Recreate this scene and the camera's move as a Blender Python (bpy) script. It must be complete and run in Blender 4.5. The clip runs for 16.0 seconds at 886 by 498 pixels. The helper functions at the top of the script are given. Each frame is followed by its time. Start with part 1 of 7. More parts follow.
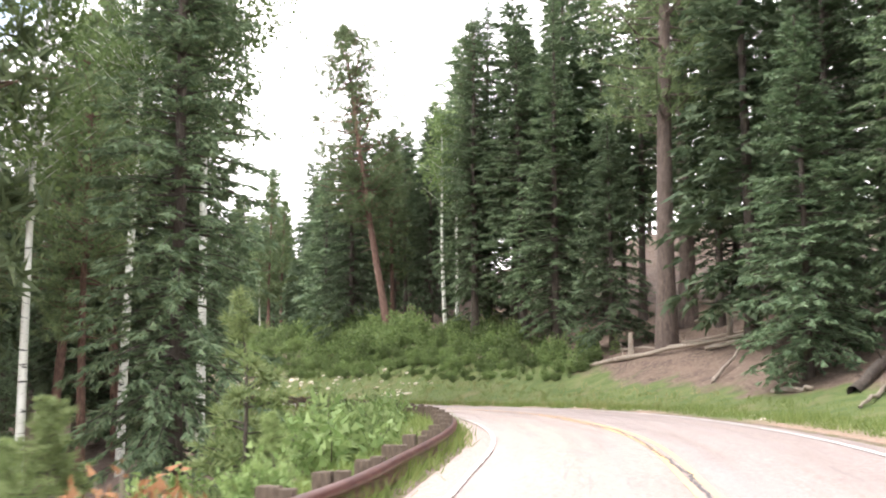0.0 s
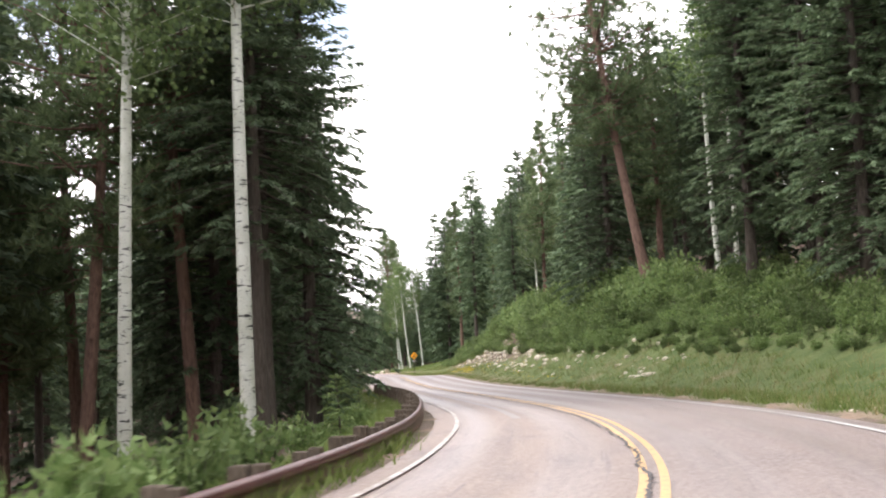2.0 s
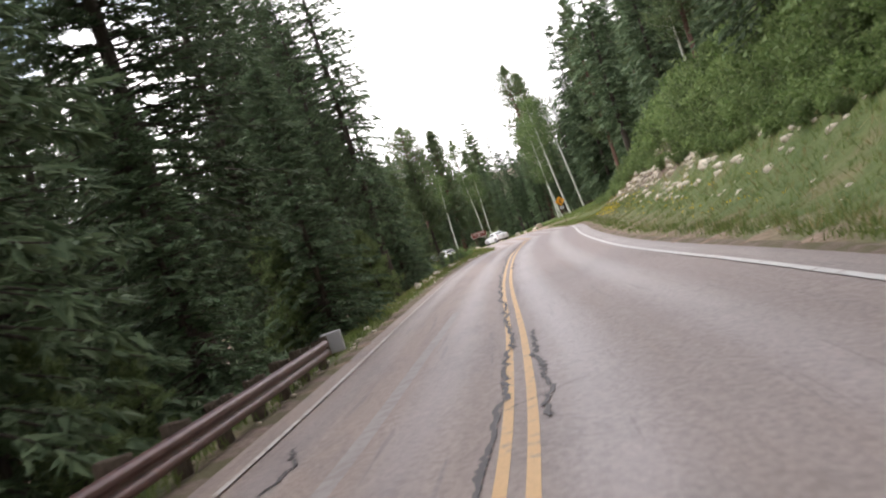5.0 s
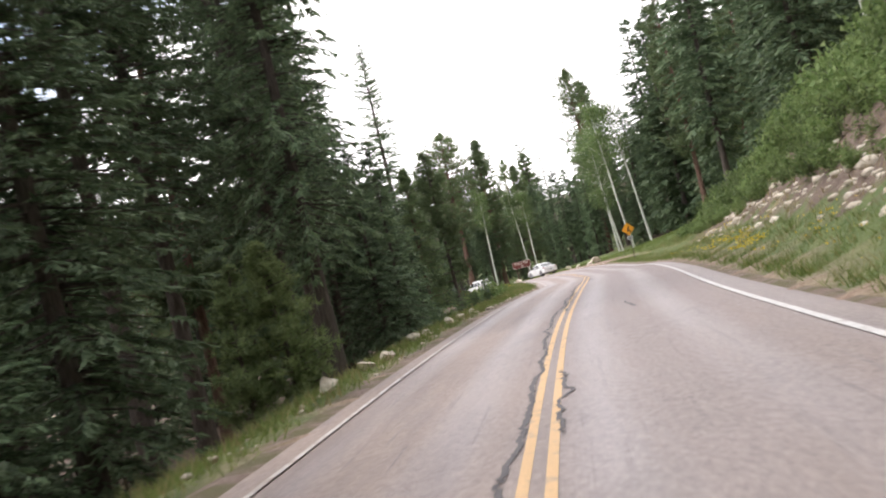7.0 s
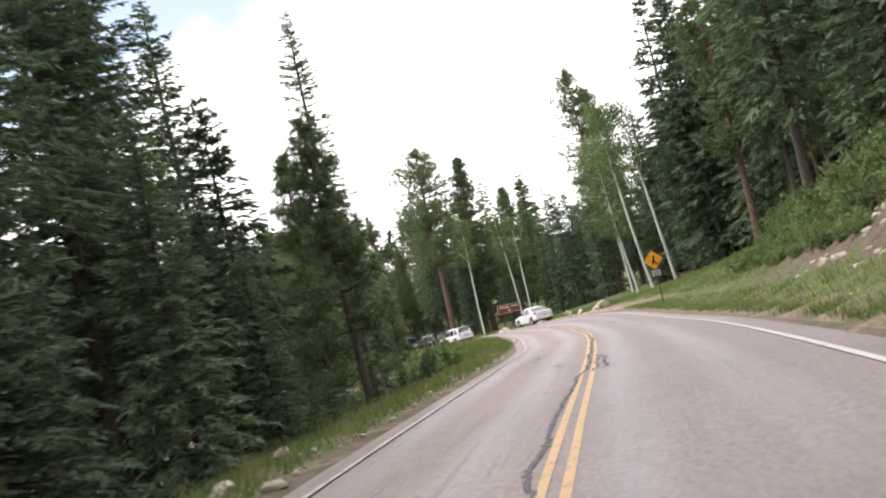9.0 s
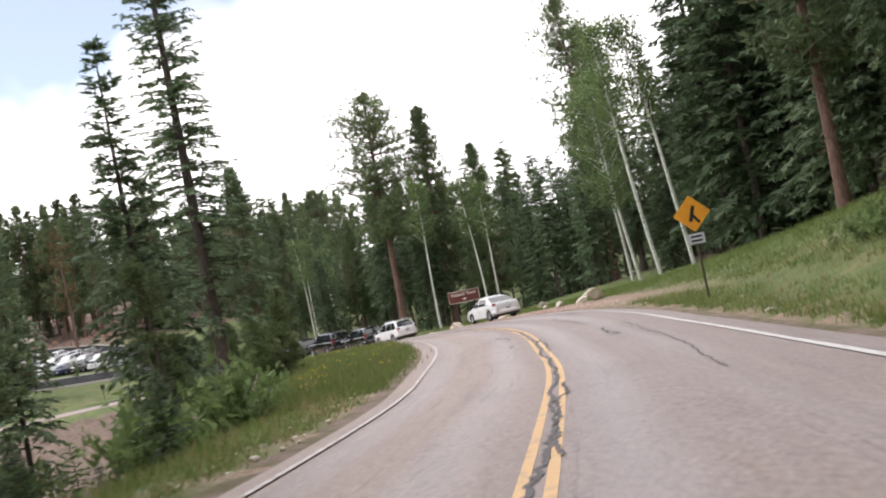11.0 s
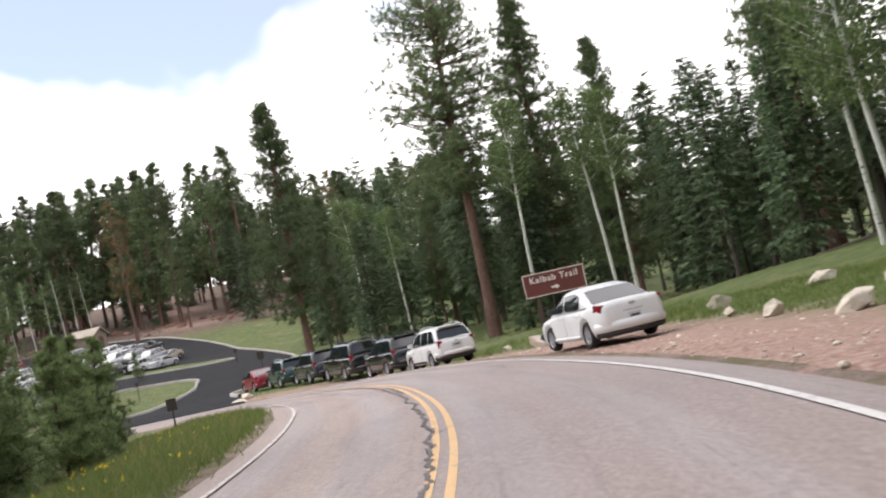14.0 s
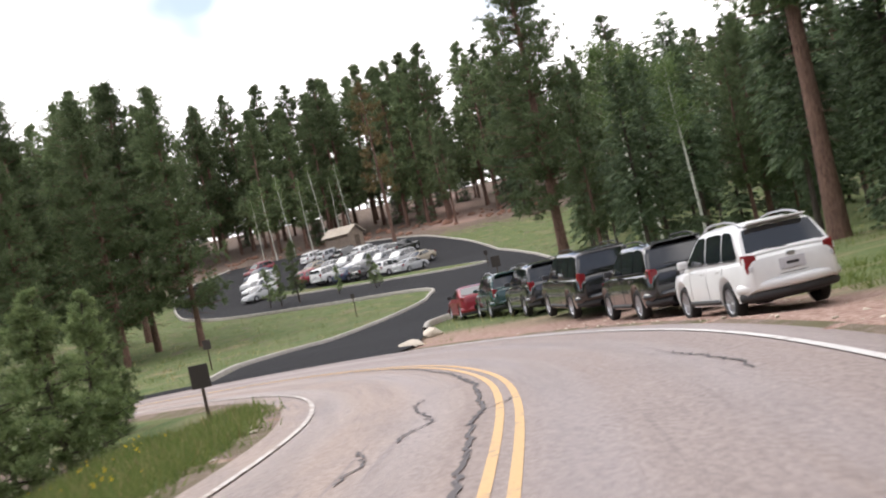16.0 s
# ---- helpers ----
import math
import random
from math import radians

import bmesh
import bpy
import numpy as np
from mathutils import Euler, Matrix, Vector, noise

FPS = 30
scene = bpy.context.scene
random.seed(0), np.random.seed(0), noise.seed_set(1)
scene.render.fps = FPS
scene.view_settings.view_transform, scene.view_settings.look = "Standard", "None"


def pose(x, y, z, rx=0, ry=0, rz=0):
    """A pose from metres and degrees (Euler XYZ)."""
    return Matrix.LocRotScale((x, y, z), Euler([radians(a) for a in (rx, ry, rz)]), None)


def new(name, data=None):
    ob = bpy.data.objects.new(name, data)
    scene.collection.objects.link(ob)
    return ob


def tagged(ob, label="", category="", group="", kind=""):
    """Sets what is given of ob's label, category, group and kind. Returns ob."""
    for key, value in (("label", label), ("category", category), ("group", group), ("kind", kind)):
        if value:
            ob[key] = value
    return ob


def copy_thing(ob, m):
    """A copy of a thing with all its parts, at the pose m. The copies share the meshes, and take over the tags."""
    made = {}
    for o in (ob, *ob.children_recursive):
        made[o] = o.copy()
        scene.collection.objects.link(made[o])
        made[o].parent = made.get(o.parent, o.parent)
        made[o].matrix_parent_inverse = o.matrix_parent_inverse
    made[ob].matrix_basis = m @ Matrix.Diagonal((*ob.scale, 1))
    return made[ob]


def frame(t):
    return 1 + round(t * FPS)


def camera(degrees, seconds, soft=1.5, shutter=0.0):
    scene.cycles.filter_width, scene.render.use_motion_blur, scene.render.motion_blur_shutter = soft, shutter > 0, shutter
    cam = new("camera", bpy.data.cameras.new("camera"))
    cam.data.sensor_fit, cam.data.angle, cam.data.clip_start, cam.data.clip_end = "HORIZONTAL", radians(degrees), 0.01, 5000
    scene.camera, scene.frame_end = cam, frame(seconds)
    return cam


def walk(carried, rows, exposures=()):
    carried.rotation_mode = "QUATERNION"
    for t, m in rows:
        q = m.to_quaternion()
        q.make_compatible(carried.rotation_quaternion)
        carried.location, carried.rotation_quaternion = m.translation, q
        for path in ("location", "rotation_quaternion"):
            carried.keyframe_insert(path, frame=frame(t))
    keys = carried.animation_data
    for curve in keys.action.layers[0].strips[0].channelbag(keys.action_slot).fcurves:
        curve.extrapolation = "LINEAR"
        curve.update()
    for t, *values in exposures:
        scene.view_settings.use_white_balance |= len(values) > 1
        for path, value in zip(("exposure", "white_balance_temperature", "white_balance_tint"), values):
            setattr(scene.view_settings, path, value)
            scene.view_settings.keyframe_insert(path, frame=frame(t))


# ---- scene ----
cam = camera(43.32, 16.0, soft=2.0, shutter=0.25)
# seconds, eye, turn
PATH = [
    (0.0, 0.00, 0.00, 1.50, 96.07, 0.08, -0.00),
    (0.5, 1.68, 5.46, 1.48, 95.95, 0.60, 3.60),
    (1.0, 3.05, 11.00, 1.49, 95.65, 1.64, 7.93),
    (1.5, 4.01, 16.42, 1.47, 95.92, 1.80, 13.10),
    (2.0, 4.57, 21.67, 1.47, 94.96, 2.49, 18.46),
    (2.5, 4.59, 26.83, 1.43, 95.96, 3.09, 19.60),
    (3.0, 4.13, 32.02, 1.39, 95.29, 6.86, 24.42),
    (3.5, 3.10, 37.32, 1.34, 94.83, 8.22, 27.82),
    (4.0, 1.51, 42.69, 1.25, 92.35, 12.20, 28.90),
    (4.5, -0.38, 48.06, 1.14, 92.96, 15.34, 27.45),
    (5.0, -2.43, 53.18, 1.04, 89.11, 18.03, 28.13),
    (5.2, -3.31, 55.30, 1.00, 89.68, 18.27, 28.57),
    (7.3, -16.18, 82.91, 0.62, 91.03, 13.44, 30.82),
    (7.5, -17.38, 85.59, 0.59, 90.91, 14.63, 30.95),
    (8.0, -20.31, 92.37, 0.51, 91.36, 13.89, 31.54),
    (8.5, -23.21, 99.29, 0.45, 91.79, 13.39, 31.94),
    (9.0, -26.08, 106.22, 0.36, 93.09, 13.47, 30.98),
    (9.5, -28.87, 113.04, 0.21, 91.74, 13.08, 30.93),
    (10.0, -31.75, 119.78, 0.01, 92.05, 13.49, 30.51),
    (10.2, -32.92, 122.45, -0.08, 92.13, 12.92, 30.20),
    (12.3, -44.86, 149.16, -0.84, 92.22, 10.79, 30.84),
    (12.5, -46.00, 151.45, -0.84, 91.98, 11.43, 31.27),
    (13.0, -48.83, 157.19, -0.83, 92.18, 12.36, 32.28),
    (13.5, -51.69, 162.81, -0.80, 92.78, 11.10, 35.22),
    (14.0, -54.83, 168.25, -0.81, 92.61, 12.46, 38.24),
    (14.5, -58.38, 173.49, -0.88, 92.19, 10.05, 43.02),
    (15.0, -62.27, 178.62, -1.01, 92.23, 11.28, 46.62),
    (15.5, -66.50, 183.49, -1.19, 91.98, 11.58, 51.03),
    (16.0, -70.94, 188.19, -1.40, 90.71, 12.45, 53.87),
]
walk(cam, [(t, pose(x, y, z, a, b, c)) for t, x, y, z, a, b, c in PATH],
     exposures=[(0.0, 1.97), (1.0, 1.95), (1.5, 1.88), (2.0, 1.55), (2.5, 1.1), (3.2, 0.42), (4.0, 0.32), (4.6, 0.9), (5.2, 1.1), (7.5, 1.2), (8.5, 1.15), (9.5, 1.02), (13.0, 0.74), (14.5, 0.8), (16.0, 0.8)])

# ---- light ----
SUN_UP, SUN_ROUND = radians(55), radians(250)
world = bpy.data.worlds.new("sky")
scene.world = world
world.use_nodes = True
wn, wl = world.node_tree.nodes, world.node_tree.links
wn.clear()
sky = wn.new("ShaderNodeTexSky")
sky.sky_type, sky.sun_disc, sky.sun_elevation, sky.sun_rotation = "NISHITA", False, SUN_UP, SUN_ROUND
sky.altitude, sky.ozone_density = 2400, 0.2
coord = wn.new("ShaderNodeTexCoord")
clouds = wn.new("ShaderNodeTexNoise")
clouds.noise_dimensions = "4D"
clouds.inputs["W"].default_value = 13.178
clouds.inputs["Scale"].default_value, clouds.inputs["Detail"].default_value, clouds.inputs["Roughness"].default_value = 1.8, 5, 0.5
cover = wn.new("ShaderNodeValToRGB")
cover.color_ramp.elements[0].position, cover.color_ramp.elements[1].position = 0.44, 0.49
cover.color_ramp.elements[0].color = (0.2, 0.2, 0.2, 1)
mix = wn.new("ShaderNodeMix")
mix.data_type = "RGBA"
mix.inputs["B"].default_value = (12.2, 11.7, 11.9, 1)
back = wn.new("ShaderNodeBackground")
back.inputs["Strength"].default_value = 0.1
out = wn.new("ShaderNodeOutputWorld")
wl.new(coord.outputs["Generated"], clouds.inputs["Vector"])
wl.new(clouds.outputs["Fac"], cover.inputs["Fac"])
wl.new(cover.outputs["Color"], mix.inputs["Factor"])
wl.new(sky.outputs["Color"], mix.inputs["A"])
wl.new(mix.outputs["Result"], back.inputs["Color"])
wl.new(back.outputs["Background"], out.inputs["Surface"])
sun_data = bpy.data.lights.new("sun", "SUN")
sun_data.energy, sun_data.angle, sun_data.color = 0.9, radians(28), (1, 0.96, 0.9)
sun = new("sun", sun_data)
sun.rotation_euler = Euler((radians(90) - SUN_UP, 0, radians(180) - SUN_ROUND))

# ---- materials ----
def material(name, colour=(0.5, 0.5, 0.5), rough=0.7, metal=0.0):
    m = bpy.data.materials.new(name)
    m.use_nodes = True
    b = m.node_tree.nodes["Principled BSDF"]
    b.inputs["Base Color"].default_value = (*colour, 1)
    b.inputs["Roughness"].default_value, b.inputs["Metallic"].default_value = rough, metal
    return m


def node(m, kind, **inputs):
    n = m.node_tree.nodes.new("ShaderNode" + kind)
    for k, v in inputs.items():
        n.inputs[k.replace("_", " ")].default_value = v
    return n


def wire(m, a, b):
    m.node_tree.links.new(a, b)


def base(m):
    return m.node_tree.nodes["Principled BSDF"]


def blend(m, fac, a, b, kind="MIX"):
    """A colour mix; a and b are colours or sockets."""
    n = m.node_tree.nodes.new("ShaderNodeMix")
    n.data_type, n.blend_type = "RGBA", kind
    for key, v in (("Factor", fac), ("A", a), ("B", b)):
        if hasattr(v, "is_linked"):
            wire(m, v, n.inputs[key])
        elif key == "Factor":
            n.inputs[key].default_value = v
        else:
            n.inputs[key].default_value = (*v, 1)
    return n.outputs["Result"]


def spots(m, scale, lo, hi, detail=4, where=None, stretch=None, rough=0.6):
    """Noise turned into a mask between lo and hi."""
    n = node(m, "TexNoise", Scale=scale, Detail=detail, Roughness=rough)
    src = where
    if src is None:
        src = node(m, "TexCoord").outputs["Object"]
    if stretch:
        mp = node(m, "Mapping")
        mp.inputs["Scale"].default_value = stretch
        wire(m, src, mp.inputs["Vector"])
        src = mp.outputs["Vector"]
    wire(m, src, n.inputs["Vector"])
    r = node(m, "MapRange", From_Min=lo, From_Max=hi)
    wire(m, n.outputs["Fac"], r.inputs["Value"])
    return r.outputs["Result"]


def bump(m, height, strength=0.4, depth=0.02):
    n = node(m, "Bump", Strength=strength, Distance=depth)
    wire(m, height, n.inputs["Height"])
    wire(m, n.outputs["Normal"], base(m).inputs["Normal"])


def foliage(name, dark, light, through_light=0.25):
    m = material(name, dark, 0.6)
    g = node(m, "NewGeometry")
    o = node(m, "ObjectInfo")
    c = blend(m, g.outputs["Random Per Island"], dark, light)
    hs = node(m, "HueSaturation")
    r = node(m, "MapRange", To_Min=0.65, To_Max=1.3)
    wire(m, o.outputs["Random"], r.inputs["Value"])
    wire(m, r.outputs["Result"], hs.inputs["Value"])
    wire(m, c, hs.inputs["Color"])
    wire(m, hs.outputs["Color"], base(m).inputs["Base Color"])
    base(m).inputs["Specular IOR Level"].default_value = 0.25
    t = node(m, "BsdfTranslucent")
    wire(m, hs.outputs["Color"], t.inputs["Color"])
    mx = node(m, "MixShader", Fac=through_light)
    wire(m, base(m).outputs["BSDF"], mx.inputs[1])
    wire(m, t.outputs["BSDF"], mx.inputs[2])
    wire(m, mx.outputs["Shader"], m.node_tree.nodes["Material Output"].inputs["Surface"])
    return m


def bark(name, dark, light, stretch=(6, 6, 1.1)):
    m = material(name, dark, 0.9)
    f = spots(m, 2.5, 0.35, 0.65, 6, stretch=stretch)
    g = spots(m, 0.5, 0.35, 0.7)
    wire(m, blend(m, g, blend(m, f, dark, light), tuple(0.6 * v for v in light)), base(m).inputs["Base Color"])
    bump(m, f, 0.8, 0.05)
    return m


M_SPRUCE = foliage("spruce needles", (0.1, 0.15, 0.083), (0.2, 0.26, 0.145), 0.36)
M_BLUE = foliage("blue spruce needles", (0.105, 0.165, 0.09), (0.21, 0.28, 0.16), 0.32)
M_PINE = foliage("pine needles", (0.1, 0.143, 0.068), (0.2, 0.25, 0.12), 0.34)
M_ASPEN = foliage("aspen leaves", (0.11, 0.165, 0.062), (0.2, 0.265, 0.105), 0.4)
M_MID = foliage("pine sapling needles", (0.13, 0.185, 0.078), (0.27, 0.33, 0.15), 0.38)
M_YOUNG = foliage("young pine needles", (0.16, 0.22, 0.085), (0.32, 0.38, 0.17), 0.35)
M_BUSH = foliage("bush leaves", (0.125, 0.19, 0.062), (0.25, 0.32, 0.13), 0.38)
M_GRASS = foliage("grass blades", (0.095, 0.145, 0.036), (0.21, 0.245, 0.08), 0.32)
M_SEED = foliage("brown seed heads", (0.22, 0.15, 0.09), (0.36, 0.26, 0.15), 0.3)
M_DRY = foliage("dry grass blades", (0.3, 0.25, 0.11), (0.5, 0.42, 0.22), 0.3)
M_DEAD = foliage("dead brown needles", (0.3, 0.14, 0.06), (0.45, 0.24, 0.12), 0.2)
M_DEADPINE = foliage("rust-brown needles", (0.16, 0.14, 0.06), (0.27, 0.19, 0.09), 0.2)
M_FLOWER = foliage("yellow petals", (0.6, 0.42, 0.03), (0.75, 0.55, 0.05), 0.2)
M_BARK = bark("grey brown bark", (0.055, 0.042, 0.033), (0.15, 0.12, 0.1))
M_PINEBARK = bark("orange pine bark", (0.09, 0.05, 0.038), (0.26, 0.155, 0.115), (5, 5, 1.4))
M_BIGBARK = bark("grey-brown pine bark", (0.075, 0.055, 0.045), (0.2, 0.15, 0.125), (4, 4, 1.2))
M_DEADWOOD = bark("bleached dead wood", (0.25, 0.2, 0.16), (0.5, 0.42, 0.34), (8, 8, 1))

M_WHITEBARK = material("aspen bark", (0.6, 0.6, 0.54), 0.75)
scar = spots(M_WHITEBARK, 3.2, 0.6, 0.64, 3, stretch=(0.7, 0.7, 3.2))
fleck = spots(M_WHITEBARK, 14, 0.62, 0.68, 3, stretch=(0.5, 0.5, 2.5))
tone = blend(M_WHITEBARK, spots(M_WHITEBARK, 0.9, 0.35, 0.7), (0.66, 0.66, 0.6), (0.45, 0.46, 0.38))
wire(M_WHITEBARK, blend(M_WHITEBARK, fleck, blend(M_WHITEBARK, scar, tone, (0.03, 0.028, 0.025)), (0.06, 0.055, 0.05)), base(M_WHITEBARK).inputs["Base Color"])

# ground: litter, soil, grass and gravel by noise and by the distance from the road kept in a vertex attribute
M_GROUND = material("forest floor", (0.2, 0.15, 0.1), 0.95)
att = node(M_GROUND, "Attribute")
att.attribute_name = "green"
att2 = node(M_GROUND, "Attribute")
att2.attribute_name = "gravel"
litter = blend(M_GROUND, spots(M_GROUND, 0.9, 0.35, 0.65), (0.085, 0.055, 0.042), (0.17, 0.115, 0.088))
litter = blend(M_GROUND, spots(M_GROUND, 7, 0.45, 0.7), litter, (0.25, 0.19, 0.14))
turf = blend(M_GROUND, spots(M_GROUND, 1.3, 0.35, 0.65), (0.07, 0.11, 0.026), (0.14, 0.165, 0.055))
turf = blend(M_GROUND, spots(M_GROUND, 0.35, 0.55, 0.7), turf, (0.21, 0.18, 0.09))
edge = node(M_GROUND, "Math")
edge.operation = "ADD"
wire(M_GROUND, att.outputs["Fac"], edge.inputs[0])
patch = spots(M_GROUND, 0.6, 0.3, 0.7)
patch_shift = node(M_GROUND, "MapRange", To_Min=-0.35, To_Max=0.35)
wire(M_GROUND, patch, patch_shift.inputs["Value"])
wire(M_GROUND, patch_shift.outputs["Result"], edge.inputs[1])
sharp = node(M_GROUND, "MapRange", From_Min=0.35, From_Max=0.65)
wire(M_GROUND, edge.outputs["Value"], sharp.inputs["Value"])
soil = blend(M_GROUND, sharp.outputs["Result"], litter, turf)
stones = blend(M_GROUND, spots(M_GROUND, 9, 0.4, 0.62, 8), (0.27, 0.16, 0.125), (0.45, 0.315, 0.26))
soil = blend(M_GROUND, att2.outputs["Fac"], soil, stones)
wire(M_GROUND, soil, base(M_GROUND).inputs["Base Color"])
bump(M_GROUND, spots(M_GROUND, 6, 0.2, 0.8, 8), 0.7, 0.08)


def asphalt(name, tone_a, tone_b, lanes=False):
    m = material(name, tone_a, 0.62)
    uv = node(m, "UVMap")
    grain = spots(m, 60, 0.35, 0.7, 6)
    c = blend(m, spots(m, 0.7, 0.3, 0.7, 6), tone_a, tone_b)
    if lanes:
        sep = node(m, "SeparateXYZ")
        wire(m, uv.outputs["UV"], sep.inputs["Vector"])
        wob = node(m, "MapRange", From_Min=-0.9, From_Max=0.4, To_Min=1.0, To_Max=0.0)
        wire(m, sep.outputs["Y"], wob.inputs["Value"])
        c = blend(m, wob.outputs["Result"], c, (0.43, 0.315, 0.24))
        outer = node(m, "MapRange", From_Min=1.5, From_Max=2.6, To_Min=0.0, To_Max=0.6)
        wire(m, sep.outputs["Y"], outer.inputs["Value"])
        c = blend(m, outer.outputs["Result"], c, (0.27, 0.205, 0.185))
        # wheel tracks: paler bands along the lanes, broken up by long streaks
        wave = node(m, "Math")
        wave.operation = "MULTIPLY_ADD"
        wire(m, sep.outputs["Y"], wave.inputs[0])
        wave.inputs[1].default_value, wave.inputs[2].default_value = 4.19, 5.3
        band = node(m, "Math")
        band.operation = "SINE"
        wire(m, wave.outputs["Value"], band.inputs[0])
        tracks = node(m, "MapRange", From_Min=-0.5, From_Max=1.0)
        wire(m, band.outputs["Value"], tracks.inputs["Value"])
        long_streak = spots(m, 1.0, 0.3, 0.7, 5, where=uv.outputs["UV"], stretch=(0.06, 1.6, 1))
        worn = node(m, "Math")
        worn.operation = "MULTIPLY"
        wire(m, tracks.outputs["Result"], worn.inputs[0])
        wire(m, long_streak, worn.inputs[1])
        c = blend(m, worn.outputs["Value"], c, (0.42, 0.36, 0.355))
        polish = node(m, "MapRange", To_Min=0.62, To_Max=0.42)
        wire(m, tracks.outputs["Result"], polish.inputs["Value"])
        wire(m, polish.outputs["Result"], base(m).inputs["Roughness"])
        rust = spots(m, 1.0, 0.5, 0.68, 5, where=uv.outputs["UV"], stretch=(0.1, 1.9, 1))
        c = blend(m, rust, c, (0.265, 0.19, 0.15))
        fine_line = spots(m, 1.0, 0.62, 0.66, 3, where=uv.outputs["UV"], stretch=(0.16, 7.0, 1))
        c = blend(m, fine_line, c, (0.2, 0.16, 0.15))
        dark = spots(m, 1.0, 0.52, 0.72, 5, where=uv.outputs["UV"], stretch=(0.3, 0.9, 1))
        c = blend(m, dark, c, (0.22, 0.175, 0.162))
    grit = blend(m, grain, c, (0.1, 0.09, 0.085) if lanes else (0.028, 0.028, 0.03))
    c = blend(m, 0.45, c, grit)
    chips = spots(m, 16, 0.35, 0.65, 5)
    c = blend(m, 0.55, c, blend(m, chips, tuple(0.62 * v for v in tone_b), tuple(1.35 * v for v in tone_a)))
    speck = spots(m, 110, 0.66, 0.72, 2)
    c = blend(m, speck, c, (0.42, 0.36, 0.32) if lanes else (0.12, 0.12, 0.12))
    wire(m, c, base(m).inputs["Base Color"])
    bump(m, grain, 0.35, 0.01)
    return m


M_ROAD = asphalt("weathered chip seal", (0.335, 0.272, 0.252), (0.285, 0.226, 0.208), True)
M_LOT = asphalt("dark new asphalt", (0.013, 0.013, 0.015), (0.02, 0.02, 0.022))
base(M_LOT).inputs["Specular IOR Level"].default_value, base(M_LOT).inputs["Roughness"].default_value = 0.18, 0.85


def worn_paint(name, colour, under, amount=0.5):
    m = material(name, colour, 0.6)
    f = spots(m, 5, amount, amount + 0.12, 8)
    wire(m, blend(m, f, blend(m, spots(m, 30, 0.3, 0.8), colour, tuple(0.75 * v for v in colour)), under), base(m).inputs["Base Color"])
    return m


M_YELLOW = worn_paint("worn yellow paint", (0.74, 0.47, 0.22), (0.42, 0.3, 0.2), 0.55)
M_WHITE = worn_paint("worn white paint", (0.7, 0.67, 0.65), (0.38, 0.32, 0.3), 0.55)
M_FAINT = worn_paint("thin worn white paint", (0.66, 0.62, 0.58), (0.36, 0.29, 0.25), 0.47)
M_PATCH = worn_paint("pale sealing strip", (0.4, 0.355, 0.34), (0.3, 0.25, 0.235), 0.45)
M_TAR = material("crack tar", (0.1, 0.086, 0.086), 0.65)
M_SHOULDER = material("gravel shoulder", (0.35, 0.27, 0.22), 0.95)
sg = spots(M_SHOULDER, 12, 0.35, 0.65, 8)
wire(M_SHOULDER, blend(M_SHOULDER, spots(M_SHOULDER, 1.1, 0.4, 0.6), blend(M_SHOULDER, sg, (0.2, 0.14, 0.11), (0.34, 0.255, 0.215)), (0.16, 0.14, 0.07)), base(M_SHOULDER).inputs["Base Color"])
bump(M_SHOULDER, sg, 0.9, 0.04)
M_RAIL = material("rusted guardrail steel", (0.11, 0.045, 0.042), 0.42, 0.35)
rs = spots(M_RAIL, 3, 0.35, 0.7, 6)
wire(M_RAIL, blend(M_RAIL, rs, (0.075, 0.026, 0.024), (0.15, 0.068, 0.055)), base(M_RAIL).inputs["Base Color"])
M_TIMBER = bark("weathered timber", (0.07, 0.05, 0.035), (0.2, 0.15, 0.11))
M_STEEL = material("galvanised steel", (0.5, 0.5, 0.5), 0.45, 0.6)
M_ROCK = material("pale limestone", (0.45, 0.38, 0.3), 0.9)
rk = spots(M_ROCK, 1.7, 0.3, 0.7, 8)
wire(M_ROCK, blend(M_ROCK, rk, (0.8, 0.73, 0.61), (0.55, 0.46, 0.36)), base(M_ROCK).inputs["Base Color"])
bump(M_ROCK, rk, 0.9, 0.15)
M_CURB = material("concrete curb", (0.5, 0.47, 0.42), 0.85)
wire(M_CURB, blend(M_CURB, spots(M_CURB, 4, 0.3, 0.7, 8), (0.52, 0.49, 0.44), (0.36, 0.33, 0.29)), base(M_CURB).inputs["Base Color"])
# ---- the lie of the land ----
# centreline of the road (the double yellow line): x, y, z
CONTROL = [
    (-17.00, -54.00, 0.30), (-9.38, -28.50, 0.23), (-4.10, -11.30, 0.18), (1.55, 6.07, 0.10),
    (3.14, 14.90, 0.15), (3.77, 23.22, 0.16), (3.12, 32.38, 0.11), (1.21, 40.85, -0.02),
    (-1.60, 49.36, -0.23), (-5.00, 57.70, -0.43), (-8.59, 65.64, -0.59), (-16.35, 82.03, -0.86),
    (-23.91, 99.00, -1.00), (-30.71, 115.44, -1.17), (-37.54, 131.82, -1.56), (-44.85, 148.41, -2.10),
    (-48.92, 156.43, -2.21), (-53.19, 164.13, -2.23), (-58.04, 171.42, -2.26), (-63.37, 178.53, -2.40),
    (-69.43, 185.37, -2.62), (-76.60, 192.30, -2.89), (-84.84, 198.58, -3.25), (-94.30, 202.80, -3.65),
    (-104.00, 203.90, -3.95), (-113.00, 201.20, -4.15), (-119.00, 194.00, -4.30), (-122.00, 184.00, -4.50),
    (-121.00, 165.00, -4.80), (-117.00, 140.00, -5.60),
]
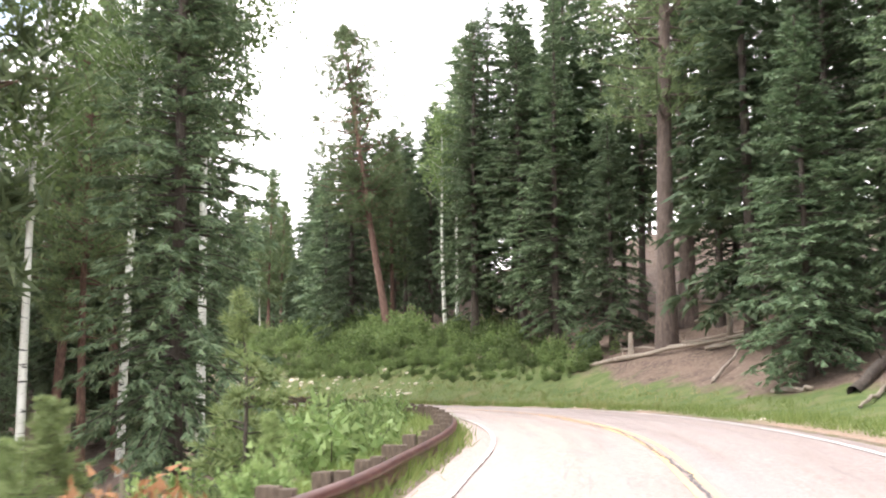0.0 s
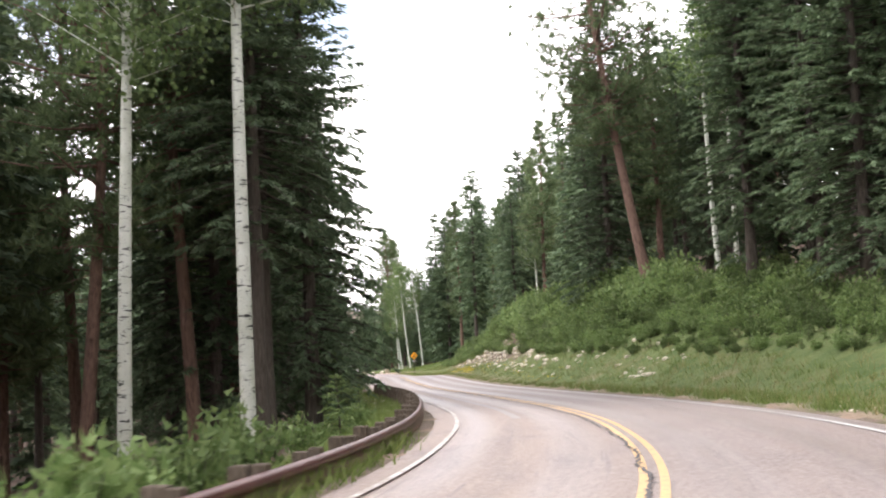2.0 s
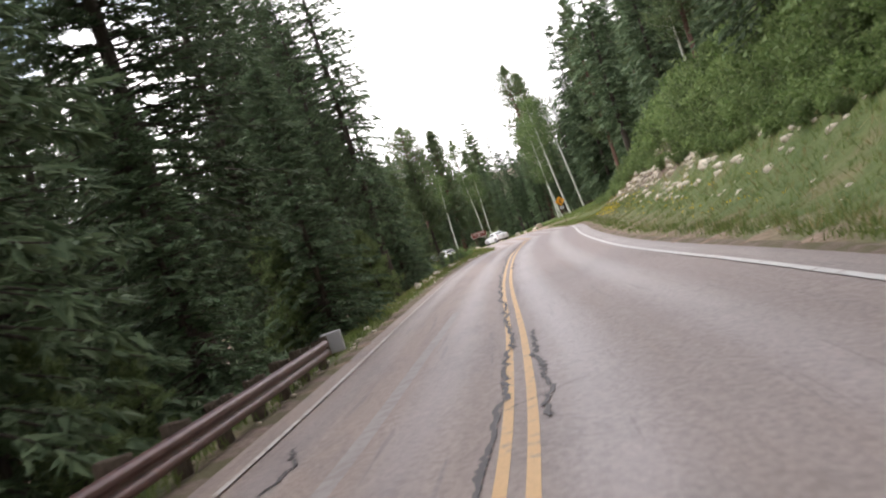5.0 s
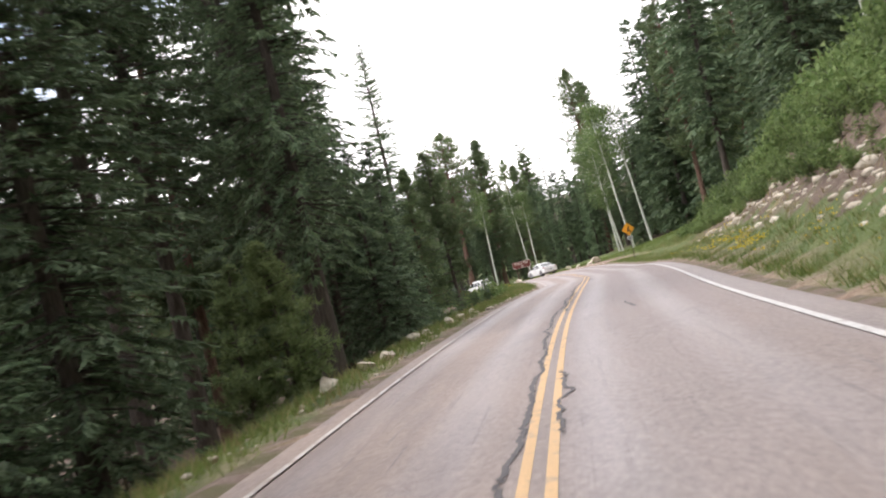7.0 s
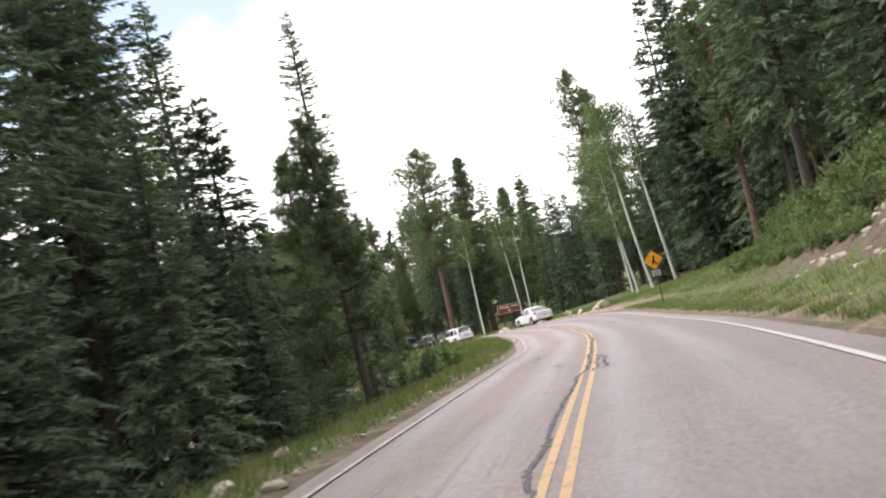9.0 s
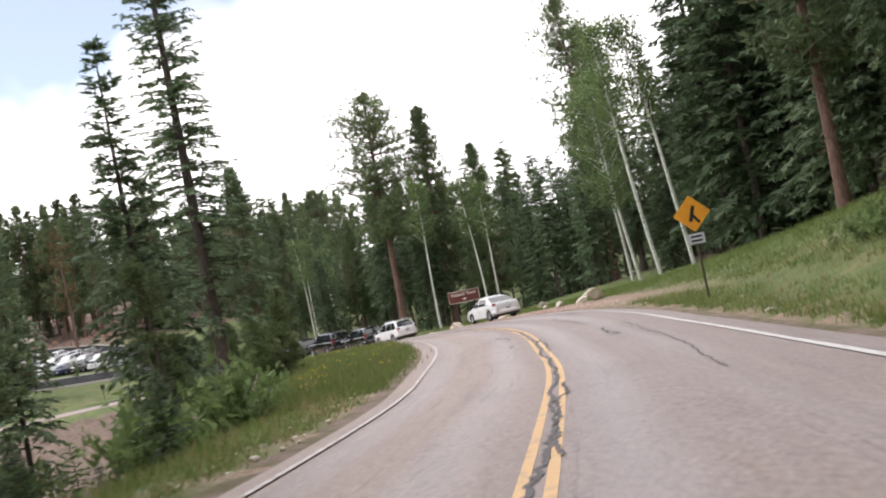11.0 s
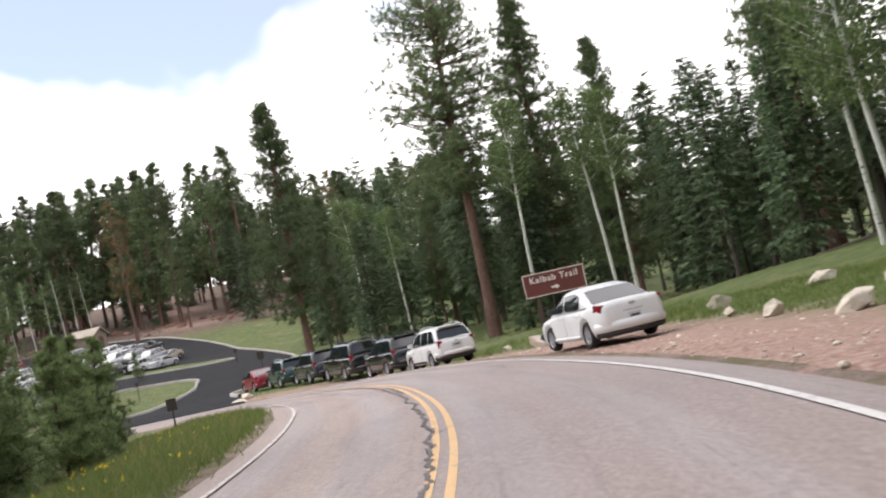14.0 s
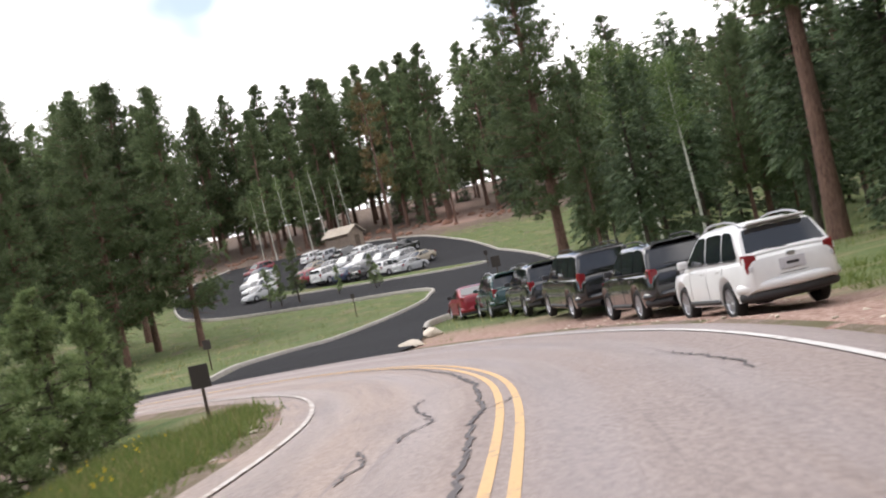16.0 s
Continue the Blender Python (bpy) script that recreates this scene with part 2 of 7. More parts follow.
LEFT_LINE, RIGHT_LINE, LEFT_EDGE, RIGHT_EDGE = -2.75, 3.3, -3.25, 3.95


def catmull(points, per):
    p = np.array(points, float)
    p = np.vstack([2 * p[0] - p[1], p, 2 * p[-1] - p[-2]])
    out = []
    for i in range(1, len(p) - 2):
        for u in np.arange(per) / per:
            a, b, c, d = p[i - 1], p[i], p[i + 1], p[i + 2]
            out.append(0.5 * (2 * b + (c - a) * u + (2 * a - 5 * b + 4 * c - d) * u * u + (3 * b - a - 3 * c + d) * u ** 3))
    out.append(p[-2])
    return np.array(out)


def resample(p, step):
    d = np.r_[0, np.cumsum(np.linalg.norm(np.diff(p[:, :2], axis=0), axis=1))]
    s = np.arange(0, d[-1], step)
    return np.array([np.interp(s, d, p[:, k]) for k in range(p.shape[1])]).T


LINE = resample(catmull(CONTROL, 12), 0.5)
TANG = np.gradient(LINE[:, :2], axis=0)
TANG /= np.linalg.norm(TANG, axis=1)[:, None]
# stations in metres along the road, 0 where the walk begins
STATION = np.arange(len(LINE)) * 0.5
STATION = STATION - STATION[np.argmin(np.hypot(LINE[:, 0], LINE[:, 1]))]


def along(s):
    """The centreline point, its heading and its right-hand normal at a station."""
    p = np.array([np.interp(s, STATION, LINE[:, k]) for k in range(3)])
    t = np.array([np.interp(s, STATION, TANG[:, k]) for k in range(2)])
    t = t / np.linalg.norm(t)
    return p, t, np.array([t[1], -t[0]])


def road_frame(x, y):
    """Station, offset to the right and road height for arrays of places."""
    x, y = np.atleast_1d(np.asarray(x, float)), np.atleast_1d(np.asarray(y, float))
    s, lat, z = np.empty(len(x)), np.empty(len(x)), np.empty(len(x))
    for a in range(0, len(x), 4000):
        b = slice(a, a + 4000)
        i = ((x[b, None] - LINE[None, :, 0]) ** 2 + (y[b, None] - LINE[None, :, 1]) ** 2).argmin(1)
        dx, dy = x[b] - LINE[i, 0], y[b] - LINE[i, 1]
        side = dx * TANG[i, 1] - dy * TANG[i, 0]
        s[b], lat[b], z[b] = STATION[i], np.where(side < 0, -1, 1) * np.hypot(dx, dy), LINE[i, 2]
    return s, lat, z


def ramp(v, a, b):
    u = np.clip((v - a) / (b - a), 0, 1)
    return u * u * (3 - 2 * u)


def lot_along(x, y):
    """Distance into the parking area from its mouth."""
    return (x + 98) * -0.83 + (y - 206) * 0.557


def bumps(x, y, size, seed=0.0):
    return (np.sin(x / size + seed) * np.cos(y / size * 1.13 + seed * 2) + 0.6 * np.sin((x + y) / size * 1.9 + seed * 3)
            + 0.4 * np.cos((x - 1.7 * y) / size * 3.1 + seed)) / 2


def ground(x, y):
    """Height of the ground sheet."""
    x, y = np.atleast_1d(np.asarray(x, float)), np.atleast_1d(np.asarray(y, float))
    s, lat, zc = road_frame(x, y)
    # uphill side: verge, cut bank, then the wooded slope
    r = np.maximum(lat - RIGHT_EDGE, 0)
    foot = np.interp(s, [-40, 30, 60, 90, 130, 165, 200, 215], [3.5, 4.0, 2.2, 1.2, 1.2, 1.8, 3.5, 6.0])
    top = np.interp(s, [-40, 20, 45, 65, 84, 125, 150, 172, 190, 202, 215], [2.0, 2.2, 2.6, 3.6, 4.9, 5.6, 4.4, 2.6, 1.3, 0.5, 0.25])
    reach = 8.0
    up = ramp(r, foot, foot + reach) * 0.6 * top + np.clip((r - foot) / reach, 0, 1) * 0.4 * top
    beyond = np.interp(s, [0, 60, 130, 180, 210], [0.26, 0.3, 0.3, 0.2, 0.1])
    up = up + np.maximum(r - foot - reach, 0) * beyond
    up = np.minimum(up, 16 + 0.02 * r)
    # downhill side
    l = np.maximum(-lat + LEFT_EDGE, 0)
    lip = np.interp(s, [0, 100, 130, 168, 195, 235], [0.9, 1.0, 1.6, 2.2, 2.6, 3.0])
    fall = np.interp(s, [0, 60, 130, 165, 190, 240], [0.36, 0.36, 0.3, 0.22, 0.28, 0.25])
    down = -np.clip(l - lip, 0, 10) * fall - np.clip(l - lip - 10, 0, 30) * fall * 0.3
    h = zc + np.where(lat > 0, up, down)
    h = h - 0.22 * ramp(s, 212, 224) * ramp(lat, 4.0, 5.5) - 0.25 * ramp(s, 205, 222) * ramp(-lat, 3.4, 5.5)
    h = h + ramp(np.abs(lat), 5, 12) * 0.18 * bumps(x, y, 2.7)
    # the parking area and the hill behind it
    d = lot_along(x, y)
    lot = np.interp(d, [-20, 0, 25, 50, 90, 121, 160, 230, 500], [-3.6, -3.75, -4.2, -3.9, -1.4, 2.6, 6.5, 15, 30])
    lot = lot + ramp(d, 125, 170) * 0.5 * bumps(x, y, 9, 2)
    w = ramp(d, -14, 6) * np.where(lat > 0, 1, 0) * ramp(lat, 4.0, 9.0) * ramp(s, 205, 228)
    h = h * (1 - w) + lot * w
    # under the carriageway the sheet lies lower
    under = ramp(lat, LEFT_EDGE - 0.15, LEFT_EDGE + 0.9) * (1 - ramp(lat, RIGHT_EDGE - 0.9, RIGHT_EDGE + 0.15))
    return h - 0.35 * under


def ground_at(x, y):
    return float(ground(x, y)[0])

# ---- mesh helpers ----
def quick_mesh(name, verts, quads, mats, smooth=False):
    """A mesh of quads (n x 4) or triangles (n x 3) from arrays."""
    verts, quads = np.asarray(verts, np.float32), np.asarray(quads, np.int32)
    me = bpy.data.meshes.new(name)
    k = quads.shape[1]
    me.vertices.add(len(verts))
    me.vertices.foreach_set("co", verts.ravel())
    me.loops.add(quads.size)
    me.loops.foreach_set("vertex_index", quads.ravel())
    me.polygons.add(len(quads))
    me.polygons.foreach_set("loop_start", np.arange(0, quads.size, k, dtype=np.int32))
    if smooth:
        me.polygons.foreach_set("use_smooth", np.ones(len(quads), bool))
    me.update(calc_edges=True)
    for m in (mats if isinstance(mats, (list, tuple)) else [mats]):
        me.materials.append(m)
    return me


def put(name, me, parent=None, m=None, label="", category="", group="", kind=""):
    ob = new(name, me)
    if m is not None:
        ob.matrix_basis = m
    if parent is not None:
        ob.parent = parent
    return tagged(ob, label, category, group, kind)


def part(name, bm, mat, parent, label="", smooth=False):
    me = bpy.data.meshes.new(name)
    bm.to_mesh(me)
    bm.free()
    me.materials.append(mat)
    if smooth:
        for p in me.polygons:
            p.use_smooth = True
    return put(name, me, parent, label=label)


def box(bm, size, at=(0, 0, 0), turn=None, bevel=0.0):
    m = Matrix.Translation(at) @ (turn if turn is not None else Matrix()) @ Matrix.Diagonal((*size, 1))
    r = bmesh.ops.create_cube(bm, size=1, matrix=m)
    if bevel:
        es = list({e for v in r["verts"] for e in v.link_edges})
        bmesh.ops.bevel(bm, geom=es, offset=bevel, segments=2, profile=0.6, affect="EDGES")
    return bm


def tube(points, radii, sides=8):
    """Vertices and quads of a tapered tube along points."""
    p, r = np.asarray(points, float), np.asarray(radii, float)
    d = np.gradient(p, axis=0)
    d /= np.linalg.norm(d, axis=1)[:, None] + 1e-9
    ref = np.where(np.abs(d[:, 2:3]) > 0.9, np.array([[1.0, 0, 0]]), np.array([[0, 0, 1.0]]))
    a = np.cross(d, ref)
    a /= np.linalg.norm(a, axis=1)[:, None] + 1e-9
    b = np.cross(d, a)
    ang = np.arange(sides) / sides * 2 * np.pi
    v = p[:, None] + r[:, None, None] * (np.cos(ang)[None, :, None] * a[:, None] + np.sin(ang)[None, :, None] * b[:, None])
    n = len(p)
    i = np.arange(n - 1)[:, None] * sides
    j = np.arange(sides)[None]
    k = (j + 1) % sides
    q = np.stack([i + j, i + k, i + sides + k, i + sides + j], -1).reshape(-1, 4)
    return v.reshape(-1, 3), q


def join(pieces):
    vs, qs, n = [], [], 0
    for v, q in pieces:
        vs.append(v)
        qs.append(np.asarray(q) + n)
        n += len(v)
    return np.concatenate(vs), np.concatenate(qs)


def strip_mesh(name, s0, s1, lats, lift, mat, step=0.5, drop=None):
    """A sheet that follows the road at the offsets lats; drop lowers each column."""
    s = np.arange(s0, s1 + step * 0.5, step)
    p = np.array([np.interp(s, STATION, LINE[:, k]) for k in range(3)]).T
    t = np.array([np.interp(s, STATION, TANG[:, k]) for k in range(2)]).T
    t /= np.linalg.norm(t, axis=1)[:, None]
    nrm = np.stack([t[:, 1], -t[:, 0]], 1)
    cols = np.array([np.broadcast_to(np.asarray(l, float), len(s)) for l in lats]).T
    xy = p[:, None, :2] + nrm[:, None] * cols[..., None]
    z = p[:, None, 2] + lift + (np.asarray(drop)[None] if drop is not None else 0) + 0 * cols
    v = np.concatenate([xy, z[..., None]], -1).reshape(-1, 3)
    w = cols.shape[1]
    i = (np.arange(len(s) - 1)[:, None] * w + np.arange(w - 1)[None]).ravel()
    q = np.stack([i, i + 1, i + w + 1, i + w], 1)
    me = quick_mesh(name, v, q, mat)
    uv = me.uv_layers.new(name="UVMap")
    flat = np.stack([np.broadcast_to(s[:, None], cols.shape), cols], -1).reshape(-1, 2)
    uv.data.foreach_set("uv", flat[q.ravel()].astype(np.float32).ravel())
    return me


# ---- ground and road ----
def cells(a, b, step, far, grow=1.25):
    mid = np.arange(a, b + step / 2, step)
    lo, hi, d = [], [], step
    while a - sum(lo) > -far:
        d *= grow
        lo.append(d)
    d = step
    while b + sum(hi) < far:
        d *= grow
        hi.append(d)
    return np.concatenate([(a - np.cumsum(lo))[::-1], mid, b + np.cumsum(hi)])


gx, gy = cells(-235, 45, 1.5, 2500), cells(-30, 310, 1.5, 2500)
GX, GY = np.meshgrid(gx, gy)
GZ = ground(GX.ravel(), GY.ravel())
nx = len(gx)
gi = (np.arange(len(gy) - 1)[:, None] * nx + np.arange(nx - 1)[None]).ravel()
ground_me = quick_mesh("ground", np.stack([GX.ravel(), GY.ravel(), GZ], 1), np.stack([gi, gi + 1, gi + nx + 1, gi + nx], 1), M_GROUND, True)
gs, glat, _ = road_frame(GX.ravel(), GY.ravel())
gd = lot_along(GX.ravel(), GY.ravel())
verge = np.where(glat > 0, 1 - ramp(glat, 9.5 + 1.5 * np.sin(gs / 9), 13 + 1.5 * np.sin(gs / 9)), 1 - ramp(-glat, 5.5, 9))
bare = ramp(gs, 55, 75) * (1 - ramp(gs, 185, 200)) * ramp(glat, 6.3, 8) * (1 - ramp(glat, 10, 13)) * np.interp(gs, [90, 110, 155, 170], [0.1, 0.95, 0.95, 0.5])
lot_green = ramp(gd, 2, 10) * (1 - ramp(gd, 112, 132)) * ramp(glat, 4, 8) * 0.75
slope_green = ramp(gs, 150, 172) * (1 - ramp(gs, 238, 248)) * ramp(glat, 6.8, 7.8) * (1 - ramp(glat, 24, 32))
green = np.clip(np.maximum(np.maximum(verge - bare, lot_green), slope_green), 0, 1)
pull = ramp(gs, 176, 192) * (1 - ramp(gs, 246, 252)) * ramp(glat, 3.0, 3.6) * (1 - ramp(glat, 7.2, 8.4))
gravel = np.clip(np.maximum(pull, (1 - ramp(np.abs(glat - 0.35), 3.9, 4.4)) * 0.8), 0, 1)
trail = np.exp(-((GX.ravel() * 0.56 + GY.ravel() * 0.83 - (-205 * 0.56 + 291 * 0.83)) / 5) ** 2) * ramp(gd, 128, 136) * (1 - ramp(gd, 200, 230))
gravel = np.maximum(gravel, trail)
for key, val in (("green", green), ("gravel", gravel)):
    a = ground_me.attributes.new(key, "FLOAT", "POINT")
    a.data.foreach_set("value", val.astype(np.float32))
put("ground", ground_me, label="forest floor of needle litter with grassy road verges", category="ground", kind="structure")

S_END = float(STATION[-1]) - 1
road = put("road", strip_mesh("road", -50, S_END, np.linspace(LEFT_EDGE, RIGHT_EDGE, 9), 0.0, M_ROAD,
                              drop=[-0.04, 0, 0, 0, 0, 0, 0, 0, -0.04]),
           label="weathered two-lane chip-seal road curving through forest", category="road", kind="structure")
put("shoulder", strip_mesh("shoulder", -50, S_END, [RIGHT_EDGE - 0.15, RIGHT_EDGE + 0.2, RIGHT_EDGE + 0.6], 0, M_SHOULDER, drop=[-0.06, -0.02, -0.12]), road,
    label="strip of pinkish gravel")
put("shoulder", strip_mesh("shoulder", -50, S_END, [LEFT_EDGE - 0.85, LEFT_EDGE - 0.3, LEFT_EDGE + 0.15], 0, M_SHOULDER, drop=[-0.14, -0.02, -0.06]), road,
    label="strip of pinkish gravel")
STRIPES = np.arange(-50, S_END + 0.25, 0.5)
CENTRE = np.interp(STRIPES, [0, 10, 30, 50, 95, 130, 165, 215, 240], [0.05, 0.05, -0.1, 0.0, 0.0, 0.0, -0.05, 0.05, 0.1])
for c in (-0.1, 0.1):
    put("centre_line", strip_mesh("centre_line", -50, S_END, [CENTRE + c - 0.045, CENTRE + c + 0.045], 0.006, M_YELLOW), road, label="worn yellow paint line")
LEFT_STRIPE = LEFT_LINE + 0.8 * CENTRE
put("edge_line", strip_mesh("edge_line", -50, S_END, [LEFT_STRIPE - 0.04, LEFT_STRIPE + 0.04], 0.006, M_FAINT), road, label="worn white paint line")
put("edge_line", strip_mesh("edge_line", -50, 238, [RIGHT_LINE - 0.055, RIGHT_LINE + 0.055], 0.006, M_WHITE), road, label="worn white paint line")


def seam(points, width, seed, wander=0.06):
    """A crack filled with tar through (station, offset) places."""
    rng = np.random.RandomState(seed)
    q = np.asarray(points, float)
    d = np.r_[0, np.cumsum(np.hypot(np.diff(q[:, 0]), np.diff(q[:, 1])))]
    n = max(int(d[-1] / 0.1), 5)
    u = np.linspace(0, d[-1], n)
    sl = np.stack([np.interp(u, d, q[:, 0]), np.interp(u, d, q[:, 1])], 1)
    jig = np.cumsum(rng.normal(0, 1, (n, 2)), 0)
    jig -= np.linspace(0, 1, n)[:, None] * jig[-1]
    sl += jig / (np.abs(jig).max() + 1e-6) * wander * min(1.0, d[-1] / 3) + rng.normal(0, 0.018, (n, 2))
    tg = unit(np.gradient(sl, axis=0))
    half = width / 2 * (0.55 + 0.9 * np.convolve(rng.rand(n + 4), np.ones(5) / 5, "valid"))
    half[0] = half[-1] = 0.006
    rim = np.stack([sl + np.stack([-tg[:, 1], tg[:, 0]], 1) * half[:, None], sl - np.stack([-tg[:, 1], tg[:, 0]], 1) * half[:, None]], 1).reshape(-1, 2)
    v = []
    for a, b in rim:
        p, t, nr = along(a)
        v.append((p[0] + nr[0] * b, p[1] + nr[1] * b, p[2] + 0.011))
    i = np.arange(n - 1) * 2
    return put("crack_seal", quick_mesh("crack_seal", v, np.stack([i, i + 1, i + 3, i + 2], 1), M_TAR), road, label="black tar crack filler")


def unit(v):
    return v / (np.linalg.norm(v, axis=-1, keepdims=True) + 1e-9)


crack_rng = np.random.RandomState(5)
# the long crack beside the centre line: offset from the line by station
DRIFT_S = [-10, 30, 50, 58, 64, 70, 80, 97, 104, 112, 117, 128, 134, 145, 170, 176, 183, 190, 208, 213, 217, 235]
DRIFT = [0.0, -0.05, -0.3, -0.28, -0.22, -0.12, -0.15, -0.22, -0.28, -0.27, -0.24, -0.2, -0.05, -0.04, 0.0, 0.02, -0.06, -0.12, -0.38, -0.34, -0.36, -0.2]
for k in range(21):
    s0 = 6 + k * 11.0
    q = [(a, float(np.interp(a, STRIPES, CENTRE) + np.interp(a, DRIFT_S, DRIFT)) + crack_rng.uniform(-0.05, 0.05)) for a in np.arange(s0, s0 + 11.6, 0.8)]
    seam(q, 0.042 if s0 < 55 else 0.056, k, 0.08)
    a = q[crack_rng.randint(2, 12)]
    seam([a, (a[0] + crack_rng.uniform(0.2, 1.2), a[1] + crack_rng.choice([-1, 1]) * crack_rng.uniform(0.4, 1.0))], 0.025, 60 + k, 0.08)
for k, (a, b, off) in enumerate([(62.5, 70, 0.2), (92, 97, 0.12), (110, 121, -0.05), (133, 139.5, 0.12), (133.5, 139, 0.3), (150, 158, 0.1), (166, 172, 0.12), (206, 212, -0.12)]):
    seam([(v, off + crack_rng.uniform(-0.06, 0.06)) for v in np.arange(a, b, 0.7)], 0.045, 90 + k, 0.08)
# cracks that stand alone in the lanes
LONE = [([(170, -0.72), (171.2, -0.66), (171.7, -0.3)], 0.16), ([(177, -0.86), (175.8, -0.8), (175.3, -0.7), (174, -0.6)], 0.2), ([(181.5, -1.15), (180, -0.95)], 0.12),
        ([(180, 1.46), (178.3, 1.6), (177, 1.6), (174.5, 1.65)], 0.16), ([(171.2, 1.8), (169.6, 1.73), (168.5, 1.62), (168, 1.75), (167.2, 1.65)], 0.3), ([(184, 2.3), (182, 2.7)], 0.12),
        ([(187.5, -0.75), (186.2, -0.62), (185.5, -0.72), (184.5, -0.48)], 0.2), ([(186, 2.45), (185, 2.85), (183.5, 2.86), (183, 2.93)], 0.2), ([(183, 2.9), (182.5, 2.1), (182, 1.76), (181.5, 1.62), (181, 1.72)], 0.18),
        ([(217, -1.5), (216, -1.2), (215, -1.35)], 0.12), ([(210, 2.35), (209, 2.58), (207.6, 2.52), (207, 1.8)], 0.2), ([(221.5, -1.06), (220.4, -1.12), (218.5, -0.86), (217, -1.07)], 0.14),
        ([(220.5, 2.31), (217, 2.43)], 0.16), ([(141, -1.56), (143.5, -1.6), (146.5, -1.68)], 0.14), ([(138, -0.82), (137.2, -0.66), (136.8, -0.74)], 0.2), ([(137.4, -0.66), (137.6, -0.2)], 0.12),
        ([(172, 2.45), (163, 2.25), (155, 2.05)], 0.1), ([(108.6, 1.38), (106, 1.52)], 0.22), ([(63, -2.15), (64, -2.14), (65.2, -2.3)], 0.14), ([(56.6, -2.9), (55.6, -1.9), (56, -1.24)], 0.1)]
for k, (q, width) in enumerate(LONE):
    seam(q, width * 0.25, 200 + k, 0.1)
put("patch", strip_mesh("patch", 46, 79, [np.interp(np.arange(46, 79.25, 0.5), [46, 62, 70, 79], [-1.5, -1.5, -1.42, -1.2]) + o for o in (-0.09, 0.09)], 0.005, M_PATCH), road, label="pale grey sealed strip")

# ---- trees ----
def kites(p, d, up, l, w):
    """Leaf-shaped quads from p along d."""
    side = np.cross(d, up)
    side /= np.linalg.norm(side, axis=1)[:, None] + 1e-9
    nrm = np.cross(side, d)
    l, w = l[:, None], w[:, None]
    mid = p + d * l * 0.45 - nrm * w * 0.18
    v = np.stack([p, mid + side * w * 0.5, p + d * l, mid - side * w * 0.5], 1).reshape(-1, 3)
    return v, np.arange(len(v)).reshape(-1, 4)


def slivers(p, d, up, l, w):
    """Needle-shaped triangles from p along d."""
    side = np.cross(d, up)
    side /= np.linalg.norm(side, axis=1)[:, None] + 1e-9
    v = np.stack([p + side * (w * 0.5)[:, None], p + d * l[:, None], p - side * (w * 0.5)[:, None]], 1).reshape(-1, 3)
    return v, np.arange(len(v)).reshape(-1, 3)


def trunk_line(h, lean, rng, bow=0.15, n=9):
    u = np.linspace(0, 1, n)
    ph = rng.rand(2) * 6.28
    x = lean[0] * h * u + bow * np.sin(u * 3 + ph[0]) * u
    y = lean[1] * h * u + bow * np.sin(u * 3 + ph[1]) * u
    return np.stack([x, y, h * u], 1)


def sticks(p0, p1, r, sides=3):
    """Thin tapered rods, all at once."""
    d = unit(p1 - p0)
    a = unit(np.cross(d, np.array([[0.31, 0.2, 0.93]])))
    b = np.cross(d, a)
    ang = np.arange(sides) / sides * 2 * np.pi
    ring = np.cos(ang)[None, :, None] * a[:, None] + np.sin(ang)[None, :, None] * b[:, None]
    v = np.concatenate([p0[:, None] + ring * r[:, None, None], p1[:, None] + ring * r[:, None, None] * 0.3], 1).reshape(-1, 3)
    base_i = np.arange(len(p0))[:, None] * 2 * sides
    j = np.arange(sides)[None]
    k = (j + 1) % sides
    return v, np.stack([base_i + j, base_i + k, base_i + sides + k, base_i + sides + j], -1).reshape(-1, 4)


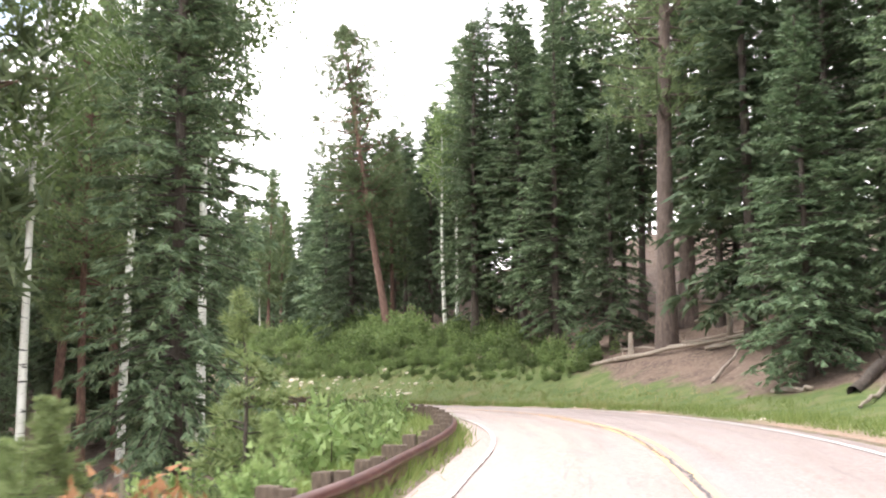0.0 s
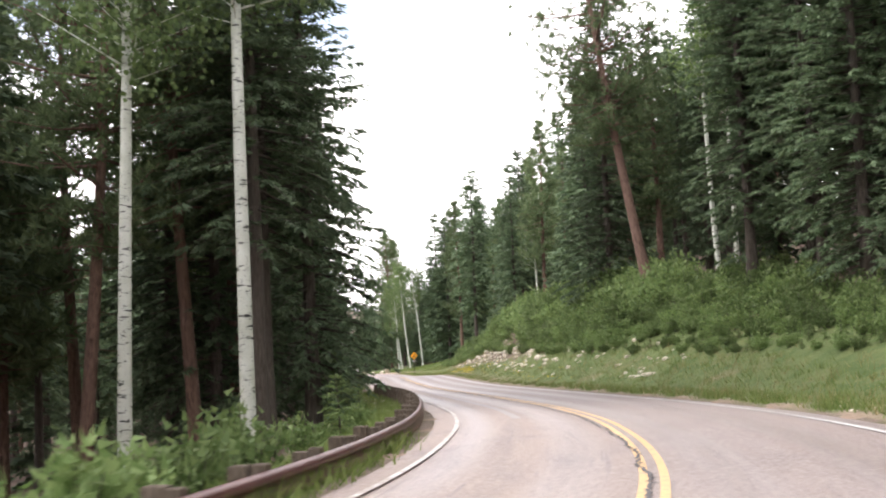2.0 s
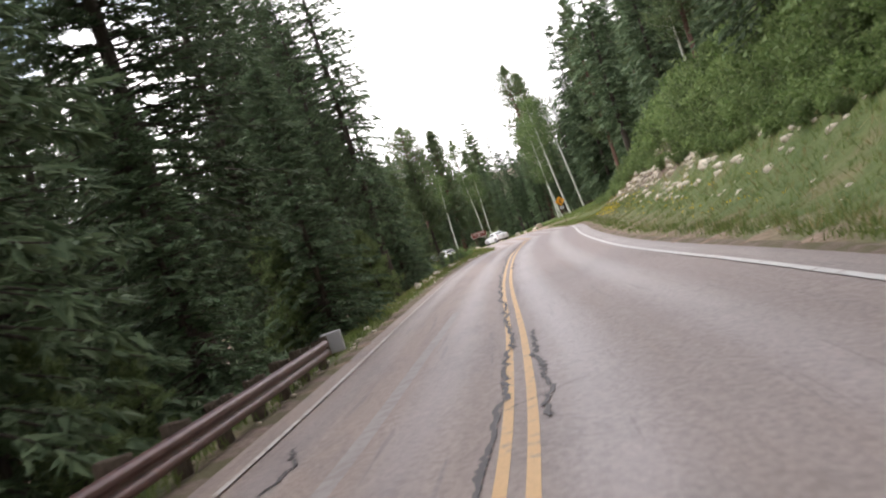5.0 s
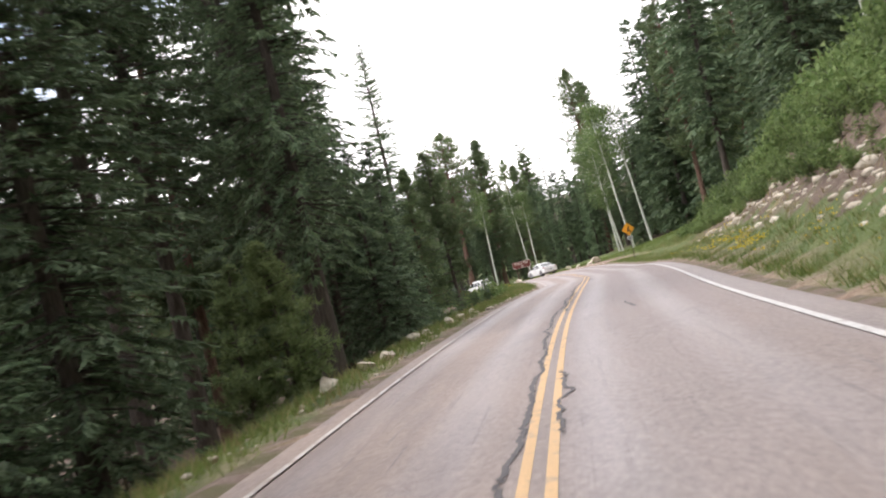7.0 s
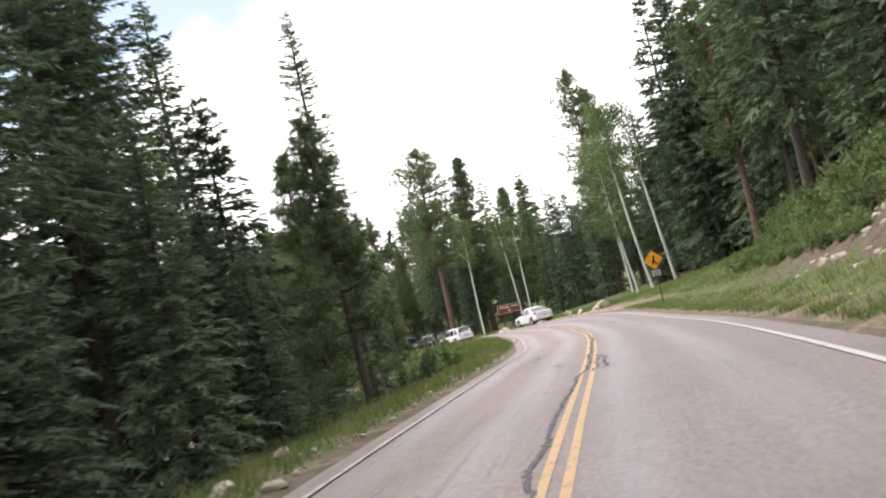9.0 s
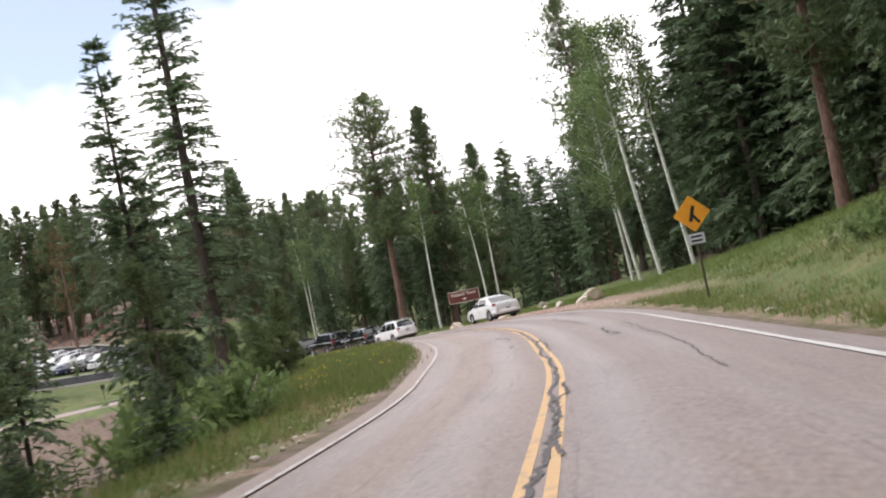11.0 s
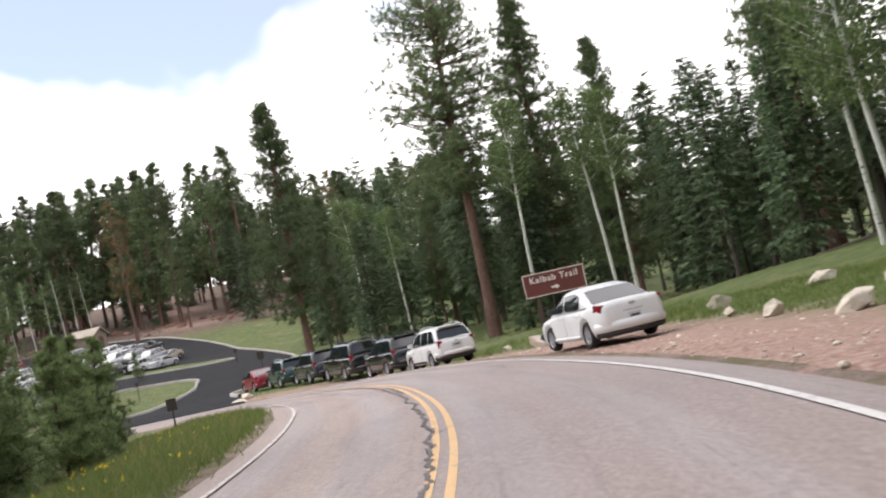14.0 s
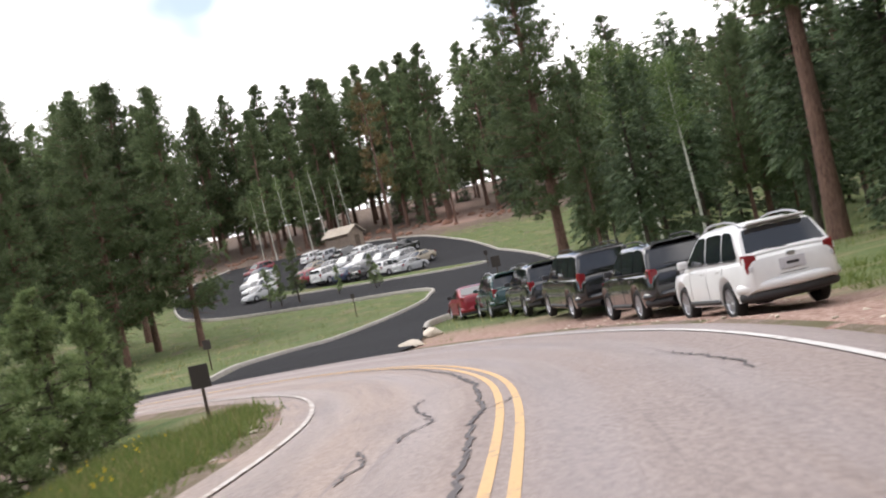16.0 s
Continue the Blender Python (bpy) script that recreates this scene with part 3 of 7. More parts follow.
def spruce_geo(seed, h, spread, clear, branches, twigs, leaf, sparse=0.0, lean=(0, 0), power=0.75, girth=0.011, fine=3, slim=0.15):
    """Trunk and crown of a spruce or fir: whorled, drooping boughs of needle sprays."""
    rng = np.random.RandomState(seed)
    line = trunk_line(h, lean, rng)
    rad = h * girth * (1 - np.linspace(0, 1, 9)) ** 0.8 + 0.015
    rad[0] *= 1.35
    tv, tq = tube(line, rad, 9 if fine > 2 else 6)
    f = np.sort(rng.rand(branches) ** 0.9)
    f = np.clip(np.round(f * branches / 6.0) / (branches / 6.0) + rng.normal(0, 0.006, branches), 0, 1)
    z = (clear + f * (0.995 - clear)) * h
    az = rng.rand(branches) * 6.283
    lump = 0.75 + 0.35 * rng.rand(branches) + 0.22 * np.sin(az * 2 + rng.rand() * 6) * np.sin(f * 9 + rng.rand() * 6)
    length = spread * np.clip((1 - f) ** power * np.minimum(1, 0.55 + f * 4), 0.03, 1) * lump + 0.12
    keep = rng.rand(branches) > sparse
    z, az, f, length = z[keep], az[keep], f[keep], length[keep]
    n = len(z)
    origin = np.stack([np.interp(z, line[:, 2], line[:, k]) for k in range(3)], 1)
    out_dir = np.stack([np.cos(az), np.sin(az)], 1)
    rise = -0.15 + 0.75 * f + rng.normal(0, 0.08, n)
    droop = 0.38 - 0.2 * f

    def at(u):
        q = length[:, None] * u
        zz = rise[:, None] * q - droop[:, None] * q * u + 0.12 * length[:, None] * u ** 4
        return origin[:, None] + np.concatenate([out_dir[:, None] * q[..., None], zz[..., None]], -1)

    ends = at(np.array([[0.0, 0.5, 0.92]]).repeat(n, 0))
    r0 = 0.012 + 0.012 * length
    sv, sq = join([sticks(ends[:, 0], ends[:, 1], r0), sticks(ends[:, 1], ends[:, 2], r0 * 0.55)]) if fine > 2 else sticks(ends[::3, 0], ends[::3, 1], r0[::3])
    count = np.clip(np.ceil(twigs * length / spread), 3, twigs).astype(int)
    bi = np.repeat(np.arange(n), count)
    u = np.clip(1 - rng.rand(len(bi)) ** 1.15 * 0.85, 0.12, 1.0)
    q = length[bi] * u
    p = origin[bi] + np.concatenate([out_dir[bi] * q[:, None], (rise[bi] * q - droop[bi] * q * u + 0.12 * length[bi] * u ** 4)[:, None]], 1)
    sgn = rng.choice([-1, 1], len(bi))
    turn = sgn * rng.uniform(0.25, 1.1, len(bi)) * (0.35 + (u < 0.93))
    ca, sa = np.cos(az[bi] + turn), np.sin(az[bi] + turn)
    d = unit(np.stack([ca, sa, rise[bi] * 0.5 - droop[bi] * 1.4 * u + rng.normal(0.02, 0.16, len(bi))], 1))
    ll = leaf * (0.55 + 0.7 * rng.rand(len(bi))) * (0.6 + 0.4 * np.sqrt(length[bi] / spread))
    pieces = []
    for k in range(fine + 1):
        if k == 0:
            dd, l2, w2, pp = d, ll, ll * slim, p
        else:
            t2 = (1 if k % 2 else -1) * rng.uniform(0.45, 0.95, len(bi))
            c2, s2 = np.cos(t2), np.sin(t2)
            dd = unit(np.stack([d[:, 0] * c2 - d[:, 1] * s2, d[:, 0] * s2 + d[:, 1] * c2, d[:, 2] - rng.uniform(-0.1, 0.35, len(bi))], 1))
            l2, w2, pp = ll * 0.6, ll * slim * 0.85, p + d * (ll * rng.uniform(0.05, 0.6, len(bi)))[:, None]
        up = unit(np.stack([rng.normal(0, 0.6, len(bi)), rng.normal(0, 0.6, len(bi)), np.ones(len(bi))], 1))
        pieces.append(slivers(pp, unit(dd + rng.normal(0, 0.16, dd.shape)), up, l2, w2))
    return join([(tv, tq), (sv, sq)]), join(pieces)


def pine_geo(seed, h, spread, clear, branches, puffs, needles, needle, lean=(0, 0), girth=0.0115, flat=0.55, sides=4):
    """Trunk and crown of a ponderosa pine: bare lower trunk, needle puffs on crooked limbs."""
    rng = np.random.RandomState(seed)
    line = trunk_line(h, lean, rng, 0.25)
    rad = h * girth * (1 - 0.93 * np.linspace(0, 1, 9)) ** 0.8 + 0.01
    rad[0] *= 1.25
    tv, tq = tube(line, rad, 10 if sides > 3 else 6)
    f = np.sort(np.concatenate([rng.rand(branches), rng.uniform(0.7, 1.0, branches // 5 if flat < 0.6 else branches // 4)]))
    branches = len(f)
    z = (clear + f * (0.985 - clear)) * h
    az = rng.rand(branches) * 6.283
    shape = np.sin(np.clip(f * 0.9 + 0.14, 0, 1) * np.pi) ** flat if flat < 0.6 else (1.02 - f) ** 0.7 * np.minimum(1, 0.62 + 2.2 * f)
    shape = np.clip(shape, 0.06, 1)
    length = spread * shape * rng.uniform(0.45, 1.1, branches)
    origin = np.stack([np.interp(z, line[:, 2], line[:, k]) for k in range(3)], 1)
    rise = rng.normal(0.12, 0.16, branches) + 0.4 * f ** 2
    tip = origin + np.stack([np.cos(az) * length, np.sin(az) * length, rise * length], 1)
    knee = (origin + tip) / 2 + np.stack([rng.normal(0, 0.12, branches), rng.normal(0, 0.12, branches), -0.06 * length], 1)
    r0 = 0.018 + 0.016 * length
    sv, sq = join([sticks(origin, knee, r0, sides), sticks(knee, tip, r0 * 0.6, sides)])
    # bare dead stubs below the crown
    m = max(branches // 7, 3)
    zs = rng.uniform(clear * 0.45, clear, m) * h
    os_ = np.stack([np.interp(zs, line[:, 2], line[:, k]) for k in range(3)], 1)
    aa = rng.rand(m) * 6.283
    dv, dq = sticks(os_, os_ + np.stack([np.cos(aa), np.sin(aa), rng.normal(-0.1, 0.2, m)], 1) * rng.uniform(0.3, 1.4, m)[:, None], np.full(m, 0.022), 3)
    bi = np.repeat(np.arange(branches), puffs)
    u = 1 - 0.7 * rng.rand(len(bi)) ** 1.3
    c = np.where((u < 0.5)[:, None], origin[bi] + (knee - origin)[bi] * (u * 2)[:, None], knee[bi] + (tip - knee)[bi] * (u * 2 - 1)[:, None])
    c = c + rng.normal(0, 1, (len(bi), 3)) * np.array([0.17, 0.17, 0.11]) * (0.5 + length[bi] / spread)[:, None] * spread * 0.42
    ci = np.repeat(np.arange(len(bi)), needles)
    d = unit(rng.normal(0, 1, (len(ci), 3)) + np.array([0, 0, 0.55]) + 0.5 * np.concatenate([np.stack([np.cos(az), np.sin(az)], 1)[bi][ci], np.zeros((len(ci), 1))], 1))
    l = needle * rng.uniform(0.6, 1.15, len(ci)) * (1 - 0.5 * f[bi][ci] ** 2)
    return join([(tv, tq), (sv, sq), (dv, dq)]), slivers(c[ci] + d * 0.03, d, unit(rng.normal(0, 1, (len(ci), 3))), l, l * (0.26 if needle > 0.5 else 0.17))


def aspen_geo(seed, h, spread, clear, branches, leaves, leaf, lean=(0, 0), girth=0.0085):
    """Trunk and crown of an aspen: slim pale stem, small leaves hung on thin twigs."""
    rng = np.random.RandomState(seed)
    line = trunk_line(h, lean, rng, 0.3)
    rad = h * girth * (1 - 0.93 * np.linspace(0, 1, 9)) ** 0.7 + 0.008
    tv, tq = tube(line, rad, 10)
    f = np.sort(rng.rand(branches))
    z = (clear + f * (0.98 - clear)) * h
    az = rng.rand(branches) * 6.283
    length = spread * (0.35 + 0.65 * np.sin(np.clip(0.2 + f * 0.8, 0, 1) * np.pi)) * rng.uniform(0.5, 1.1, branches)
    origin = np.stack([np.interp(z, line[:, 2], line[:, k]) for k in range(3)], 1)
    tip = origin + np.stack([np.cos(az) * length, np.sin(az) * length, length * rng.uniform(0.2, 0.9, branches)], 1)
    sv, sq = sticks(origin, tip, 0.01 + 0.01 * length, 3)
    bi = rng.randint(0, branches, leaves)
    u = rng.uniform(0.2, 1.05, leaves)
    p = origin[bi] + (tip - origin)[bi] * u[:, None] + rng.normal(0, 0.3 * spread / 2, (leaves, 3)) * np.array([1, 1, 0.8])
    d = unit(rng.normal(0, 1, (leaves, 3)) + np.array([0, 0, -0.6]))
    l = leaf * rng.uniform(0.7, 1.3, leaves)
    return join([(tv, tq), (sv, sq)]), kites(p, d, unit(rng.normal(0, 1, (leaves, 3))), l, l * 0.85)


def bush_geo(seed, h, spread, stems, leaves, leaf):
    rng = np.random.RandomState(seed)
    az = rng.rand(stems) * 6.283
    r = spread * np.sqrt(rng.rand(stems))
    p0 = np.stack([np.cos(az) * r * 0.35, np.sin(az) * r * 0.35, np.zeros(stems)], 1)
    p1 = np.stack([np.cos(az) * r, np.sin(az) * r, h * rng.uniform(0.5, 1.0, stems) * (1 - 0.4 * (r / spread) ** 2)], 1)
    sv, sq = sticks(p0, p1, np.full(stems, 0.018), 3)
    bi = rng.randint(0, stems, leaves)
    u = rng.uniform(0.15, 1.03, leaves)
    p = p0[bi] + (p1 - p0)[bi] * u[:, None] + rng.normal(0, 0.13 * spread, (leaves, 3)) * np.array([1, 1, 0.7])
    p[:, 2] = np.maximum(p[:, 2], 0.05)
    d = unit(rng.normal(0, 0.7, (leaves, 3)) + np.array([0, 0, 0.5]))
    l = leaf * rng.uniform(0.6, 1.3, leaves)
    return (sv, sq), slivers(p, d, unit(rng.normal(0, 1, (leaves, 3))), l, l * 0.55)


def tree(name, geo, bark_mat, leaf_mat, label, category, crown_label=""):
    """A thing: an Empty at the foot with trunk and crown; parked far under the ground until copied."""
    e = tagged(new(name), label, category)
    (tv, tq), (cv, cq) = geo
    put("trunk", quick_mesh(name + " trunk", tv, tq, bark_mat, True), e)
    put("crown", quick_mesh(name + " crown", cv, cq, leaf_mat), e, label=crown_label)
    return e

SPRUCE_LABEL = "dark green spruce with drooping needle-covered boughs"
FIR_LABEL = "tall dark fir with a bare lower trunk and ragged boughs"
PINE_LABEL = "tall ponderosa pine with an orange-brown bare trunk"
KINDS = {
    "spruce_near": tree("spruce_tree", spruce_geo(17, 22, 3.6, 0.03, 620, 32, 0.42, fine=5, slim=0.24), M_BARK, M_SPRUCE, "large dense dark green spruce, bushy to the ground", "tree"),
    "spruce_a": tree("spruce_tree", spruce_geo(1, 20, 3.5, 0.03, 520, 25, 0.44, fine=5, slim=0.25), M_BARK, M_SPRUCE, SPRUCE_LABEL, "tree"),
    "spruce_b": tree("spruce_tree", spruce_geo(2, 23, 3.3, 0.06, 540, 24, 0.44, 0.06, fine=5, slim=0.25), M_BARK, M_SPRUCE, SPRUCE_LABEL, "tree"),
    "spruce_c": tree("spruce_tree", spruce_geo(3, 17, 3.4, 0.05, 380, 22, 0.58, slim=0.24), M_BARK, M_SPRUCE, "dull green spruce with wide spreading lower boughs", "tree"),
    "fir_tall": tree("fir_tree", spruce_geo(4, 26, 3.8, 0.14, 540, 27, 0.46, 0.08, power=0.6, fine=5, slim=0.25), M_BARK, M_SPRUCE, FIR_LABEL, "tree"),
    "fir_bare": tree("fir_tree", spruce_geo(35, 26, 3.9, 0.27, 430, 30, 0.46, 0.2, power=0.55, girth=0.0105, fine=5, slim=0.24), M_BARK, M_SPRUCE, "tall fir with a thick bare trunk and open layered boughs", "tree"),
    "spire": tree("spruce_tree", spruce_geo(5, 29, 2.9, 0.13, 520, 26, 0.44, 0.05, power=0.62, fine=4, slim=0.26), M_BARK, M_SPRUCE, "tall thin spruce with short sparse drooping boughs", "tree"),
    "blue": tree("spruce_tree", spruce_geo(6, 13, 2.7, 0.03, 420, 26, 0.4, fine=4, slim=0.26), M_BARK, M_BLUE, "blue-green young spruce, bushy to the ground", "tree"),
    "spruce_lo": tree("spruce_tree", spruce_geo(7, 20, 3.3, 0.05, 330, 13, 0.85, fine=2, slim=0.34), M_BARK, M_SPRUCE, SPRUCE_LABEL, "tree"),
    "spruce_lo2": tree("conifer_tree", spruce_geo(8, 22, 3.2, 0.08, 330, 13, 0.85, 0.06, fine=2, slim=0.34), M_BARK, M_SPRUCE, SPRUCE_LABEL, "tree"),
    "fir_lo": tree("fir_tree", spruce_geo(9, 25, 3.6, 0.26, 320, 13, 0.9, 0.06, power=0.6, fine=2, slim=0.33), M_BARK, M_SPRUCE, FIR_LABEL, "tree"),
    "under_lo": tree("young_conifer", spruce_geo(10, 8, 2.3, 0.04, 190, 10, 0.65, fine=2, slim=0.3), M_BARK, M_SPRUCE, "small shaded understorey spruce", "tree"),
    "pine_a": tree("pine_tree", pine_geo(11, 22, 3.4, 0.4, 140, 9, 16, 0.44), M_PINEBARK, M_PINE, PINE_LABEL, "tree"),
    "pine_b": tree("pine_tree", pine_geo(12, 19, 3.7, 0.16, 170, 10, 17, 0.44, flat=0.75), M_PINEBARK, M_PINE, "ponderosa pine with dense rounded clumps of needles", "tree"),
    "pine_c": tree("pine_tree", pine_geo(13, 24, 4.0, 0.36, 190, 9, 17, 0.44, flat=0.5), M_PINEBARK, M_PINE, "old ponderosa pine with a flat open crown", "tree"),
    "pine_lo": tree("pine_tree", pine_geo(15, 21, 3.5, 0.26, 84, 7, 12, 0.58, flat=0.7, sides=3), M_PINEBARK, M_PINE, PINE_LABEL, "tree"),
    "pine_lo2": tree("pine_tree", pine_geo(16, 19, 3.5, 0.14, 84, 7, 12, 0.58, flat=0.7, sides=3), M_PINEBARK, M_PINE, "ponderosa pine with dense rounded clumps of needles", "tree"),
    "pine_far": tree("pine_tree", pine_geo(18, 22, 3.7, 0.28, 72, 7, 9, 0.82, flat=0.55, sides=3), M_PINEBARK, M_PINE, PINE_LABEL, "tree"),
    "pine_far2": tree("pine_tree", pine_geo(19, 20, 4.0, 0.16, 80, 7, 9, 0.82, flat=0.8, sides=3), M_PINEBARK, M_PINE, "ponderosa pine with dense rounded clumps of needles", "tree"),
    "young_pine": tree("pine_tree", pine_geo(14, 5.2, 1.6, 0.07, 74, 7, 20, 0.3, girth=0.014, flat=0.7), M_BARK, M_MID, "young bushy pine with long light needles", "tree"),
    "young_thin": tree("pine_tree", pine_geo(36, 5.2, 1.15, 0.05, 38, 5, 18, 0.4, girth=0.01, flat=0.8), M_BARK, M_YOUNG, "slim young pine with pale tufted branches", "tree"),
    "pine_dome": tree("pine_tree", pine_geo(37, 24, 4.4, 0.4, 230, 10, 18, 0.42, girth=0.0165, flat=0.42), M_PINEBARK, M_PINE, "tall old ponderosa pine with a thick red-brown trunk and domed crown", "tree"),
    "pine_sparse": tree("pine_tree", pine_geo(38, 11, 2.3, 0.22, 90, 8, 20, 0.34, girth=0.012, flat=0.7), M_BARK, M_PINE, "slim open pine with thin upturned upper limbs", "tree"),
    "pine_tuft": tree("pine_tree", pine_geo(39, 24, 4.6, 0.2, 230, 11, 18, 0.46, girth=0.015, flat=0.9), M_PINEBARK, M_PINE, "tall dense dark pine with a pointed crown", "tree"),
    "young_open": tree("pine_tree", pine_geo(34, 5.5, 1.25, 0.2, 44, 6, 13, 0.3, girth=0.012, flat=0.7), M_BARK, M_MID, "small open pine on the grass beside the parking lot", "tree"),
    "young_light": tree("pine_tree", pine_geo(24, 5.2, 1.7, 0.04, 90, 7, 15, 0.34, girth=0.014, flat=0.7), M_BARK, M_YOUNG, "young bushy pine with pale green new needles", "tree"),
    "pine_big": tree("pine_tree", pine_geo(25, 26, 4.0, 0.38, 130, 9, 14, 0.46, girth=0.0165), M_BIGBARK, M_PINE, "old ponderosa pine with a thick grey-brown trunk", "tree"),
    "pine_dead": tree("pine_tree", pine_geo(26, 21, 2.8, 0.3, 50, 6, 9, 0.7, sides=3), M_PINEBARK, M_DEADPINE, "dead pine with rust-brown needles", "tree"),
    "snag": tree("dead_tree", aspen_geo(27, 17, 1.6, 0.4, 40, 420, 0.3, girth=0.0075), M_WHITEBARK, M_ASPEN, "bare white dead aspen on the hillside", "tree"),
    "dead_bush": tree("dead_branch", bush_geo(28, 0.9, 0.45, 26, 420, 0.11), M_DEADWOOD, M_DEAD, "broken branch with dry orange-brown needles", "branch"),
    "aspen_c": tree("aspen_tree", aspen_geo(29, 24, 3.3, 0.5, 90, 9000, 0.18), M_WHITEBARK, M_ASPEN, "large aspen with a broad light green crown", "tree"),
    "aspen_a": tree("aspen_tree", aspen_geo(21, 17, 1.9, 0.55, 60, 2600, 0.18), M_WHITEBARK, M_ASPEN, "slender aspen with white bark and black scars", "tree"),
    "aspen_b": tree("aspen_tree", aspen_geo(22, 14, 2.2, 0.35, 60, 3600, 0.17), M_WHITEBARK, M_ASPEN, "aspen with pale bark and light green leaves", "tree"),
    "bush": tree("shrub", bush_geo(31, 1.9, 1.0, 22, 900, 0.21), M_BARK, M_BUSH, "bright green leafy shrub on the bank", "shrub"),
    "bush_b": tree("shrub", bush_geo(32, 1.2, 0.9, 18, 900, 0.17), M_BARK, M_BUSH, "low bright green leafy shrub", "shrub"),
    "sapling": tree("young_conifer", spruce_geo(33, 3.2, 0.9, 0.03, 80, 8, 0.4, fine=2, slim=0.26), M_BARK, M_BUSH, "small bushy light green conifer sapling", "tree"),
}
USED = set()
PLACED = []


def plant(kind, x, y, height=None, lean=(0.0, 0.0), turn=None, sink=0.12, z=None, wide=1.0):
    """Sets a tree of a kind at a place; height in metres, lean in degrees towards x and y."""
    proto = KINDS[kind]
    top = max(v[2] for v in proto.children[1].bound_box)
    k = (height / top) if height else 1.0
    zz = (ground_at(x, y) if z is None else z) - sink
    r = PLANT_RNG.rand() * 360 if turn is None else turn
    m = pose(x, y, zz, -lean[1], lean[0], 0) @ pose(0, 0, 0, 0, 0, r)
    PLACED.append((x, y))
    if kind not in USED:
        USED.add(kind)
        ob = proto
        ob.matrix_basis = m @ Matrix.Diagonal((k * wide, k * wide, k, 1))
    else:
        ob = copy_thing(proto, m)
        ob.scale = (k * wide, k * wide, k)
    return ob


PLANT_RNG = np.random.RandomState(77)
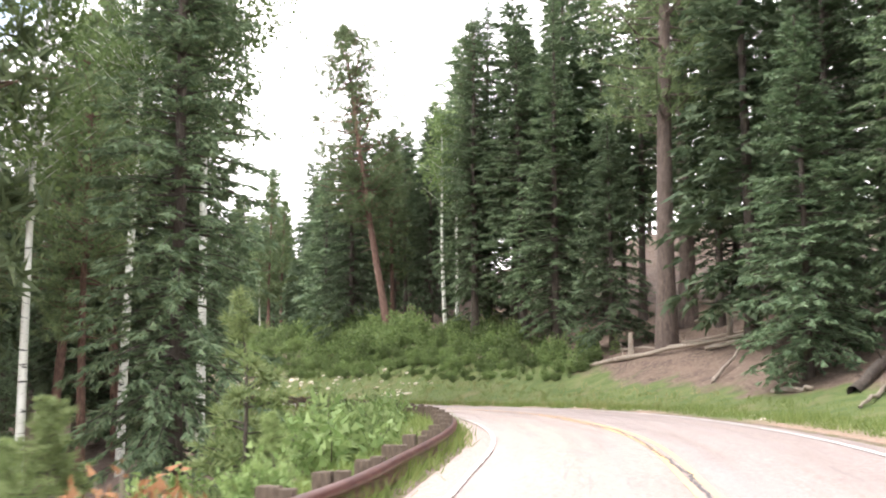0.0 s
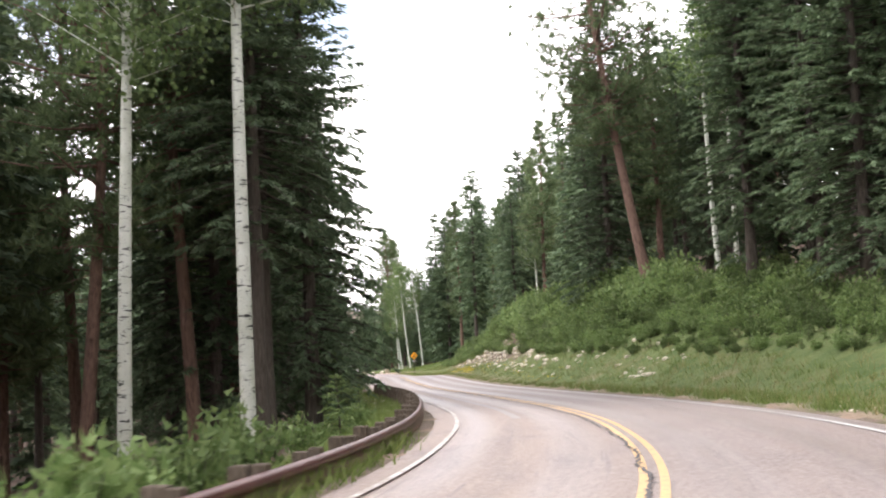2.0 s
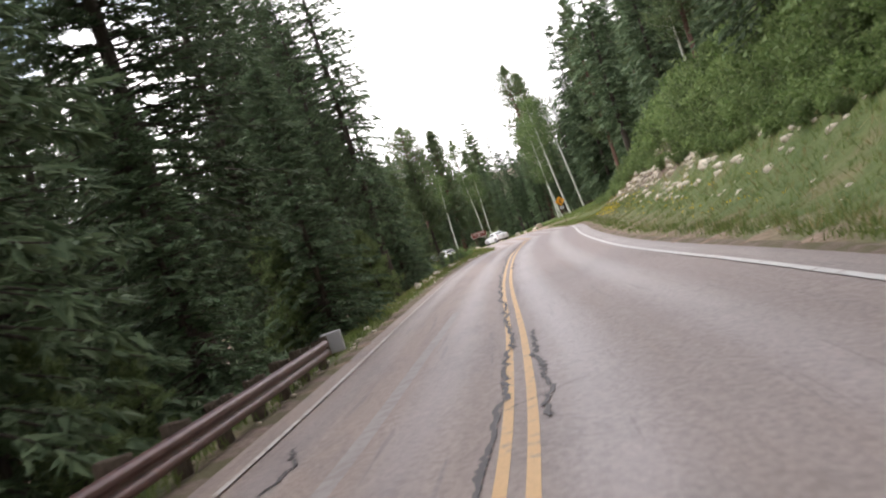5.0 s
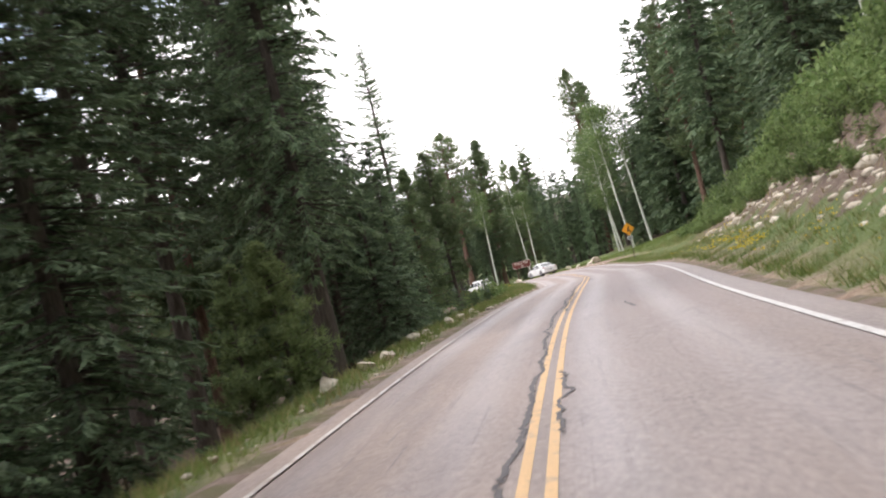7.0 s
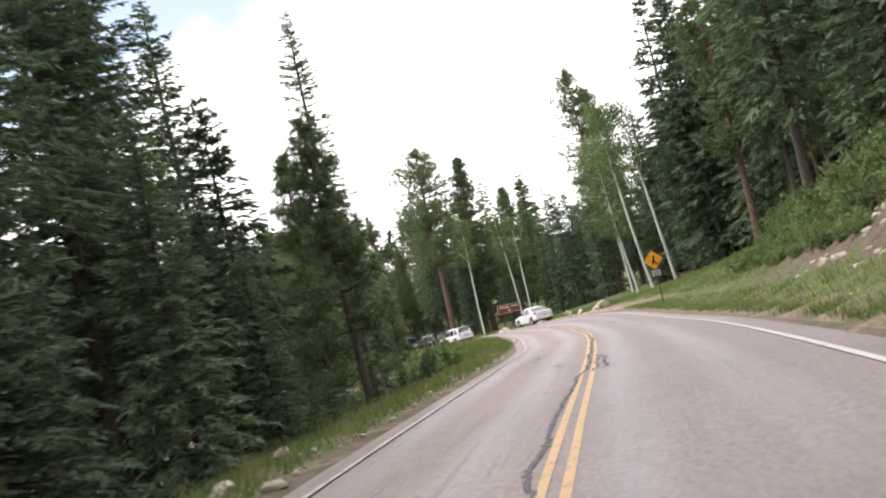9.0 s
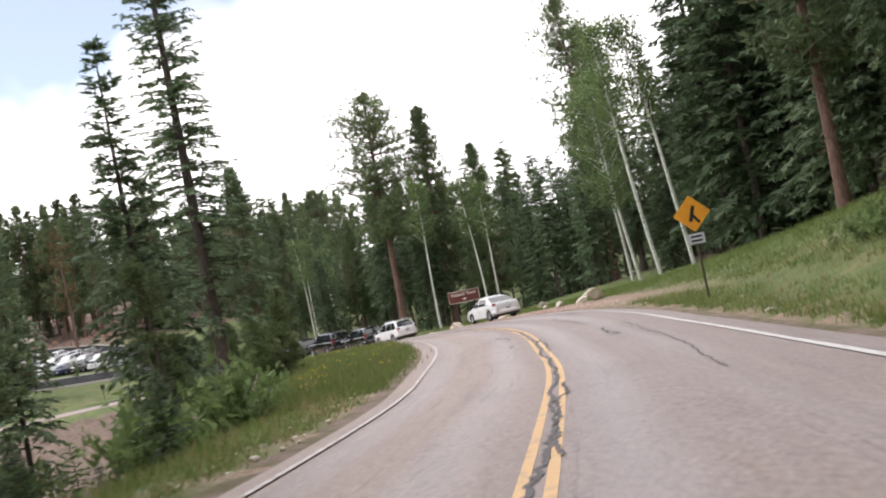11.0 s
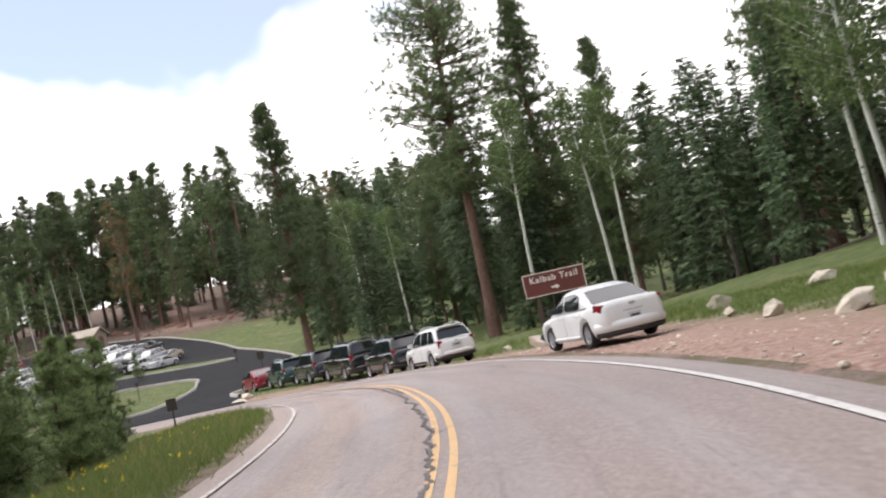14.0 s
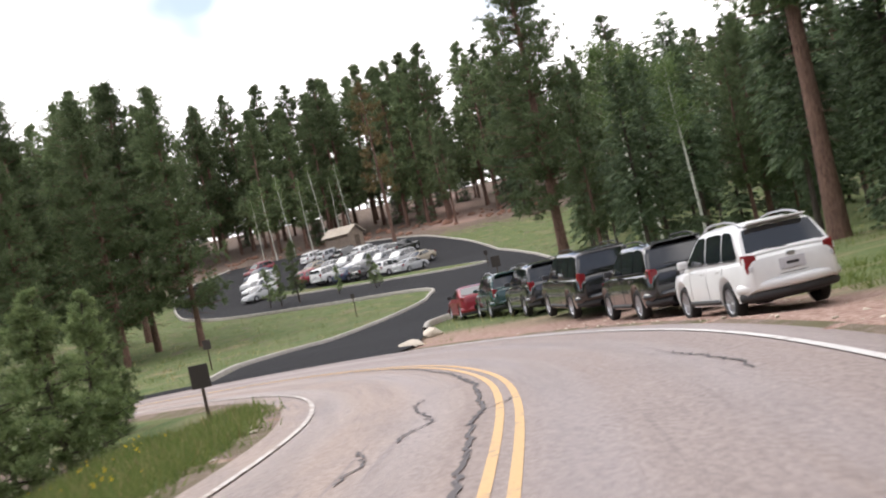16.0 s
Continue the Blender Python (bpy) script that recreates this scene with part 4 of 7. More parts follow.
# trees that stand out, each at its own place
KEY_TREES = [
    # uphill side
    ("pine_big", 10.9, 54.4, 29, (0.5, 0)), ("pine_big", 13.2, 60.0, 28, (0.3, 0)), ("blue", 12.9, 39.5, 13.5, (0, 0)),
    ("spruce_c", 8.9, 58.8, 12.5, (0, 0)), ("pine_c", -4.0, 84.4, 26, (-9.8, 6.5)), ("fir_tall", 2.1, 72.9, 22, (0, 0)),
    ("spruce_b", 3.1, 75.4, 23, (0, 0)), ("fir_tall", 5.1, 69.8, 21, (-1, 0)), ("aspen_a", 0.2, 79.4, 17, (-2, 0)),
    ("aspen_a", 1.0, 80.2, 15, (1, 0)), ("aspen_b", -20.9, 128.4, 12, (-3, 0)), ("spruce_a", -7.5, 92.0, 22, (0, 0)),
    ("spruce_b", -1.0, 88.0, 17, (0, 0)), ("spruce_a", 16.0, 46.0, 21, (0, 0)), ("fir_tall", 17.5, 52.0, 26, (0, 0)),
    ("spruce_b", 17.0, 37.5, 23, (0, 0)), ("spruce_a", 19.0, 32.0, 20, (0, 0)), ("spruce_b", 6.5, 64.5, 21, (0, 0)),
    ("spruce_b", 20.0, 58.0, 24, (0, 0)), ("fir_tall", 21.5, 65.0, 26, (0, 0)), ("spruce_a", 17.6, 66.5, 23, (0, 0)), ("fir_tall", 17.0, 57.0, 25, (0, 0)),
    # downhill side
    ("spruce_near", -7.3, 30.6, 24, (0, 0), 0.8), ("young_thin", -3.5, 19.6, 3.9, (0, 0)), ("young_light", -4.0, 11.3, 2.1, (0, 0)), ("dead_bush", -2.9, 10.5, 1.05, (0, 0)), ("young_light", -4.9, 12.6, 2.0, (0, 0)), ("young_light", -2.2, 14.8, 1.3, (0, 0)), ("pine_a", -11.6, 36.2, 15, (0, 0)), ("aspen_c", -20.5, 63.5, 16, (0, 0)),
    ("aspen_a", -10.9, 29.0, 16, (1.5, 0)), ("aspen_c", -10.8, 50.1, 26, (0, 0)), ("aspen_c", -13.9, 48.6, 25, (1, 0)),
    ("fir_bare", -12.8, 54.6, 27, (0, 0), 0.9), ("fir_bare", -14.0, 57.5, 26, (0, 0), 0.9), ("spruce_b", -13.7, 60.6, 26, (0, 0), 0.92), ("fir_tall", -34.0, 83.0, 24, (0, 0)), ("spruce_a", -37.0, 88.5, 22, (0, 0)),
    ("fir_tall", -19.5, 60.0, 25, (0, 0)), ("pine_a", -16.3, 56.6, 24, (-3, 0)), ("pine_a", -24.6, 61.2, 24, (-2, 0)),
    ("pine_a", -18.6, 53.0, 23, (4, 0)), ("fir_bare", -38.2, 108.6, 20, (0, 0)), ("fir_tall", -33.6, 104.4, 24.5, (0, 0), 0.72), ("fir_tall", -21.6, 75.0, 25, (0, 0)),
    ("blue", -17.6, 70.0, 8, (0, 0)), ("blue", -21.5, 80.5, 9, (0, 0)), ("young_pine", -13.6, 63.0, 2.7, (0, 0)),
    ("young_pine", -15.5, 66.3, 2.4, (0, 0)), ("young_pine", -22.5, 80.0, 4.5, (0, 0)), ("spruce_a", -19.0, 66.0, 22, (0, 0)),
    ("spruce_b", -26.0, 84.0, 20, (0, 0)), ("young_light", -32.2, 100.6, 4.4, (0, 0)), ("blue", -33.4, 102.4, 3.4, (0, 0)),
    ("young_pine", -32.6, 99.4, 4.2, (0, 0)), ("fir_bare", -36.5, 99.5, 25, (0, 0)), ("fir_bare", -38.8, 104.0, 26, (0, 0)),
    ("fir_bare", -42.5, 113.5, 25, (0, 0)), ("blue", -40.0, 116.5, 9, (0, 0)), ("pine_sparse", -48.3, 137.2, 10.4, (-1.5, 0)), ("pine_b", -52.6, 141.0, 11, (0, 0)), ("young_open", -56.5, 152.0, 5.0, (0, 0)),
    ("spruce_b", -30.5, 92.5, 19.5, (0, 0)), ("fir_bare", -45.5, 117.5, 24, (0, 0)), ("fir_bare", -48.0, 122.5, 25, (0, 0)), ("spruce_b", -50.5, 128.0, 24, (0, 0)), ("spruce_c", -44.0, 124.5, 9, (0, 0)), ("blue", -47.6, 130.0, 8, (0, 0)), ("spruce_c", -55.5, 144.5, 5, (0, 0)), ("blue", -29.8, 90.0, 7, (0, 0)), ("fir_tall", -55.4, 133.5, 25, (0, 0)), ("fir_tall", -58.5, 138.0, 27, (0, 0)),
    ("spire", -74.9, 174.7, 29, (0, 0)), ("spruce_b", -66.0, 150.0, 25, (0, 0)), 
    ("fir_tall", -21.5, 66.8, 24, (0, 0)), ("fir_tall", -24.5, 70.5, 24, (0, 0)), ("pine_a", -18.4, 63.2, 22, (0, 0)), ("spruce_b", -16.8, 58.8, 22, (0, 0)),
    ("under_lo", -54.0, 142.0, 5, (0, 0)), 
    ("young_pine", -74.6, 179.0, 4.9, (0, 0)), ("young_pine", -75.9, 178.4, 4.2, (0, 0)), ("young_pine", -78.0, 178.6, 4.0, (0, 0)), ("young_pine", -76.2, 176.0, 3.6, (0, 0)), ("young_pine", -80.2, 181.5, 4.2, (0, 0)), ("young_pine", -79.9, 184.0, 4.0, (0, 0)), ("young_pine", -82.1, 186.0, 4.2, (0, 0)), ("young_pine", -85.1, 188.6, 4.3, (0, 0)), ("young_pine", -87.5, 189.5, 4.2, (0, 0)), ("young_pine", -90.0, 191.2, 4.2, (0, 0)), ("young_pine", -94.2, 193.8, 4.3, (0, 0)), ("young_pine", -95.6, 195.3, 4.2, (0, 0)), ("young_pine", -98.4, 197.0, 4.0, (0, 0)), ("young_pine", -100.8, 198.2, 3.6, (0, 0)), ("young_pine", -92.5, 190.5, 4.8, (0, 0)), ("young_pine", -84.0, 184.5, 4.8, (0, 0)), ("young_pine", -88.5, 187.0, 4.6, (0, 0)),
    # round the bend
    ("pine_tuft", -124.1, 236.6, 23.5, (0, 0)), ("pine_dome", -99.0, 229.1, 25.6, (1.5, 0)), ("pine_tuft", -96.0, 234.5, 23.5, (0, 0)), ("pine_tuft", -118.0, 250.0, 15, (0, 0)),
    ("spruce_b", -97.0, 243.0, 14, (0, 0)), ("pine_c", -76.0, 230.6, 28, (-1, 0), 0.8), ("fir_tall", -71.5, 226.0, 20, (0, 0)), ("spruce_b", -67.5, 224.0, 19, (0, 0)), ("spruce_b", -79.0, 236.0, 19, (0, 0)), ("spruce_b", -64.0, 222.0, 20, (0, 0)), ("pine_b", -81.0, 247.0, 29, (0, 0)),
    ("aspen_a", -63.9, 208.2, 19, (-5, -3)), ("aspen_a", -60.8, 206.3, 18, (-5, -3)), ("aspen_b", -66.5, 211.0, 16, (-4, -2)),
    ("aspen_b", -69.0, 216.0, 17, (-2, 0)), ("aspen_a", -93.0, 226.0, 15, (0, 0)), ("aspen_a", -86.5, 224.5, 13.5, (-2, -1)), ("pine_b", -88.5, 231.0, 17.5, (0, 0)),
    ("aspen_a", -85.0, 224.0, 13, (-1, 0)), ("aspen_a", -113.0, 232.5, 13, (-2, 0)), ("aspen_a", -115.5, 236.5, 13, (-1, 0)),
    ("aspen_a", -114.0, 238.5, 12, (-1, 0)), 
    
    ("pine_b", -151.4, 223.0, 20.5, (0, 0)), ("pine_b", -156.5, 221.5, 22, (0, 0)),
    ("pine_a", -163.0, 221.0, 23, (0, 0)), ("pine_b", -150.0, 216.5, 20, (0, 0)), ("pine_a", -176.0, 224.0, 24, (0, 0)),
    ("pine_b", -160.0, 214.0, 23, (0, 0)), ("young_open", -166.4, 240.2, 6.4, (0, 0)), ("young_open", -167.5, 238.8, 4.4, (0, 0)),
    ("young_open", -169.1, 238.4, 4.2, (0, 0)), ("young_open", -164.5, 243.6, 3.0, (0, 0)), ("young_open", -159.9, 244.9, 3.6, (0, 0)), ("young_open", -161.0, 246.0, 2.6, (0, 0)),
    ("pine_b", -162.1, 214.8, 19, (0, 0)), ("pine_b", -166.0, 219.1, 18, (0, 0)), ("pine_b", -155.0, 218.3, 17, (0, 0)), ("pine_b", -148.0, 209.6, 16, (0, 0)), ("pine_b", -174.8, 222.5, 20, (0, 0)), ("pine_a", -168.3, 225.4, 24, (0, 0)),
    ("spruce_a", -46.8, 130.6, 6, (0, 0)), ("spruce_b", -52.0, 137.5, 7, (0, 0)), ("fir_tall", -57.5, 143.5, 10, (0, 0)), ("spruce_c", -49.4, 133.5, 6.5, (0, 0)), ("spruce_c", -61.0, 148.0, 9, (0, 0)),
    ("snag", -218.5, 264.3, 10, (-3, 0)), ("snag", -221.2, 267.8, 12, (-4, 0)), ("snag", -218.1, 269.3, 13, (-5, 0)), ("snag", -215.0, 270.7, 12, (-4, 0)), ("snag", -219.0, 275.7, 14, (-5, 0)), ("snag", -221.3, 279.7, 11, (-3, 0)), ("snag", -213.5, 277.1, 13, (-4, 0)),
    ("pine_dead", -231.1, 299.4, 23, (0, 0)), ("pine_dead", -197.5, 323.2, 23, (0, 0)), ("pine_dead", -195.0, 271.7, 23, (0, 0)),
]
for kind, x, y, height, lean, *wide in KEY_TREES:
    plant(kind, x, y, height, lean, wide=wide[0] if wide else 1.0)


def wedge(x, y, ex, ey, a0, a1, far):
    """Inside the open sector seen from a place, between two headings in degrees left of y."""
    a = math.degrees(math.atan2(-(x - ex), y - ey))
    return a0 < a < a1 and math.hypot(x - ex, y - ey) < far


def free(x, y, gap):
    return all((x - a) ** 2 + (y - b) ** 2 > gap * gap for a, b in PLACED)


def scatter(n, box_, allow, kinds, heights, gap, tries=40):
    """Random trees where allow(x, y, station, offset, lot distance) holds."""
    made = 0
    for _ in range(n * tries):
        if made >= n:
            break
        x, y = PLANT_RNG.uniform(box_[0], box_[1]), PLANT_RNG.uniform(box_[2], box_[3])
        s, lat, _z = (float(v[0]) for v in road_frame(x, y))
        if allow(x, y, s, lat, lot_along(x, y)) and free(x, y, gap):
            k = kinds[PLANT_RNG.randint(len(kinds))]
            plant(k, x, y, PLANT_RNG.uniform(*heights) * (0.35 if k == "under_lo" else 1))
            made += 1
    return made


# the slope above the road
CONIFERS = ["spruce_lo", "spruce_lo2", "fir_lo", "fir_lo", "under_lo", "pine_lo", "fir_lo", "pine_lo"]
scatter(56, (-75, 45, 15, 225), lambda x, y, s, lat, d: 12.8 < lat < 28 and 5 < s < 192 and not wedge(x, y, 0, 0, 0, 13, 145), CONIFERS, (17, 26), 2.3)
scatter(40, (-75, 45, 15, 225), lambda x, y, s, lat, d: 12.8 < lat < 34 and wedge(x, y, 0, 0, 0, 13, 145), CONIFERS, (15.5, 19), 2.0)
scatter(22, (-75, 45, 15, 225), lambda x, y, s, lat, d: 14 < lat < 26 and 60 < s < 140 and not wedge(x, y, 0, 0, 0, 13, 145), ["fir_lo", "fir_lo", "pine_lo"], (20, 27), 2.0)
# the wood below the road
scatter(30, (-95, -2, 5, 170), lambda x, y, s, lat, d: -32 < lat < -14 and 84 < s < 160 and not wedge(x, y, -46, 151, 20, 70, 120), CONIFERS + ["under_lo", "under_lo"], (14, 23), 3.2)
scatter(34, (-60, -2, 5, 95), lambda x, y, s, lat, d: -34 < lat < -14.5 and 24 < s < 86 and not wedge(x, y, 0, 0, 15.5, 23, 90), ["pine_lo", "fir_lo", "pine_a", "pine_lo"], (18, 26), 2.6)
scatter(34, (-66, -18, 180, 245), lambda x, y, s, lat, d: (20 if s < 196 else 26) < lat < 46 and 184 < s < 216, CONIFERS + ["spruce_lo"], (17, 25), 2.6)
scatter(34, (-66, -18, 180, 245), lambda x, y, s, lat, d: 24 < lat < 36 and 190 < s < 214, ["spruce_lo", "fir_lo", "spruce_lo2"], (22, 28), 2.2)
scatter(30, (-95, -40, 195, 260), lambda x, y, s, lat, d: lat > 13 and wedge(x, y, -51.7, 162.8, 4, 15, 92) and not wedge(x, y, -51.7, 162.8, 4, 15, 51), ["spruce_lo", "fir_lo", "spruce_lo2", "under_lo"], (15, 19.5), 2.0)
scatter(20, (-110, -60, 205, 270), lambda x, y, s, lat, d: lat > 15 and wedge(x, y, -51.7, 162.8, 15, 30, 105) and not wedge(x, y, -51.7, 162.8, 15, 30, 60), ["spruce_lo", "fir_lo", "spruce_lo2", "under_lo"], (10, 13), 2.0)
scatter(24, (-75, -20, 195, 270), lambda x, y, s, lat, d: lat > 20 and x > -57 and wedge(x, y, -46, 151, 2, 15, 115) and not wedge(x, y, -46, 151, 2, 15, 58), ["spruce_lo", "fir_lo", "spruce_lo2"], (21, 26), 1.8)
scatter(34, (-110, -45, 125, 200), lambda x, y, s, lat, d: -44 < lat < -11 and 138 < s < 188 and not wedge(x, y, -46, 151, 0, 58, 130), ["spruce_lo", "fir_lo", "under_lo", "pine_lo", "spruce_lo2"], (9, 15), 2.2)
scatter(26, (-110, -10, 60, 175), lambda x, y, s, lat, d: -46 < lat < -18 and 88 < s < 150 and not wedge(x, y, -46, 151, 20, 75, 120), ["fir_lo", "spruce_lo2", "under_lo", "fir_lo"], (16, 24), 2.6)
# behind the parked cars
scatter(64, (-135, -50, 205, 285), lambda x, y, s, lat, d: lat > 15 and y > 219 - (x + 60) * 0.28 and -35 < d < 60 and y > -0.86 * x + 138, CONIFERS + ["pine_lo", "fir_lo"], (12, 18), 2.1)
scatter(54, (-170, -80, 215, 300), lambda x, y, s, lat, d: lat > 14 and wedge(x, y, -71, 188.2, 26, 46.3, 118) and not wedge(x, y, -71, 188.2, 26, 46.3, 44), ["fir_lo", "spruce_lo", "fir_lo", "pine_lo", "spruce_lo2"], (8.5, 12), 1.9)
# the hill behind the parking area
scatter(120, (-330, -180, 215, 312), lambda x, y, s, lat, d: 146 < d < 195 and lat > 60, ["pine_far", "pine_far2", "pine_far2"], (23, 31), 2.6)
scatter(55, (-300, -120, 312, 380), lambda x, y, s, lat, d: 146 < d < 195 and lat > 60, ["pine_far", "pine_far2", "pine_far2"], (18, 24), 2.6)
scatter(34, (-330, -120, 215, 380), lambda x, y, s, lat, d: 150 < d < 190 and lat > 60, ["under_lo"], (14, 22), 2.4)
# right of the access road
scatter(30, (-215, -125, 245, 330), lambda x, y, s, lat, d: d < 150 and (y - 248.3) > (-x - 138.2) * 0.5 + 7, ["pine_far", "pine_far2", "spruce_lo"], (14, 20), 3.2)
# the far side, beyond the road's last bend
scatter(55, (-270, -130, 150, 240), lambda x, y, s, lat, d: lat > 16 and y < 146 + (-x - 90) * 0.95 and y < 232 and (y < 214 or x < -190), ["pine_far2", "pine_far2", "spruce_lo", "pine_far"], (20, 28), 2.8)

# shrubs on the bank and behind the rail
shrubs = 0
for _ in range(4200):
    s, lat = PLANT_RNG.uniform(54, 96) if PLANT_RNG.rand() < 0.62 else PLANT_RNG.uniform(96, 174), PLANT_RNG.uniform(0, 1)
    near_edge = float(np.interp(s, [48, 60, 90, 140, 174], [9.8, 9.2, 8.0, 7.8, 8.8]))
    lat = near_edge + lat ** 1.2 * (3.4 if s < 66 else 5.2)
    p, t, n = along(s)
    x, y = p[0] + n[0] * lat, p[1] + n[1] * lat
    if shrubs < 520 and free(x, y, 0.58 if s < 96 else 0.85):
        shrubs += 1
        tall = (0.75 + 0.27 * (lat - near_edge)) * (0.62 if s < 80 else 0.9)
        plant(["bush", "bush", "bush", "bush_b", "sapling", "sapling"][PLANT_RNG.randint(6)], x, y, tall * PLANT_RNG.uniform(0.8, 1.35), sink=0.05)
for _ in range(70):
    s, lat = PLANT_RNG.uniform(8, 75), -4.9 - 5.5 * PLANT_RNG.rand() ** 1.4
    p, t, n = along(s)
    x, y = p[0] + n[0] * lat, p[1] + n[1] * lat
    if free(x, y, 1.6):
        plant(["bush_b", "sapling", "bush_b", "bush"][PLANT_RNG.randint(4)], x, y, PLANT_RNG.uniform(0.7, 1.5), sink=0.05)
for _ in range(26):
    s, lat = PLANT_RNG.uniform(20, 38), PLANT_RNG.uniform(-8.5, -4.9)
    p, t, n = along(s)
    x, y = p[0] + n[0] * lat, p[1] + n[1] * lat
    if free(x, y, 0.9):
        plant(["bush", "bush_b"][PLANT_RNG.randint(2)], x, y, PLANT_RNG.uniform(0.6, 1.05), sink=0.05)
for _ in range(44):
    s, lat = PLANT_RNG.uniform(140, 172), PLANT_RNG.uniform(-13, -6.2)
    p, t, n = along(s)
    x, y = p[0] + n[0] * lat, p[1] + n[1] * lat
    if free(x, y, 0.9):
        plant(["under_lo", "bush_b", "sapling"][PLANT_RNG.randint(3)], x, y, PLANT_RNG.uniform(0.8, 1.9), sink=0.05)
for kind in set(KINDS) - USED:
    for o in (*KINDS[kind].children_recursive, KINDS[kind]):
        bpy.data.objects.remove(o)


# far woods: one sheet of many simple trees
def far_woods():
    rng = np.random.RandomState(9)
    low = [spruce_geo(41, 20, 3.2, 0.08, 110, 7, 1.7, fine=0, slim=0.34)[1], pine_geo(42, 19, 3.2, 0.25, 40, 5, 6, 1.1)[1], spruce_geo(43, 17, 2.8, 0.1, 110, 7, 1.6, fine=0, slim=0.34)[1]]
    stems = [tube(np.array([[0, 0, 0], [0, 0, 9], [0, 0, 18.0]]), np.array([0.22, 0.16, 0.03]), 5)]
    crowns, trunks = [], []
    made = 0
    while made < 400:
        x, y = rng.uniform(-420, 160), rng.uniform(-10, 470)
        s, lat, _z = (float(v[0]) for v in road_frame(x, y))
        d = lot_along(x, y)
        hill = d > 185 and lat > 60
        upper = 36 < lat < 75 and s < 200
        lower = -85 < lat < -50 and 15 < s < 160 and not wedge(x, y, -46, 151, 15, 80, 140)
        north = -60 < d < 80 and lat > 45 and y > 285 - (x + 100) * 0.4
        west = lat > 60 and x < -215 and 100 < y < 235
        if not (hill or upper or lower or north or west):
            continue
        made += 1
        k, a, w = rng.uniform(1.05, 1.45), rng.rand() * 6.283, rng.uniform(0.8, 1.15)
        c, sn = math.cos(a), math.sin(a)
        rot = np.array([[c * w, -sn * w, 0], [sn * w, c * w, 0], [0, 0, 1]]) * k
        off = np.array([x, y, ground_at(x, y) - 0.3])
        v, q = low[rng.randint(3)]
        crowns.append((v @ rot.T + off, q))
        v, q = stems[0]
        trunks.append((v @ rot.T + off, q))
    e = tagged(new("far_woods"), "distant conifer forest covering the hillsides", "forest", kind="stuff")
    v, q = join(crowns)
    tagged(put("crowns", quick_mesh("far crowns", v, q, M_PINE), e), kind="stuff")
    v, q = join(trunks)
    tagged(put("trunks", quick_mesh("far trunks", v, q, M_BARK, True), e), kind="stuff")


far_woods()


# ---- guardrail ----


def rail_sunk(s):
    """How far the beam has settled along its length."""
    return float(np.interp(s, [-14, 8, 15, 42, 56, 76], [0.34, 0.38, 0.43, 0.43, 0.25, 0.23]))


RAIL_LAT, RAIL_S0, RAIL_S1 = -3.72, -14.0, 76.0
PROFILE = [(0.0, 0.40), (0.035, 0.415), (0.08, 0.45), (0.08, 0.49), (0.03, 0.53), (0.0, 0.555), (0.03, 0.58), (0.08, 0.62), (0.08, 0.66), (0.035, 0.695), (0.0, 0.71)]


def rail_frame(s, lat, z):
    p, t, n = along(s)
    return Vector((p[0] + n[0] * lat, p[1] + n[1] * lat, p[2] + z))


def guardrail():
    e = tagged(new("guardrail"), "rust-brown steel guardrail on wooden posts beside the road", "guardrail")
    s = np.arange(RAIL_S0, RAIL_S1 + 0.1, 0.95)
    v, q = [], []
    prof = PROFILE + [(o - 0.006, z) for o, z in PROFILE[::-1]]
    for si in s:
        for o, z in prof:
            v.append(rail_frame(si, RAIL_LAT + 0.16 + o, z - rail_sunk(si)))
    k = len(prof)
    for i in range(len(s) - 1):
        for j in range(k):
            q.append((i * k + j, i * k + (j + 1) % k, (i + 1) * k + (j + 1) % k, (i + 1) * k + j))
    put("rail", quick_mesh("rail", [tuple(c) for c in v], q, M_RAIL, True), e, label="rust-brown corrugated steel beam")
    bm = box(bmesh.new(), (0.17, 0.2, 1.5), (0, 0, 0), bevel=0.02)
    post_me = bpy.data.meshes.new("post")
    bm.to_mesh(post_me)
    post_me.materials.append(M_TIMBER)
    bm = box(bmesh.new(), (0.15, 0.15, 0.36), (0, 0, 0), bevel=0.015)
    block_me = bpy.data.meshes.new("block")
    bm.to_mesh(block_me)
    block_me.materials.append(M_TIMBER)
    for i, si in enumerate(np.arange(RAIL_S0 + 0.4, RAIL_S1, 1.9)):
        p, t, n = along(si)
        yaw = math.degrees(math.atan2(t[1], t[0]))
        tilt = 2.5 * math.sin(i * 2.3)
        put("post", post_me, e, Matrix.Translation(rail_frame(si, RAIL_LAT - 0.1, 0.01 - rail_sunk(si) + 0.03 * math.sin(i * 1.7))) @ pose(0, 0, 0, tilt, 0, yaw), label="weathered wooden post")
        put("block", block_me, e, Matrix.Translation(rail_frame(si, RAIL_LAT + 0.075, 0.59 - rail_sunk(si))) @ pose(0, 0, 0, 0, 0, yaw), label="wooden spacer block")
    p, t, n = along(RAIL_S1)
    yaw = math.degrees(math.atan2(t[1], t[0]))
    bm = box(bmesh.new(), (0.12, 0.42, 0.42), (0, 0, 0), bevel=0.03)
    cap = part("end_cap", bm, M_STEEL, e, "grey steel end plate")
    cap.matrix_basis = Matrix.Translation(rail_frame(RAIL_S1 + 0.1, RAIL_LAT + 0.18, 0.36)) @ pose(0, 0, 0, 0, 0, yaw)


guardrail()


